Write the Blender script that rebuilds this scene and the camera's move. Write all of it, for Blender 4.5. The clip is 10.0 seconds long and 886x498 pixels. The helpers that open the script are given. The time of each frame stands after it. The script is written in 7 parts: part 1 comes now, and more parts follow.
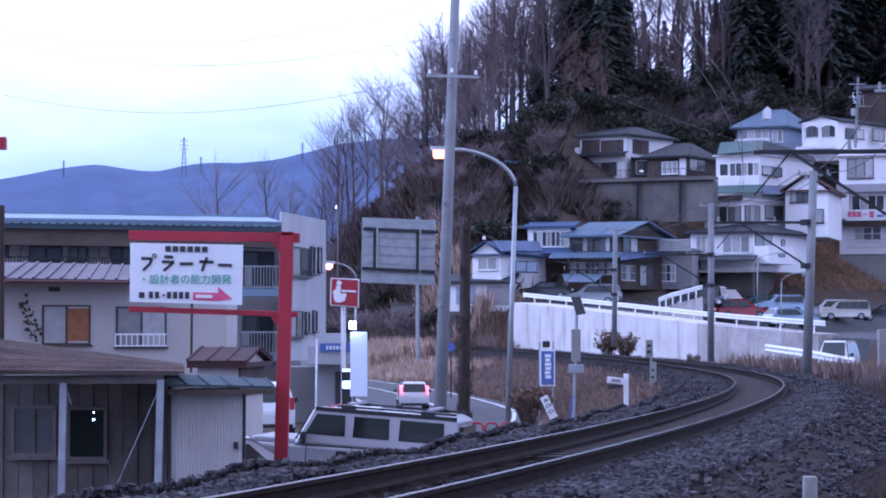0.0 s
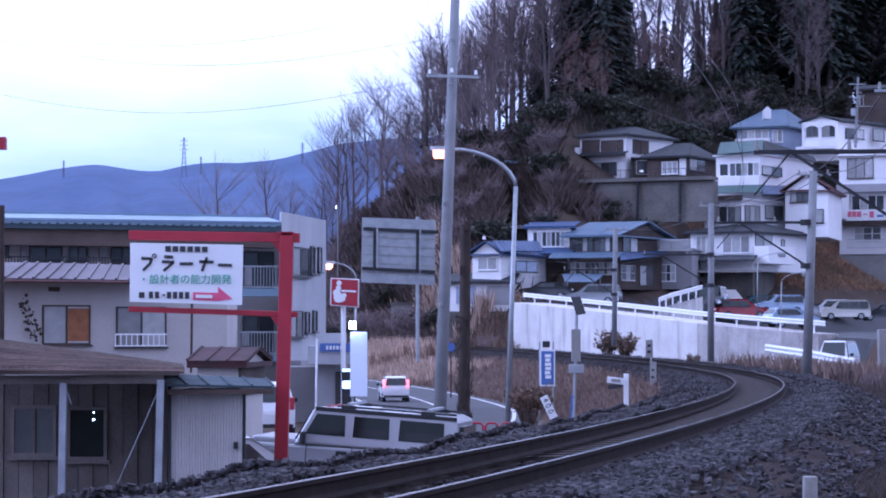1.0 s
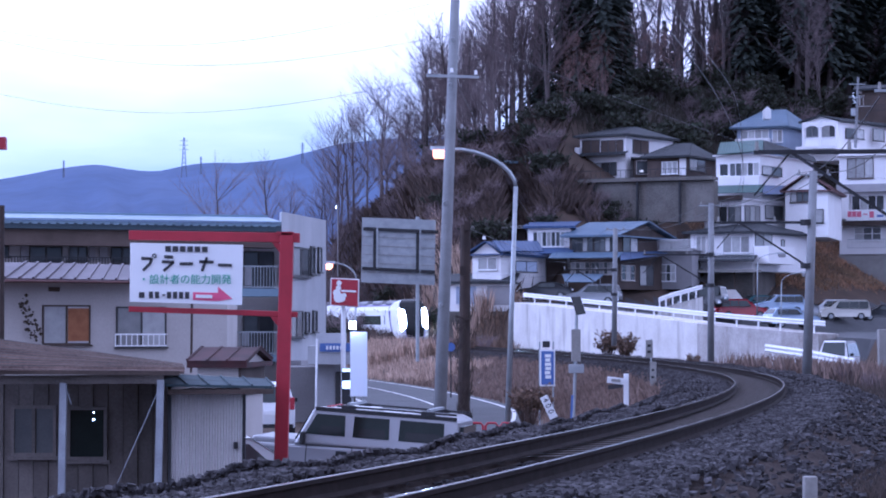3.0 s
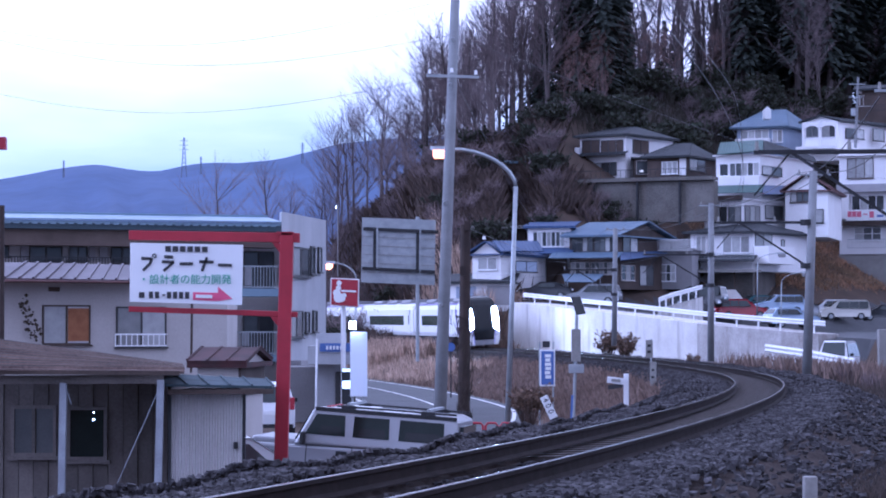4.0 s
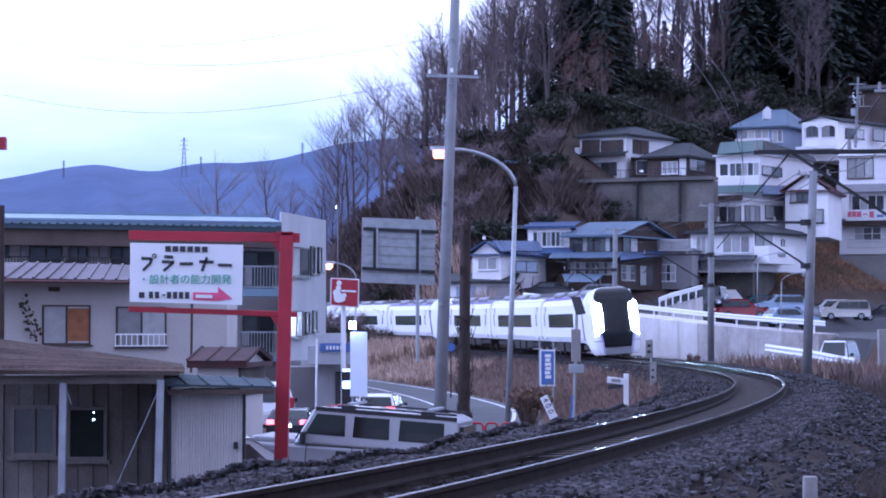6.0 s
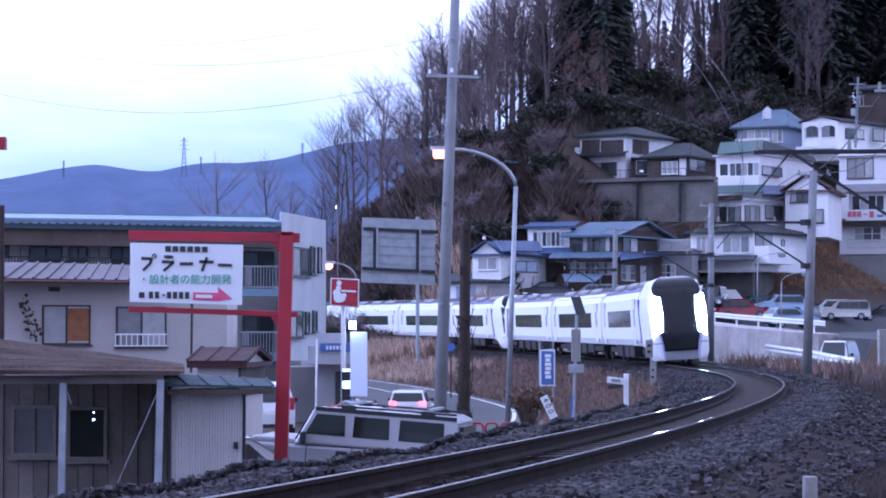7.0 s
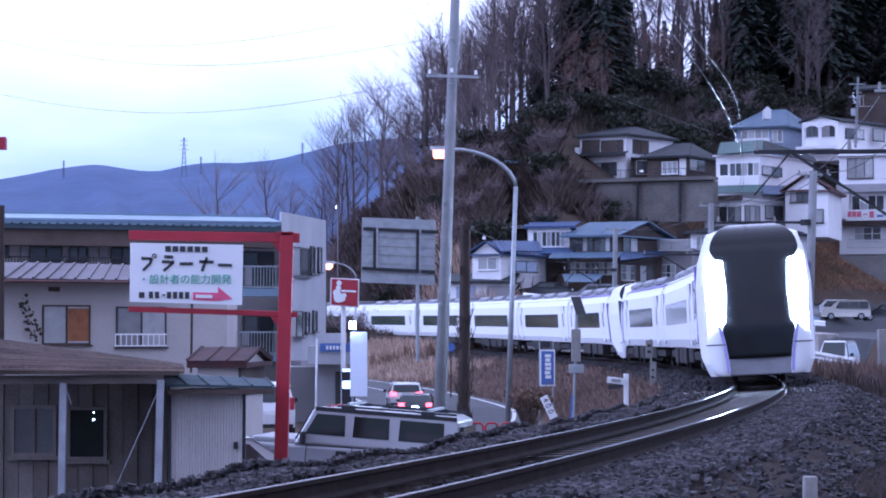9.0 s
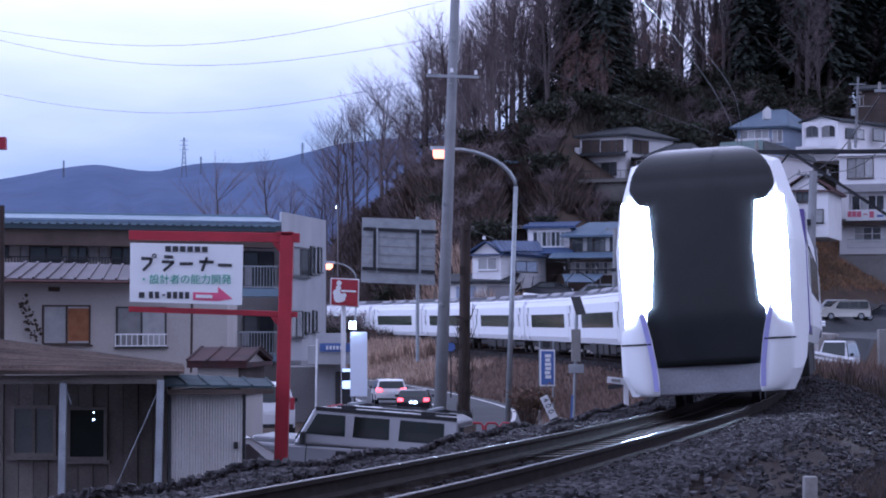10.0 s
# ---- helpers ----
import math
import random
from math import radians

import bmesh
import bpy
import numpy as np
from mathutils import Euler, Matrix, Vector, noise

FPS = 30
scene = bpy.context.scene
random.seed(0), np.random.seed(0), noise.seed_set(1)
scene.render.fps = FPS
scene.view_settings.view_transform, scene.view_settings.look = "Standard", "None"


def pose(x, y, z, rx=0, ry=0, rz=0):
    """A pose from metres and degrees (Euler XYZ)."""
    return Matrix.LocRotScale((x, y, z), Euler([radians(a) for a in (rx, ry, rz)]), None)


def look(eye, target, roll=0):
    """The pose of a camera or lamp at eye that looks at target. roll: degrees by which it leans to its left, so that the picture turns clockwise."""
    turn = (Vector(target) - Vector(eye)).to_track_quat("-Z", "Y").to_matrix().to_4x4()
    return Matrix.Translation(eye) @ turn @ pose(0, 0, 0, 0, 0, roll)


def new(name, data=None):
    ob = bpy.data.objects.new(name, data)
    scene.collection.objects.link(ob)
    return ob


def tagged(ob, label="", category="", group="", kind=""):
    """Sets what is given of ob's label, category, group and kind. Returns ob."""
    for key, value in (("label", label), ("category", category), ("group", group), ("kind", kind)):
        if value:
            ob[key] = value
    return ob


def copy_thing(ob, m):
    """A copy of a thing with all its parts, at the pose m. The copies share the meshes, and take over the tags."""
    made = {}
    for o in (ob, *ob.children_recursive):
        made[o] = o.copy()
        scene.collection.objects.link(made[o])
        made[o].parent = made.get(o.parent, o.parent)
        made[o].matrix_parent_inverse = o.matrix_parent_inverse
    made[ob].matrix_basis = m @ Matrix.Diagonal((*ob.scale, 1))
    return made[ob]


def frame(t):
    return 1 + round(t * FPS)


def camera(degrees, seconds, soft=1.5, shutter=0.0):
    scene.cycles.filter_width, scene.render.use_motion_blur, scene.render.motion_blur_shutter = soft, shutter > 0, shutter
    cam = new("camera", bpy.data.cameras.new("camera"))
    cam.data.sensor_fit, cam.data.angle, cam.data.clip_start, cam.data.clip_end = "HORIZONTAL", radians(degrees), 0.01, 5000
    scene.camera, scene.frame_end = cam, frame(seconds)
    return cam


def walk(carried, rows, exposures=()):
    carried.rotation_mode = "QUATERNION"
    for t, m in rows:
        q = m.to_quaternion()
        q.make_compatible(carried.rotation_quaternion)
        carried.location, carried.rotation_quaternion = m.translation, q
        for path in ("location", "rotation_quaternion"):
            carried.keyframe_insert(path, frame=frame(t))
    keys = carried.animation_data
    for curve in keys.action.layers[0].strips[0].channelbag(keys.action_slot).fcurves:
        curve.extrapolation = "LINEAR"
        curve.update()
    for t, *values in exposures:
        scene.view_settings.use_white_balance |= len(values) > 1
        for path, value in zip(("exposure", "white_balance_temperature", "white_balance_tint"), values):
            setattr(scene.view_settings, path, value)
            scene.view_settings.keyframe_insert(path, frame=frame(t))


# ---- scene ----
cam = camera(20.57, 10.0, soft=1.9)
EYE = (0.0, 0.0, 1.6)
walk(cam, [(0.0, pose(*EYE, 91.85, 0, 0)), (10.0, pose(*EYE, 91.85, 0, 0))],
     exposures=[(0.0, 0.06, 4050, 28), (8.2, 0.06, 4050, 28), (9.2, -0.06, 4100, 27), (10.0, -0.48, 4230, 26)])

# ---- world, sun ----
world = bpy.data.worlds.new("winter_dusk")
scene.world = world
world.use_nodes = True


def build_world():
    nt = world.node_tree
    nt.nodes.clear()
    out = nt.nodes.new("ShaderNodeOutputWorld")
    bg = nt.nodes.new("ShaderNodeBackground")
    sky = nt.nodes.new("ShaderNodeTexSky")
    sky.sky_type = "NISHITA"
    sky.sun_disc = False
    sky.sun_elevation = radians(26)
    sky.sun_rotation = radians(-98)
    sky.air_density = 1.2
    sky.dust_density = 0.6
    sky.ozone_density = 2.5
    # thin high cloud, brighter aloft, breaking up towards the horizon
    tc = nt.nodes.new("ShaderNodeTexCoord")
    mp = nt.nodes.new("ShaderNodeMapping")
    mp.inputs["Scale"].default_value = (1.0, 1.0, 4.0)
    nz = nt.nodes.new("ShaderNodeTexNoise")
    nz.inputs["Scale"].default_value = 5.0
    nz.inputs["Detail"].default_value = 6.0
    sep = nt.nodes.new("ShaderNodeSeparateXYZ")
    ramp = nt.nodes.new("ShaderNodeMapRange")
    ramp.inputs[1].default_value, ramp.inputs[2].default_value = 0.065, 0.155
    ad = nt.nodes.new("ShaderNodeMath")
    ad.operation = "ADD"
    mr = nt.nodes.new("ShaderNodeMapRange")
    mr.inputs[1].default_value, mr.inputs[2].default_value = 0.4, 1.2
    mx = nt.nodes.new("ShaderNodeMix")
    mx.data_type = "RGBA"
    mx.inputs[7].default_value = (13.5, 11.2, 9.2, 1)
    clear = nt.nodes.new("ShaderNodeMix")
    clear.data_type = "RGBA"
    clear.inputs[0].default_value = 0.75
    clear.inputs[7].default_value = (4.3, 4.6, 4.8, 1)
    L = nt.links.new
    L(tc.outputs["Generated"], mp.inputs["Vector"])
    L(mp.outputs[0], nz.inputs["Vector"])
    L(tc.outputs["Generated"], sep.inputs[0])
    L(sep.outputs[2], ramp.inputs[0])
    L(ramp.outputs[0], ad.inputs[0])
    L(nz.outputs[0], ad.inputs[1])
    L(ad.outputs[0], mr.inputs[0])
    L(mr.outputs[0], mx.inputs[0])
    L(sky.outputs[0], clear.inputs[6])
    L(clear.outputs[2], mx.inputs[6])
    L(mx.outputs[2], bg.inputs["Color"])
    # the evening side of the sky, ahead, is the brighter one
    glow_side = nt.nodes.new("ShaderNodeMapRange")
    glow_side.inputs[1].default_value, glow_side.inputs[2].default_value = -0.6, 0.9
    glow_side.inputs[3].default_value, glow_side.inputs[4].default_value = 0.085, 0.135
    L(sep.outputs[1], glow_side.inputs[0])
    L(glow_side.outputs[0], bg.inputs["Strength"])
    L(bg.outputs[0], out.inputs[0])


build_world()
sun = new("sun", bpy.data.lights.new("sun", "SUN"))
sun.data.energy = 1.3
sun.data.angle = radians(20)
sun.data.color = (1.0, 0.88, 0.78)
sun.matrix_world = look((-56, -8, 88), (0, 0, 60))


# ---- materials ----
def mat(name, c1, c2=None, scale=3.0, rough=0.7, metal=0.0, bump=0.15, fine=40.0, vary=0.0, spec=0.5, island=False, coat=0.0, streak=0.0):
    """A surface of two mixed tones with grain, at two scales, and fine relief."""
    m = bpy.data.materials.new(name)
    m.use_nodes = True
    nt = m.node_tree
    b = nt.nodes["Principled BSDF"]
    c2 = c2 or tuple(v * 0.7 for v in c1)
    tc = nt.nodes.new("ShaderNodeTexCoord")
    n1 = nt.nodes.new("ShaderNodeTexNoise")
    n1.inputs["Scale"].default_value = scale
    n1.inputs["Detail"].default_value = 5
    n2 = nt.nodes.new("ShaderNodeTexNoise")
    n2.inputs["Scale"].default_value = fine
    n2.inputs["Detail"].default_value = 3
    L = nt.links.new
    L(tc.outputs["Object"], n1.inputs["Vector"])
    L(tc.outputs["Object"], n2.inputs["Vector"])
    avg = nt.nodes.new("ShaderNodeMath")
    avg.operation = "MULTIPLY_ADD"
    avg.inputs[1].default_value = 0.4
    sc = nt.nodes.new("ShaderNodeMath")
    sc.operation = "MULTIPLY"
    sc.inputs[1].default_value = 0.6
    L(n1.outputs[0], sc.inputs[0])
    L(n2.outputs[0], avg.inputs[0])
    L(sc.outputs[0], avg.inputs[2])
    mr = nt.nodes.new("ShaderNodeMapRange")
    mr.inputs[1].default_value, mr.inputs[2].default_value = 0.36, 0.64
    L(avg.outputs[0], mr.inputs[0])
    mx = nt.nodes.new("ShaderNodeMix")
    mx.data_type = "RGBA"
    mx.inputs[6].default_value = (*c1, 1)
    mx.inputs[7].default_value = (*c2, 1)
    L(mr.outputs[0], mx.inputs[0])
    col = mx.outputs[2]
    if vary:
        if island:
            src = nt.nodes.new("ShaderNodeNewGeometry").outputs["Random Per Island"]
        else:
            src = nt.nodes.new("ShaderNodeObjectInfo").outputs["Random"]
        vr = nt.nodes.new("ShaderNodeMapRange")
        vr.inputs[3].default_value, vr.inputs[4].default_value = 1 - vary, 1 + vary
        L(src, vr.inputs[0])
        hsv = nt.nodes.new("ShaderNodeHueSaturation")
        L(vr.outputs[0], hsv.inputs["Value"])
        L(col, hsv.inputs["Color"])
        col = hsv.outputs[0]
    if streak:
        # rain streaks down the face
        mp = nt.nodes.new("ShaderNodeMapping")
        mp.inputs["Scale"].default_value = (0.9, 0.9, 0.12)
        n3 = nt.nodes.new("ShaderNodeTexNoise")
        n3.inputs["Scale"].default_value = 1.3
        n3.inputs["Detail"].default_value = 6
        L(tc.outputs["Object"], mp.inputs["Vector"])
        L(mp.outputs[0], n3.inputs["Vector"])
        sr = nt.nodes.new("ShaderNodeMapRange")
        sr.inputs[1].default_value, sr.inputs[2].default_value = 0.52, 0.85
        sr.inputs[3].default_value, sr.inputs[4].default_value = 0.0, streak
        L(n3.outputs[0], sr.inputs[0])
        ms = nt.nodes.new("ShaderNodeMix")
        ms.data_type = "RGBA"
        ms.inputs[7].default_value = (0.16, 0.13, 0.11, 1)
        L(sr.outputs[0], ms.inputs[0])
        L(col, ms.inputs[6])
        col = ms.outputs[2]
    L(col, b.inputs["Base Color"])
    rr = nt.nodes.new("ShaderNodeMapRange")
    rr.inputs[3].default_value, rr.inputs[4].default_value = max(rough - 0.08, 0.02), min(rough + 0.08, 1)
    L(n1.outputs[0], rr.inputs[0])
    L(rr.outputs[0], b.inputs["Roughness"])
    b.inputs["Metallic"].default_value = metal
    b.inputs["Specular IOR Level"].default_value = spec
    b.inputs["Coat Weight"].default_value = coat
    if bump:
        bp = nt.nodes.new("ShaderNodeBump")
        bp.inputs["Strength"].default_value = bump
        bp.inputs["Distance"].default_value = 0.02
        L(n2.outputs[0], bp.inputs["Height"])
        L(bp.outputs[0], b.inputs["Normal"])
    return m


def glow(name, color, strength):
    m = bpy.data.materials.new(name)
    m.use_nodes = True
    b = m.node_tree.nodes["Principled BSDF"]
    b.inputs["Base Color"].default_value = (0.8, 0.8, 0.8, 1)
    b.inputs["Emission Color"].default_value = (*color, 1)
    b.inputs["Emission Strength"].default_value = strength
    return m


M_GROUND = mat("dry_soil_and_dead_grass", (0.09, 0.06, 0.04), (0.042, 0.029, 0.02), 0.35, 0.95, fine=9, bump=0.8)
M_FOREST = mat("leaf_litter", (0.055, 0.038, 0.03), (0.028, 0.022, 0.019), 0.3, 0.95, fine=6, bump=0.8)
M_BALLAST = mat("ballast_stone", (0.088, 0.082, 0.086), (0.025, 0.022, 0.023), 2.0, 0.9, fine=30, bump=0.5, vary=0.4, island=True, spec=0.2)
M_BED = mat("ballast_bed", (0.058, 0.043, 0.036), (0.026, 0.02, 0.017), 6, 0.95, fine=26, bump=1.0, spec=0.1)
M_RUST = mat("rusty_rail_steel", spec=0.1, c1=(0.02, 0.0125, 0.01), c2=(0.011, 0.0075, 0.006), scale=4, rough=0.85, metal=0.0, fine=40)
M_RAILTOP = mat("polished_rail_head", (0.2, 0.185, 0.18), (0.13, 0.12, 0.115), 8, 0.16, metal=1.0, bump=0.02)
M_SLEEPER = mat("concrete_sleeper", (0.06, 0.047, 0.04), (0.035, 0.028, 0.024), 4, 0.9, fine=60)
M_ASPHALT = mat("asphalt", (0.062, 0.062, 0.066), (0.045, 0.045, 0.048), 0.8, 0.85, fine=50, bump=0.3)
M_LINE = mat("road_paint", (0.72, 0.72, 0.7), (0.5, 0.5, 0.48), 5, 0.7)
M_CONC = mat("weathered_concrete", (0.34, 0.33, 0.31), (0.22, 0.21, 0.2), 0.9, 0.9, fine=25)
M_CONCDARK = mat("damp_stained_concrete", (0.19, 0.178, 0.16), (0.075, 0.068, 0.06), 0.35, 0.92, fine=9, streak=0.85)
M_WALLWHITE = mat("pale_painted_concrete", (0.7, 0.675, 0.655), (0.55, 0.52, 0.49), 0.5, 0.85, fine=8, streak=0.8)
M_WALLGREY = mat("weathered_pale_concrete", (0.5, 0.475, 0.46), (0.3, 0.275, 0.255), 0.7, 0.9, fine=8, streak=0.8)
M_POLE = mat("concrete_pole", (0.26, 0.265, 0.275), (0.18, 0.183, 0.19), 1.5, 0.85, fine=30)
M_STEEL = mat("galvanised_steel", (0.42, 0.44, 0.46), (0.3, 0.32, 0.34), 3, 0.5, metal=0.6, bump=0.05)
M_DARKSTEEL = mat("dark_painted_steel", (0.035, 0.035, 0.04), (0.02, 0.02, 0.022), 3, 0.6, metal=0.3)
M_WOOD = mat("creosoted_wood", (0.055, 0.036, 0.028), (0.025, 0.018, 0.015), 3, 0.85, fine=30, bump=0.5)
M_RED = mat("red_gloss_paint", (0.36, 0.018, 0.035), (0.28, 0.014, 0.028), 3, 0.45, bump=0.04)
M_WHITE = mat("white_enamel", (0.82, 0.82, 0.83), (0.76, 0.76, 0.78), 2, 0.4, bump=0.02)
M_TRAIN = mat("white_train_paint", (0.84, 0.84, 0.85), (0.82, 0.82, 0.84), 1, 0.55, bump=0.0, spec=0.3)
M_VIOLET = mat("violet_train_paint", (0.12, 0.07, 0.36), (0.1, 0.06, 0.3), 1, 0.3, bump=0.01, coat=0.3)
M_LILAC = mat("pale_violet_train_paint", (0.4, 0.38, 0.72), (0.36, 0.34, 0.66), 1, 0.35, bump=0.01)
M_BLACK = mat("black_gloss_panel", (0.012, 0.013, 0.014), (0.016, 0.017, 0.018), 2, 0.14, bump=0.0, spec=0.3)
M_GLASS = mat("dark_window_glass", (0.02, 0.026, 0.026), (0.035, 0.04, 0.04), 0.8, 0.08, bump=0.0, vary=0.3)
M_TRAINGLASS = mat("tinted_train_glass", (0.03, 0.05, 0.035), (0.07, 0.09, 0.06), 1.5, 0.08, bump=0.0)
M_ROOFGREY = mat("grey_train_roof", (0.3, 0.3, 0.33), (0.2, 0.2, 0.22), 1.5, 0.6, bump=0.05)
M_UNDER = mat("grimy_underframe", (0.035, 0.032, 0.032), (0.02, 0.018, 0.018), 3, 0.8)
M_RUBBER = mat("rubber", (0.018, 0.018, 0.019), (0.025, 0.025, 0.026), 6, 0.8)
M_HEAD = glow("headlamp_light", (1.0, 0.96, 0.72), 170.0)
M_SODIUM = glow("sodium_lamp", (1.0, 0.27, 0.05), 4.2)
M_LED = glow("white_lamp", (1.0, 0.98, 0.82), 14.0)
M_TAIL = glow("tail_lamp", (1.0, 0.04, 0.03), 5.0)
M_TAILDIM = glow("tail_lamp_dim", (1.0, 0.08, 0.04), 1.6)


# ---- mesh helpers ----
class Shape:
    """Collects vertices and faces; built into one mesh object by part() or thing()."""

    def __init__(self):
        self.v, self.f, self.m = [], [], []

    def face(self, pts, mi=0):
        k = len(self.v)
        self.v += [tuple(p) for p in pts]
        self.f.append(tuple(range(k, k + len(pts))))
        self.m.append(mi)

    def hull(self, loops, mi=0, close=True):
        """Skins a run of equal loops and caps both ends."""
        k, n = len(self.v), len(loops[0])
        for lp in loops:
            self.v += [tuple(p) for p in lp]
        for i in range(len(loops) - 1):
            for j in range(n):
                a, b = k + i * n + j, k + i * n + (j + 1) % n
                self.f.append((a, b, b + n, a + n))
                self.m.append(mi)
        if close:
            self.f.append(tuple(k + j for j in reversed(range(n))))
            self.f.append(tuple(k + (len(loops) - 1) * n + j for j in range(n)))
            self.m += [mi, mi]
        return self

    def box(self, x0, x1, y0, y1, z0, z1, mi=0):
        lo = [(x0, y0, z0), (x1, y0, z0), (x1, y1, z0), (x0, y1, z0)]
        return self.hull([lo, [(x, y, z1) for x, y, _ in lo]], mi)

    def tube(self, a, b, r0, r1=None, n=8, mi=0):
        a, b = Vector(a), Vector(b)
        r1 = r0 if r1 is None else r1
        d = (b - a).normalized()
        u = d.orthogonal().normalized()
        w = d.cross(u)
        ring = lambda c, r: [c + (u * math.cos(t) + w * math.sin(t)) * r for t in [2 * math.pi * i / n for i in range(n)]]
        return self.hull([ring(a, r0), ring(b, r1)], mi)

    def bar(self, a, b, w, h=None, mi=0):
        """A square bar from a to b."""
        a, b = Vector(a), Vector(b)
        h = h or w
        d = (b - a).normalized()
        u = d.cross(Vector((0, 0, 1)))
        u = u.normalized() if u.length > 1e-3 else Vector((1, 0, 0))
        t = u.cross(d)
        ring = lambda c: [c + u * w / 2 + t * h / 2, c - u * w / 2 + t * h / 2, c - u * w / 2 - t * h / 2, c + u * w / 2 - t * h / 2]
        return self.hull([ring(a), ring(b)], mi)

    def path(self, pts, r, n=6, mi=0):
        """One bent round bar through the points."""
        pts = [Vector(p) for p in pts]
        rings, u = [], (pts[1] - pts[0]).orthogonal().normalized()
        for i, p in enumerate(pts):
            d = (pts[min(i + 1, len(pts) - 1)] - pts[max(i - 1, 0)]).normalized()
            u = (u - d * u.dot(d)).normalized()
            w = d.cross(u)
            rings.append([p + (u * math.cos(t) + w * math.sin(t)) * r for t in [2 * math.pi * k / n for k in range(n)]])
        return self.hull(rings, mi)

    def mesh(self, name, mats, bevel=0.0, smooth=False):
        me = bpy.data.meshes.new(name)
        me.from_pydata(self.v, [], self.f)
        for m in (mats if isinstance(mats, (list, tuple)) else [mats]):
            me.materials.append(m)
        if any(self.m):
            me.polygons.foreach_set("material_index", self.m)
        bm = bmesh.new()
        bm.from_mesh(me)
        bmesh.ops.recalc_face_normals(bm, faces=bm.faces)
        if bevel:
            bmesh.ops.remove_doubles(bm, verts=bm.verts, dist=0.0005)
            bmesh.ops.bevel(bm, geom=[e for e in bm.edges if len(e.link_faces) == 2 and e.calc_face_angle(0) > 0.5], offset=bevel, segments=2, profile=0.5, affect="EDGES", clamp_overlap=True)
        bm.to_mesh(me)
        bm.free()
        if smooth:
            me.polygons.foreach_set("use_smooth", [True] * len(me.polygons))
        return me


def part(name, sh, mats, parent, label="", bevel=0.0, smooth=False):
    me = sh if isinstance(sh, bpy.types.Mesh) else sh.mesh(name, mats, bevel, smooth)
    ob = new(name, me)
    ob.parent = parent
    return tagged(ob, label)


def empty(name, m, label, category, group="", kind=""):
    ob = new(name)
    ob.matrix_world = m
    return tagged(ob, label, category, group, kind)


def solid(name, sh, mats, label, category, group="", kind="", m=None, bevel=0.0, smooth=False):
    ob = new(name, sh.mesh(name, mats, bevel, smooth))
    if m is not None:
        ob.matrix_world = m
    return tagged(ob, label, category, group, kind)


# ---- the railway line: a curve of 400 m radius, in plan and level ----
K_S = (-60, 0, 40, 80, 130, 200, 330, 360, 640)
K_V = (2.5, 2.53, 2.93, 2.75, 2.11, 2.19, 2.22, 0.0, 0.0)
V_S = (-60, 0, 30, 60, 90, 130, 180, 250, 330, 640)
V_Z = (1.05, 0.603, 0.39, 0.176, 0.016, 0.002, 0.19, 0.454, 0.735, 0.95)
C_S = (-60, 0, 30, 60, 110, 330, 640)
C_V = (0.02, 0.021, 0.06, 0.053, 0.07, 0.052, 0.0)
STEP = 0.25
T_S = np.arange(-60, 640, STEP)


def lay_track():
    kap = np.interp(T_S, K_S, K_V) / 1000
    i0 = int(60 / STEP)
    th = np.cumsum(kap) * STEP
    th = 0.2432 - (th - th[i0])
    x, y = np.cumsum(np.sin(th)) * STEP, np.cumsum(np.cos(th)) * STEP
    x, y = x - x[i0] - 0.41, y - y[i0] + 15.94
    z = np.interp(T_S, V_S, V_Z)
    k = np.ones(121) / 121
    z = np.convolve(np.pad(z, 60, mode="edge"), k, "valid")
    return x, y, z, th, np.interp(T_S, C_S, C_V) / 1.067


T_X, T_Y, T_Z, T_TH, T_ROLL = lay_track()


def on_track(s, d=0.0, z=0.0):
    """The point d metres outward (right) of the centre line and z above the rails, at s metres along."""
    x, y, h, th, a = (float(np.interp(s, T_S, q)) for q in (T_X, T_Y, T_Z, T_TH, T_ROLL))
    return Vector((x + (d - z * a) * math.cos(th), y - (d - z * a) * math.sin(th), h + d * a + z))


def heading(s):
    return float(np.interp(s, T_S, T_TH))


def road_edge(s):
    """Distance of the road's trackside edge from the track's centre line."""
    return float(np.interp(s, (-60, 30, 58, 80, 92, 155, 300, 640), (9.6, 9.4, 8.6, 7.3, 7.0, 10.0, 13.0, 13.0)))


def on_road(s, across, z=0.0):
    p = on_track(s, -(road_edge(s) + across))
    return Vector((p.x, p.y, ROAD_Z + z))


ROAD_Z = -2.0


# ---- ground ----
def wall_y(x):
    return np.where(x < 5.7, 191 + (5.7 - x) * 1.0, np.where(x < 20, 150 + (20 - x) * 2.87, 150 - (x - 20) * 0.9))


def wall_top(x):
    return np.interp(x, (5.7, 13.15, 17.2, 20, 23, 32), (3.58, 2.45, 1.79, 1.46, 1.2, 0.7))


def smooth01(t):
    t = np.clip(t, 0, 1)
    return t * t * (3 - 2 * t)


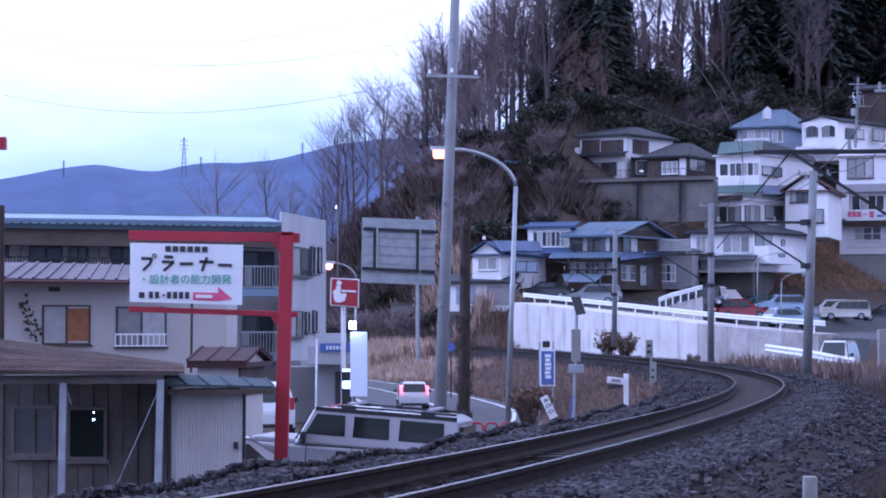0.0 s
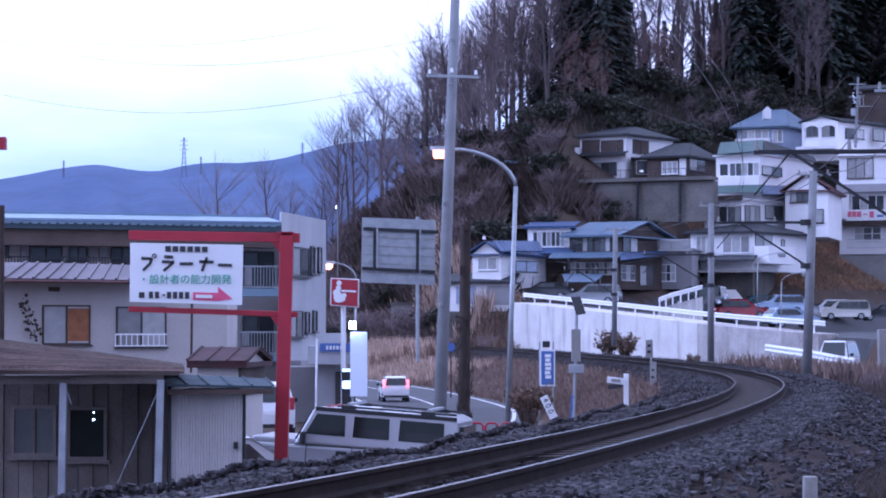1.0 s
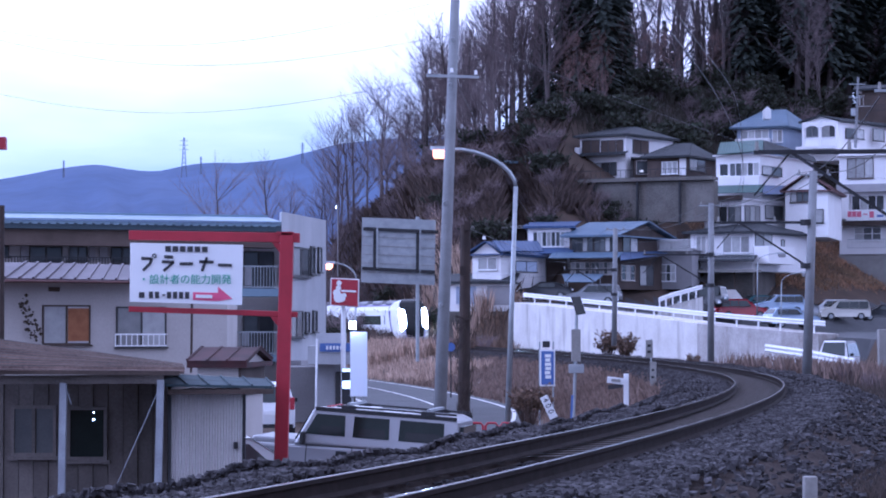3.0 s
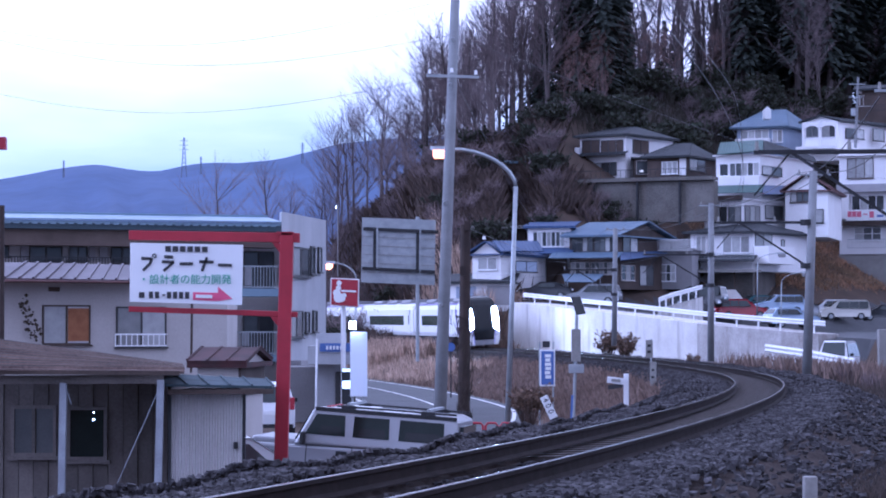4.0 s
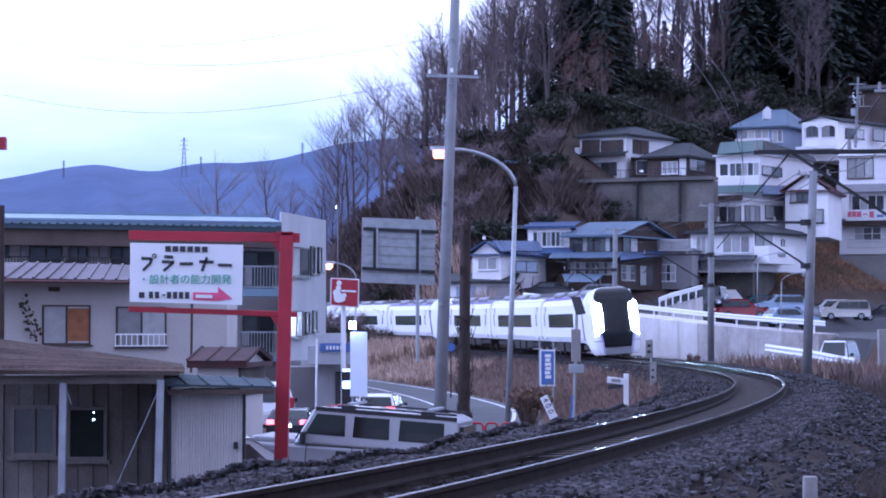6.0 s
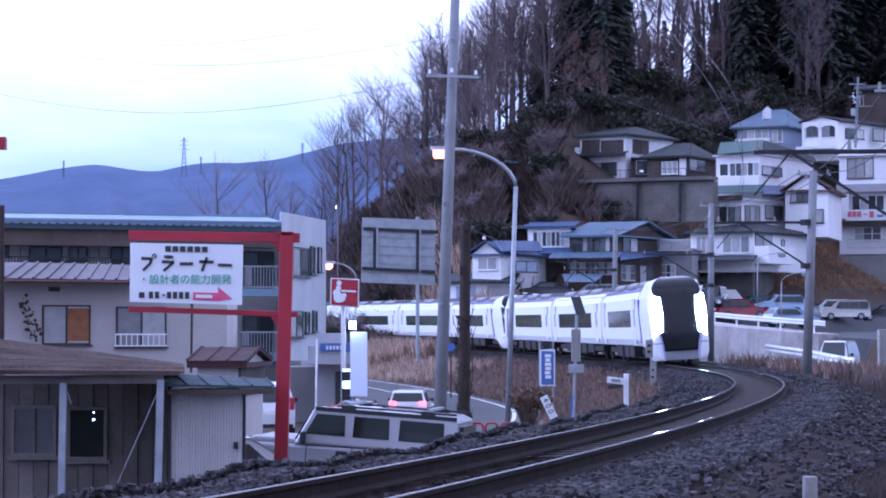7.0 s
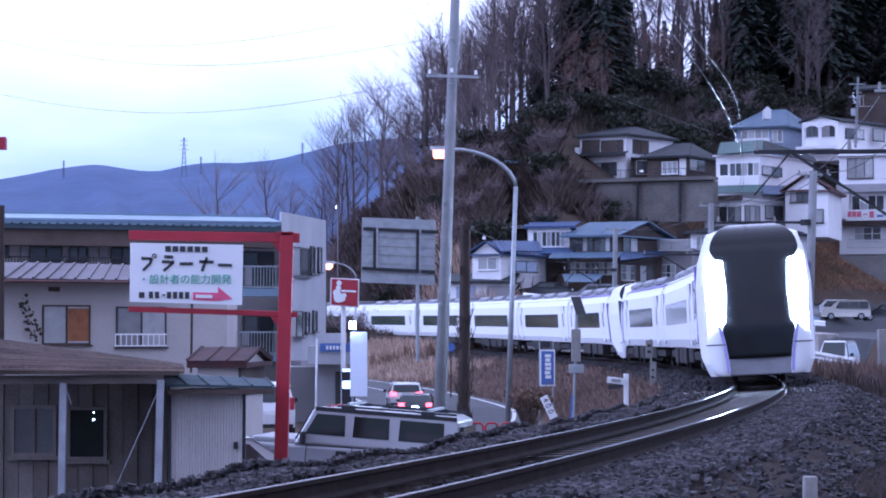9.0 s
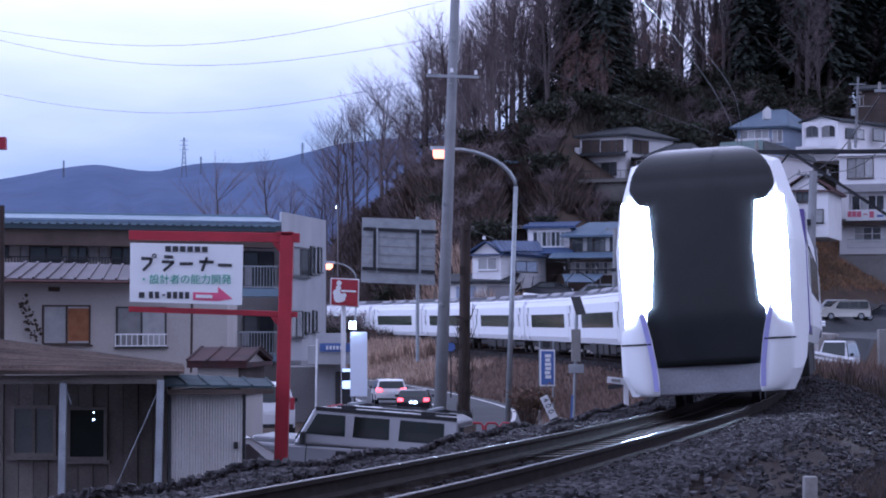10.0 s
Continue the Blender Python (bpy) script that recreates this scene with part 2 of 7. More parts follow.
def ground_height(x, y):
    x, y = np.asarray(x, float), np.asarray(y, float)
    sx, sy, ss, sz, sth = T_X[::8], T_Y[::8], T_S[::8], T_Z[::8], T_TH[::8]
    best = np.full(x.shape, 1e18)
    idx = np.zeros(x.shape, int)
    for i in range(len(sx)):
        q = (x - sx[i]) ** 2 + (y - sy[i]) ** 2
        m = q < best
        best[m], idx[m] = q[m], i
    d = (x - sx[idx]) * np.cos(sth[idx]) - (y - sy[idx]) * np.sin(sth[idx])
    dist = np.sqrt(best) * np.sign(d)
    s, zr = ss[idx], sz[idx]
    e = -dist
    run = np.interp(s, (-60, 70, 100, 155, 300), (3.2, 3.2, 3.8, 6.8, 9.5))
    left = zr - 0.62 + (ROAD_Z - 0.06 - zr + 0.62) * np.clip((e - 2.3) / run, 0, 1)
    right = zr - 0.62 - 0.5 * smooth01((dist - 2.6) / 5) - 0.7 * smooth01((dist - 6) / 12) * (1 - smooth01((y - 90) / 40))
    z = np.where(dist < 0, left, right)
    # terrace behind the retaining wall, then the hillside
    back = y - wall_y(x)
    y0 = np.where(x > 6, 200 + (x - 6), 205 + 0.3 * (6 - x))
    y0 = np.where(x > 5.2, np.maximum(y0, np.interp(x, (5.2, 20), (226, 162))), y0)
    shelf = (wall_top(x) - 0.12 + np.interp(x, (6, 14, 22), (0.035, 0.03, 0.008)) * np.clip(back, 0, 80)) * smooth01((x - 4.5) / 1.5) - 9 * (1 - smooth01((x - 4.5) / 1.5))
    up = np.clip(y - y0, 0, None)
    hill = 3.1 + 0.45 * up
    u = x / np.maximum(y, 1)
    cap = np.interp(u, (-0.09, -0.05, 0.0, 0.05, 0.1, 0.18, 0.4), (-2, 9, 17, 23, 27.5, 30, 34))
    hill = np.minimum(hill, cap + 0.02 * (hill - cap))
    hill = hill - 0.12 * np.clip(y - 330, 0, 400)
    side = smooth01((u + 0.085) / 0.045)
    hill = hill * side + z * (1 - side)
    on_right = (dist > 4) & (y > 60)
    z = np.where(on_right & (back > np.where((x > 5) & (x < 23.0), 5.2, 0)), np.maximum(z, shelf), z)
    # the slope eases down to the line where no house stands
    ease = smooth01((y - y0 + 8) / 8) * smooth01((dist - 4) / np.interp(x, (-4, 0), (6.5, 0.5)))
    z = np.where(on_right & (y > y0 - 8), np.maximum(z, hill * ease + z * (1 - ease)), z)
    far = smooth01((np.hypot(x, y) - 700) / 600)
    return z * (1 - far) + ROAD_Z * far


def build_ground():
    xs = np.unique(np.concatenate([-np.geomspace(40, 4500, 22), np.arange(-40, 70, 0.9), np.geomspace(70, 4500, 22)]))
    ys = np.unique(np.concatenate([-np.geomspace(10, 1500, 12), np.arange(-8, 130, 0.9), np.arange(130, 320, 1.5), np.geomspace(320, 4600, 30)]))
    gx, gy = np.meshgrid(xs, ys)
    gz = ground_height(gx, gy)
    rng = np.random.RandomState(4)
    gz += (rng.rand(*gz.shape) - 0.5) * 0.09 * (np.hypot(gx, gy) < 330)
    nx = len(xs)
    v = np.stack([gx.ravel(), gy.ravel(), gz.ravel()], 1)
    j, i = np.meshgrid(np.arange(nx - 1), np.arange(len(ys) - 1))
    a = (i * nx + j).ravel()
    f = np.stack([a, a + 1, a + nx + 1, a + nx], 1)
    me = bpy.data.meshes.new("ground")
    me.from_pydata(v.tolist(), [], f.tolist())
    me.materials.append(M_GROUND)
    me.materials.append(M_FOREST)
    me.materials.append(M_ASPHALT)
    cx, cy = v[f].mean(1)[:, 0], v[f].mean(1)[:, 1]
    me.polygons.foreach_set("material_index", np.where((cx > 7) & (cx < 70) & (cy > wall_y(cx) - 1) & (cy < 196 + cx), 2, ((cy > 246 + 0.5 * np.maximum(cx, 0)) & (cx > -0.09 * cy)).astype(int)))
    me.polygons.foreach_set("use_smooth", [True] * len(me.polygons))
    return tagged(new("ground", me), "brown winter ground with dry grass", "ground", kind="structure")


build_ground()


def strip(name, s_values, profile, mats, label, kind="structure", category="", closed=False):
    """A long piece that follows the line; profile gives (d, z) pairs at s."""
    sh = Shape()
    loops = [[on_track(s, d, z) for d, z in profile(s)] for s in s_values]
    k = 0
    for a, b in zip(loops, loops[1:]):
        for i in range(len(a) - (0 if closed else 1)):
            j = (i + 1) % len(a)
            sh.face([a[i], a[j], b[j], b[i]])
    return sh, mats


def build_track():
    ss = list(np.arange(-40, 420, 2.0))
    sh, _ = strip("bed", ss, lambda s: [(-3.4, -1.15), (-2.35, -0.42), (-1.85, -0.22), (-0.74, -0.17), (-0.68, -0.23), (0.68, -0.23), (0.74, -0.17), (1.85, -0.21), (2.3, -0.4), (3.6, -0.95)], M_BED, "")
    tagged(new("track_bed", sh.mesh("track_bed", M_BED)), "grey-brown ballast bed of the railway", "track bed", kind="structure")
    line = empty("railway_track", Matrix(), "rusty single track with polished rail heads", "railway track", kind="structure")
    for side in (-0.5655, 0.5655):
        web, top = Shape(), Shape()
        ss = list(np.arange(-40, 420, 1.0))
        foot = lambda s: [(side - 0.064, -0.153), (side + 0.064, -0.153), (side + 0.064, -0.14), (side + 0.012, -0.115), (side + 0.012, -0.045), (side + 0.033, -0.035), (side + 0.033, -0.006), (side - 0.033, -0.006), (side - 0.033, -0.035), (side - 0.012, -0.045), (side - 0.012, -0.115), (side - 0.064, -0.14)]
        web.hull([[on_track(s, d, z) for d, z in foot(s)] for s in ss])
        top.hull([[on_track(s, d, z) for d, z in ((side - 0.014, -0.005), (side + 0.014, -0.005), (side + 0.012, 0.0), (side - 0.012, 0.0))] for s in ss])
        rail = part("rail", web, M_RUST, line, smooth=False)
        part("rail_head", top, M_RAILTOP, rail, "polished running surface")
    # sleepers
    sh = Shape()
    sh.hull([[(-1.0, -0.12, -0.2), (1.0, -0.12, -0.2), (1.0, 0.12, -0.2), (-1.0, 0.12, -0.2)], [(-0.98, -0.09, 0), (0.98, -0.09, 0), (0.98, 0.09, 0), (-0.98, 0.09, 0)]])
    me = sh.mesh("sleeper", M_SLEEPER)
    for i in range(200):
        s = 8 + i * 0.62
        ob = part("sleeper", me, None, line)
        p = on_track(s, 0, -0.18)
        ob.matrix_world = Matrix.Translation(p) @ Matrix.Rotation(-heading(s), 4, "Z") @ Matrix.Rotation(-float(np.interp(s, T_S, T_ROLL)), 4, "Y")


build_track()


def build_road():
    ss = list(np.arange(-40, 330, 3.0))
    sh, ln = Shape(), Shape()
    for a, b in zip(ss, ss[1:]):
        sh.face([on_road(a, 6.4), on_road(a, -0.35), on_road(b, -0.35), on_road(b, 6.4)])
        ln.face([on_road(a, 0.22, 0.006), on_road(a, 0.06, 0.006), on_road(b, 0.06, 0.006), on_road(b, 0.22, 0.006)])
        ln.face([on_road(a, 6.3, 0.006), on_road(a, 6.15, 0.006), on_road(b, 6.15, 0.006), on_road(b, 6.3, 0.006)])
        ln.face([on_road(a, 3.2, 0.006), on_road(a, 3.06, 0.006), on_road(b, 3.06, 0.006), on_road(b, 3.2, 0.006)])
    tagged(new("road", sh.mesh("road", M_ASPHALT)), "grey two-lane asphalt road below the railway bank", "road", kind="structure")
    tagged(new("road_marking", ln.mesh("road_marking", M_LINE)), "worn white road lines", "road marking", kind="structure")


build_road()



# ---- the train: a set of three cars coupled to a set of nine ----
CAR = 20.5
MOVERS = []


def section(w=1.41, bottom=0.85, top=3.46):
    half = [(w - 0.12, bottom), (w, bottom + 0.3), (w, 2.35), (w - 0.07, 2.95), (w - 0.26, top - 0.16), (w - 0.75, top)]
    return half + [(-x, z) for x, z in reversed(half)]


def train_car(cab):
    """A car along +y; cab 1: driving end in front, -1: behind, 0: none."""
    car = empty("train_car", Matrix(), "white express train car with dark window bands", "train car", "cars of the express train")
    hl = 9.98
    front, back = (hl - 3.4 if cab == 1 else hl), (-hl + 3.4 if cab == -1 else -hl)
    sh = Shape()
    sec = section()
    sh.hull([[(x * 0.97, y0, z) for x, z in sec] if e else [(x, y0, z) for x, z in sec] for y0, e in ((back, 1), (back + 0.06, 0), (front - 0.06, 0), (front, 1))])
    body = part("body", sh, M_TRAIN, car, smooth=False)
    # roof cover between the cant rails, and its equipment
    rf = Shape()
    rf.hull([[(x, y, z) for x, z in ((0.95, 3.40), (0.75, 3.49), (-0.75, 3.49), (-0.95, 3.40))] for y in (back + 0.1, front - 0.1)])
    part("roof", rf, M_ROOFGREY, car)
    for cy in (-5.2, 0.3, 5.4):
        ac = Shape()
        ac.hull([[(x * k, cy + y, z) for x, z in ((1.0, 3.44), (1.0, 3.58), (0.8, 3.72), (-0.8, 3.72), (-1.0, 3.58), (-1.0, 3.44))] for y, k in ((-1.6, 0.85), (-1.3, 1), (1.3, 1), (1.6, 0.85))])
        part("air_conditioner", ac, M_ROOFGREY, car)
    # window bands, doors
    for sx in (-1, 1):
        for y0, y1 in ((max(back + 3.0, -6.6), min(front - 3.0, 6.6)),):
            fr = Shape()
            fr.box(sx * 1.39, sx * 1.414, y0 - 0.05, y1 + 0.05, 1.69, 2.47)
            band = part("window_band", fr, M_BLACK, car, "black window band")
            n = 8
            for i in range(n):
                a, b = y0 + (y1 - y0) * i / n, y0 + (y1 - y0) * (i + 1) / n
                wb = Shape()
                wb.box(sx * 1.395, sx * 1.418, a + 0.006, b - 0.006, 1.74, 2.42)
                part("pane", wb, M_TRAINGLASS, band)
        for dy in (back + 1.5, front - 1.5):
            d = Shape()
            d.box(sx * 1.36, sx * 1.412, dy - 0.42, dy + 0.42, 0.98, 2.92)
            door = part("door", d, M_TRAIN, car)
            for q in (-0.45, 0.43):
                g = Shape()
                g.box(sx * 1.36, sx * 1.413, dy + q, dy + q + 0.025, 0.98, 2.95)
                part("door_seal", g, M_ROOFGREY, door)
            g = Shape()
            g.box(sx * 1.36, sx * 1.416, dy - 0.13, dy + 0.13, 1.75, 2.5)
            part("door_window", g, M_GLASS, door)
        for y in (back + 0.12, front - 0.2):
            v = Shape()
            v.hull([[(sx * a, yy, z) for a, z in ((1.352, 2.93), (1.172, 3.29), (1.155, 3.28), (1.33, 2.92))] for yy in (y - 0.02 if y > 0 else y, y + 0.1)])
            part("end_stripe", v, M_VIOLET, car, "violet end stripe")
        st = Shape()
        st.hull([[(sx * a, yy, z) for a, z in ((1.185, 3.27), (0.99, 3.385), (0.99, 3.405), (1.2, 3.29))] for yy in (back + 0.1, front - 0.1)])
        part("roof_stripe", st, M_VIOLET if cab else M_TRAIN, car, "violet stripe along the roof edge" if cab else "")
    # underframe and bogies
    uf = Shape()
    uf.box(-1.2, 1.2, back + 4.5, front - 4.5, 0.35, 0.9)
    for q in (-2.6, 0.2, 2.4):
        uf.box(-1.3, 1.3, q - 0.9, q + 0.9, 0.3, 0.9)
    part("underframe", uf, M_UNDER, car, bevel=0.03)
    for by in (-7.0, 7.0):
        bg = Shape()
        bg.box(-1.15, 1.15, by - 1.6, by + 1.6, 0.45, 0.72)
        bogie = part("bogie", bg, M_UNDER, car, bevel=0.03)
        for wy in (-1.05, 1.05):
            for wx in (-0.565, 0.565):
                w = Shape()
                w.tube((wx - 0.06, by + wy, 0.43), (wx + 0.06, by + wy, 0.43), 0.43, n=20)
                part("wheel", w, M_UNDER, bogie)
    if cab:
        f = cab
        nose = Shape()
        rows = []
        for y, w, bot, top in ((-3.4, 1.41, 0.85, 3.46), (-2.7, 1.41, 0.8, 3.58), (-1.9, 1.39, 0.7, 3.74), (-1.3, 1.36, 0.35, 3.78), (-0.6, 1.29, 0.2, 3.7), (-0.15, 1.19, 0.2, 3.48), (0.0, 1.06, 0.22, 3.26)):
            q = section(w, bot, top)
            rows.append([(x, f * (hl + y - 0.14 * max(z - 1.2, 0) ** 2 * (1 + y / 3.4)), z) for x, z in q])
        nose.hull(rows)
        part("nose", nose, M_TRAIN, car, "white sculpted nose", bevel=0.0, smooth=False)
        lean = lambda z: f * (hl + 0.05 - 0.14 * max(z - 1.2, 0) ** 2)
        scr = Shape()
        # half width and set-back of the black panel, from the valance up over the brow
        lv = ((0.6, 0.76, 0.0), (1.0, 0.86, 0.0), (1.5, 0.83, 0.0), (2.2, 0.73, 0.0), (2.7, 0.76, 0.0), (2.95, 0.9, 0.0), (3.1, 1.02, 0.0), (3.22, 1.05, 0.01), (3.4, 1.01, 0.1), (3.56, 0.93, 0.25), (3.7, 0.8, 0.46), (3.79, 0.64, 0.75), (3.84, 0.45, 1.15))
        zs, ws, bs = zip(*lv)
        rings = []
        for i in range(41):
            z = 0.6 + 3.24 * (1 - (1 - i / 40) ** 1.25)
            w, y = float(np.interp(z, zs, ws)), lean(min(z, 3.3)) - f * float(np.interp(z, zs, bs))
            xs = [w * math.sin(math.pi * (j / 12 - 0.5)) for j in range(13)]
            rings.append([(-w, y - f * 0.8, z - 0.12 * max(z - 3.3, 0))] + [(x, y + f * (0.07 - 0.1 * x * x), z) for x in xs] + [(w, y - f * 0.8, z - 0.12 * max(z - 3.3, 0))])
        scr.hull(rings)
        part("windscreen", scr, M_BLACK, car, "tall black windscreen panel", smooth=True)
        for sx in (-1, 1):
            lamp = Shape()
            # the lower end slants down to the outer corner
            zs = ((1.46, 1.16), (1.68, 1.5), (2.2, 2.2), (2.7, 2.75), (2.92, 3.0))
            lamp.hull([[(sx * (0.72 + 0.07 * abs(z - 2.2)), lean(z) + f * 0.05, z), (sx * (1.2 - 0.05 * abs(zo - 2.2)), lean(zo) - f * 0.13, zo), (sx * (1.2 - 0.05 * abs(zo - 2.2)), lean(zo) - f * 0.4, zo), (sx * 0.8, lean(z) - f * 0.4, z)] for z, zo in zs])
            part("headlamp", lamp, M_HEAD if f == 1 and LEADING[0] else M_GLASS, car, "tall strip headlamp")
            sk = Shape()
            sk.hull([[(sx * p, lean(z) + f * 0.09, z), (sx * (p * 0.5 + q * 0.5), lean(z) + f * 0.05, z), (sx * (q - 0.06), lean(z) - f * 0.04, z), (sx * q, lean(z) - f * 0.18, z), (sx * q, lean(z) - f * 0.7, z), (sx * p, lean(z) - f * 0.7, z)] for z, p, q in ((0.2, 0.72, 0.99), (0.26, 0.71, 1.08), (0.38, 0.71, 1.15), (0.6, 0.73, 1.2), (0.95, 0.78, 1.23), (1.14, 0.82, 1.22), (1.3, 0.86, 1.08), (1.46, 0.9, 0.96))])
            skirt = part("skirt", sk, M_TRAIN, car, "white lower skirt panel", smooth=True)
            st_ = Shape()
            st_.hull([[(sx * (p + 0.004), lean(z) + f * 0.098, z), (sx * (p + 0.075), lean(z) + f * 0.086, z), (sx * (p + 0.075), lean(z) + f * 0.02, z), (sx * (p + 0.004), lean(z) + f * 0.02, z)] for z, p in ((0.27, 0.71), (0.6, 0.73), (0.95, 0.78), (1.14, 0.82), (1.36, 0.87))])
            part("cheek_stripe", st_, M_LILAC, skirt, "pale violet edge stripe")
            gap = Shape()
            gap.hull([[(sx * 0.8, lean(z) + f * 0.096, z), (sx * 1.01, lean(z) + f * 0.056, z), (sx * 1.176, lean(z) - f * 0.034, z), (sx * 1.238, lean(z) - f * 0.18, z), (sx * 1.238, lean(z) - f * 0.7, z), (sx * 0.8, lean(z) - f * 0.7, z)] for z in (0.93, 0.955)])
            part("panel_gap", gap, M_BLACK, skirt)
            vs = Shape()
            vs.hull([[(sx * 1.418, f * (hl - 3.15 + k), z), (sx * 1.418, f * (hl - 2.75 + k), z), (sx * 1.3, f * (hl - 2.75 + k), z), (sx * 1.3, f * (hl - 3.15 + k), z)] for z, k in ((1.0, 0.5), (2.35, 0.0), (2.9, -0.1))])
            part("cab_stripe", vs, M_VIOLET, car, "violet cab stripe")
        val = Shape()
        val.hull([[(-w, f * (hl + 0.06), z), (w, f * (hl + 0.06), z), (w, f * (hl - 0.6), z), (-w, f * (hl - 0.6), z)] for z, w in ((0.2, 0.74), (0.62, 0.77))])
        part("valance", val, M_ROOFGREY, car, bevel=0.03)
    for y in (back, front):
        if (y == front and cab == 1) or (y == back and cab == -1):
            continue
        g = Shape()
        g.box(-0.55, 0.55, y - 0.3, y + 0.3, 1.05, 3.2)
        part("gangway", g, M_RUBBER, car)
    return car


LEADING = [True]


def train_rows(offset):
    """The car's poses; its middle runs offset metres behind the nose, at 25 m/s and braking gently."""
    rows = []
    for i in range(41):
        t = i * 0.25
        s = 269.2 - 25.05 * t + offset - 4.2 * (1 - ((t - 5.9) / 3.88) ** 2)
        a, b = on_track(s - 7), on_track(s + 7)
        y = (a - b).normalized()
        roll = float(np.interp(s, T_S, T_ROLL))
        x0 = y.cross(Vector((0, 0, 1))).normalized()
        z0 = x0.cross(y)
        # outward is the car's left when it runs towards us
        x, z = x0 * math.cos(roll) - z0 * math.sin(roll), z0 * math.cos(roll) + x0 * math.sin(roll)
        m = Matrix((x, y, z)).transposed().to_4x4()
        m.translation = (a + b) / 2
        rows.append((t, m))
    return rows


def build_train():
    lead = train_car(1)
    LEADING[0] = False
    mid, tail, second = train_car(0), train_car(-1), train_car(1)
    cars = [lead, mid, tail, second] + [copy_thing(mid, Matrix()) for _ in range(7)] + [copy_thing(tail, Matrix())]
    for i, c in enumerate(cars):
        MOVERS.append((c, train_rows(10.0 + i * CAR)))


build_train()


# ---- road vehicles ----
def car_body(name, label, prof, w, paint, glass_z, wheel_x, wr=0.31, group="", tail=None, roofbars=False):
    """A car along +y (nose at +y); prof: side outline (y, z), from the rear sill over the roof to the nose sill."""
    c = empty(name, Matrix(), label, "car", group)
    sh = Shape()
    gz = glass_z
    inset = lambda z: 0.13 * max(0.0, (z - gz)) / 0.5 + 0.02 * abs(z - 0.7)
    loops = []
    for sx, k in ((-1, 1.0), (-1, 0.0), (1, 0.0), (1, 1.0)):
        loops.append([(sx * (w / 2 - inset(z) - 0.06 * k), y * (1 - 0.012 * k), z - 0.02 * k * (z > gz)) for y, z in prof])
    sh.hull(loops)
    part("body", sh, paint, c, bevel=0.075, smooth=True)
    ys = [y for y, z in prof if z > gz + 0.25]
    rear, nose = min(ys), max(ys)
    top = max(z for y, z in prof)
    for sx in (-1, 1):
        n = 3 if nose - rear > 2.0 else 2
        for i in range(n):
            a, b = rear + (nose - rear) * (i + 0.03) / n, rear + (nose - rear) * (i + 0.97) / n
            lo, hi = gz + 0.02, top - 0.14
            g = Shape()
            g.hull([[(sx * (w / 2 - inset(z) + 0.006), y, z) for y, z in ((a, lo), (b + (0.42 if i == n - 1 else 0), lo), (b, hi), (a, hi))], [(sx * (w / 2 - inset(z) - 0.05), y, z) for y, z in ((a, lo), (b, lo), (b, hi), (a, hi))]])
            part("side_window", g, M_GLASS, c)
        for wy in wheel_x:
            t = Shape()
            t.tube((sx * (w / 2 - 0.2), wy, wr), (sx * (w / 2 + 0.005), wy, wr), wr, n=18)
            tyre = part("wheel", t, M_RUBBER, c)
            r = Shape()
            r.tube((sx * (w / 2), wy, wr), (sx * (w / 2 + 0.012), wy, wr), wr * 0.62, n=14)
            part("rim", r, M_STEEL, tyre)
        mr = Shape()
        mr.box(sx * (w / 2 + 0.02), sx * (w / 2 + 0.19), nose + 0.12, nose + 0.22, gz + 0.02, gz + 0.16)
        part("mirror", mr, M_RUBBER, c, bevel=0.02)
    # windscreens
    for yy, zz, d in ((rear, 0, -1), (nose, 0, 1)):
        pts = sorted([p for p in prof if (p[0] <= rear + 0.05 if d < 0 else p[0] >= nose - 0.05) and p[1] > gz - 0.12], key=lambda p: p[1])
        lo, hi = pts[0], max(pts, key=lambda p: p[1])
        if hi[1] - lo[1] < 0.2:
            continue
        A = Vector((0, lo[0], lo[1])).lerp(Vector((0, hi[0], hi[1])), 0.12)
        B = Vector((0, lo[0], lo[1])).lerp(Vector((0, hi[0], hi[1])), 0.9)
        nrm = Vector((0, (B - A).z, -(B - A).y)).normalized() * d * (1 if (B - A).z > 0 else -1)
        if nrm.y * d < 0:
            nrm = -nrm
        g = Shape()
        k = w / 2 - 0.16
        g.hull([[A + nrm * q + Vector((-k, 0, 0)), A + nrm * q + Vector((k, 0, 0)), B + nrm * q + Vector((k - 0.08, 0, 0)), B + nrm * q + Vector((-k + 0.08, 0, 0))] for q in (-0.03, 0.012)])
        part("windscreen" if d > 0 else "rear_window", g, M_GLASS, c)
    y_rear, y_nose = min(y for y, z in prof), max(y for y, z in prof)
    for sx in (-1, 1):
        if tail:
            z0, z1, ww, m = tail
            t = Shape()
            yr = min(y for y, z in prof if abs(z - (z0 + z1) / 2) < 0.6)
            t.box(sx * (w / 2 - ww - 0.05), sx * (w / 2 - 0.04), yr - 0.03, yr + 0.25, z0, z1)
            part("tail_lamp", t, m, c, bevel=0.015)
        h = Shape()
        h.box(sx * (w / 2 - 0.5), sx * (w / 2 - 0.1), y_nose - 0.3, y_nose + 0.012, 0.6, 0.76)
        part("headlamp", h, M_WHITE, c, bevel=0.02)
    pl = Shape()
    pl.box(-0.165, 0.165, y_rear - 0.02, y_rear + 0.05, 0.72, 0.88)
    part("number_plate", pl, M_WHITE, c)
    bp = Shape()
    bp.box(-w / 2 + 0.08, w / 2 - 0.08, y_rear - 0.025, y_rear + 0.2, 0.3, 0.42)
    part("bumper_trim", bp, M_RUBBER, c)
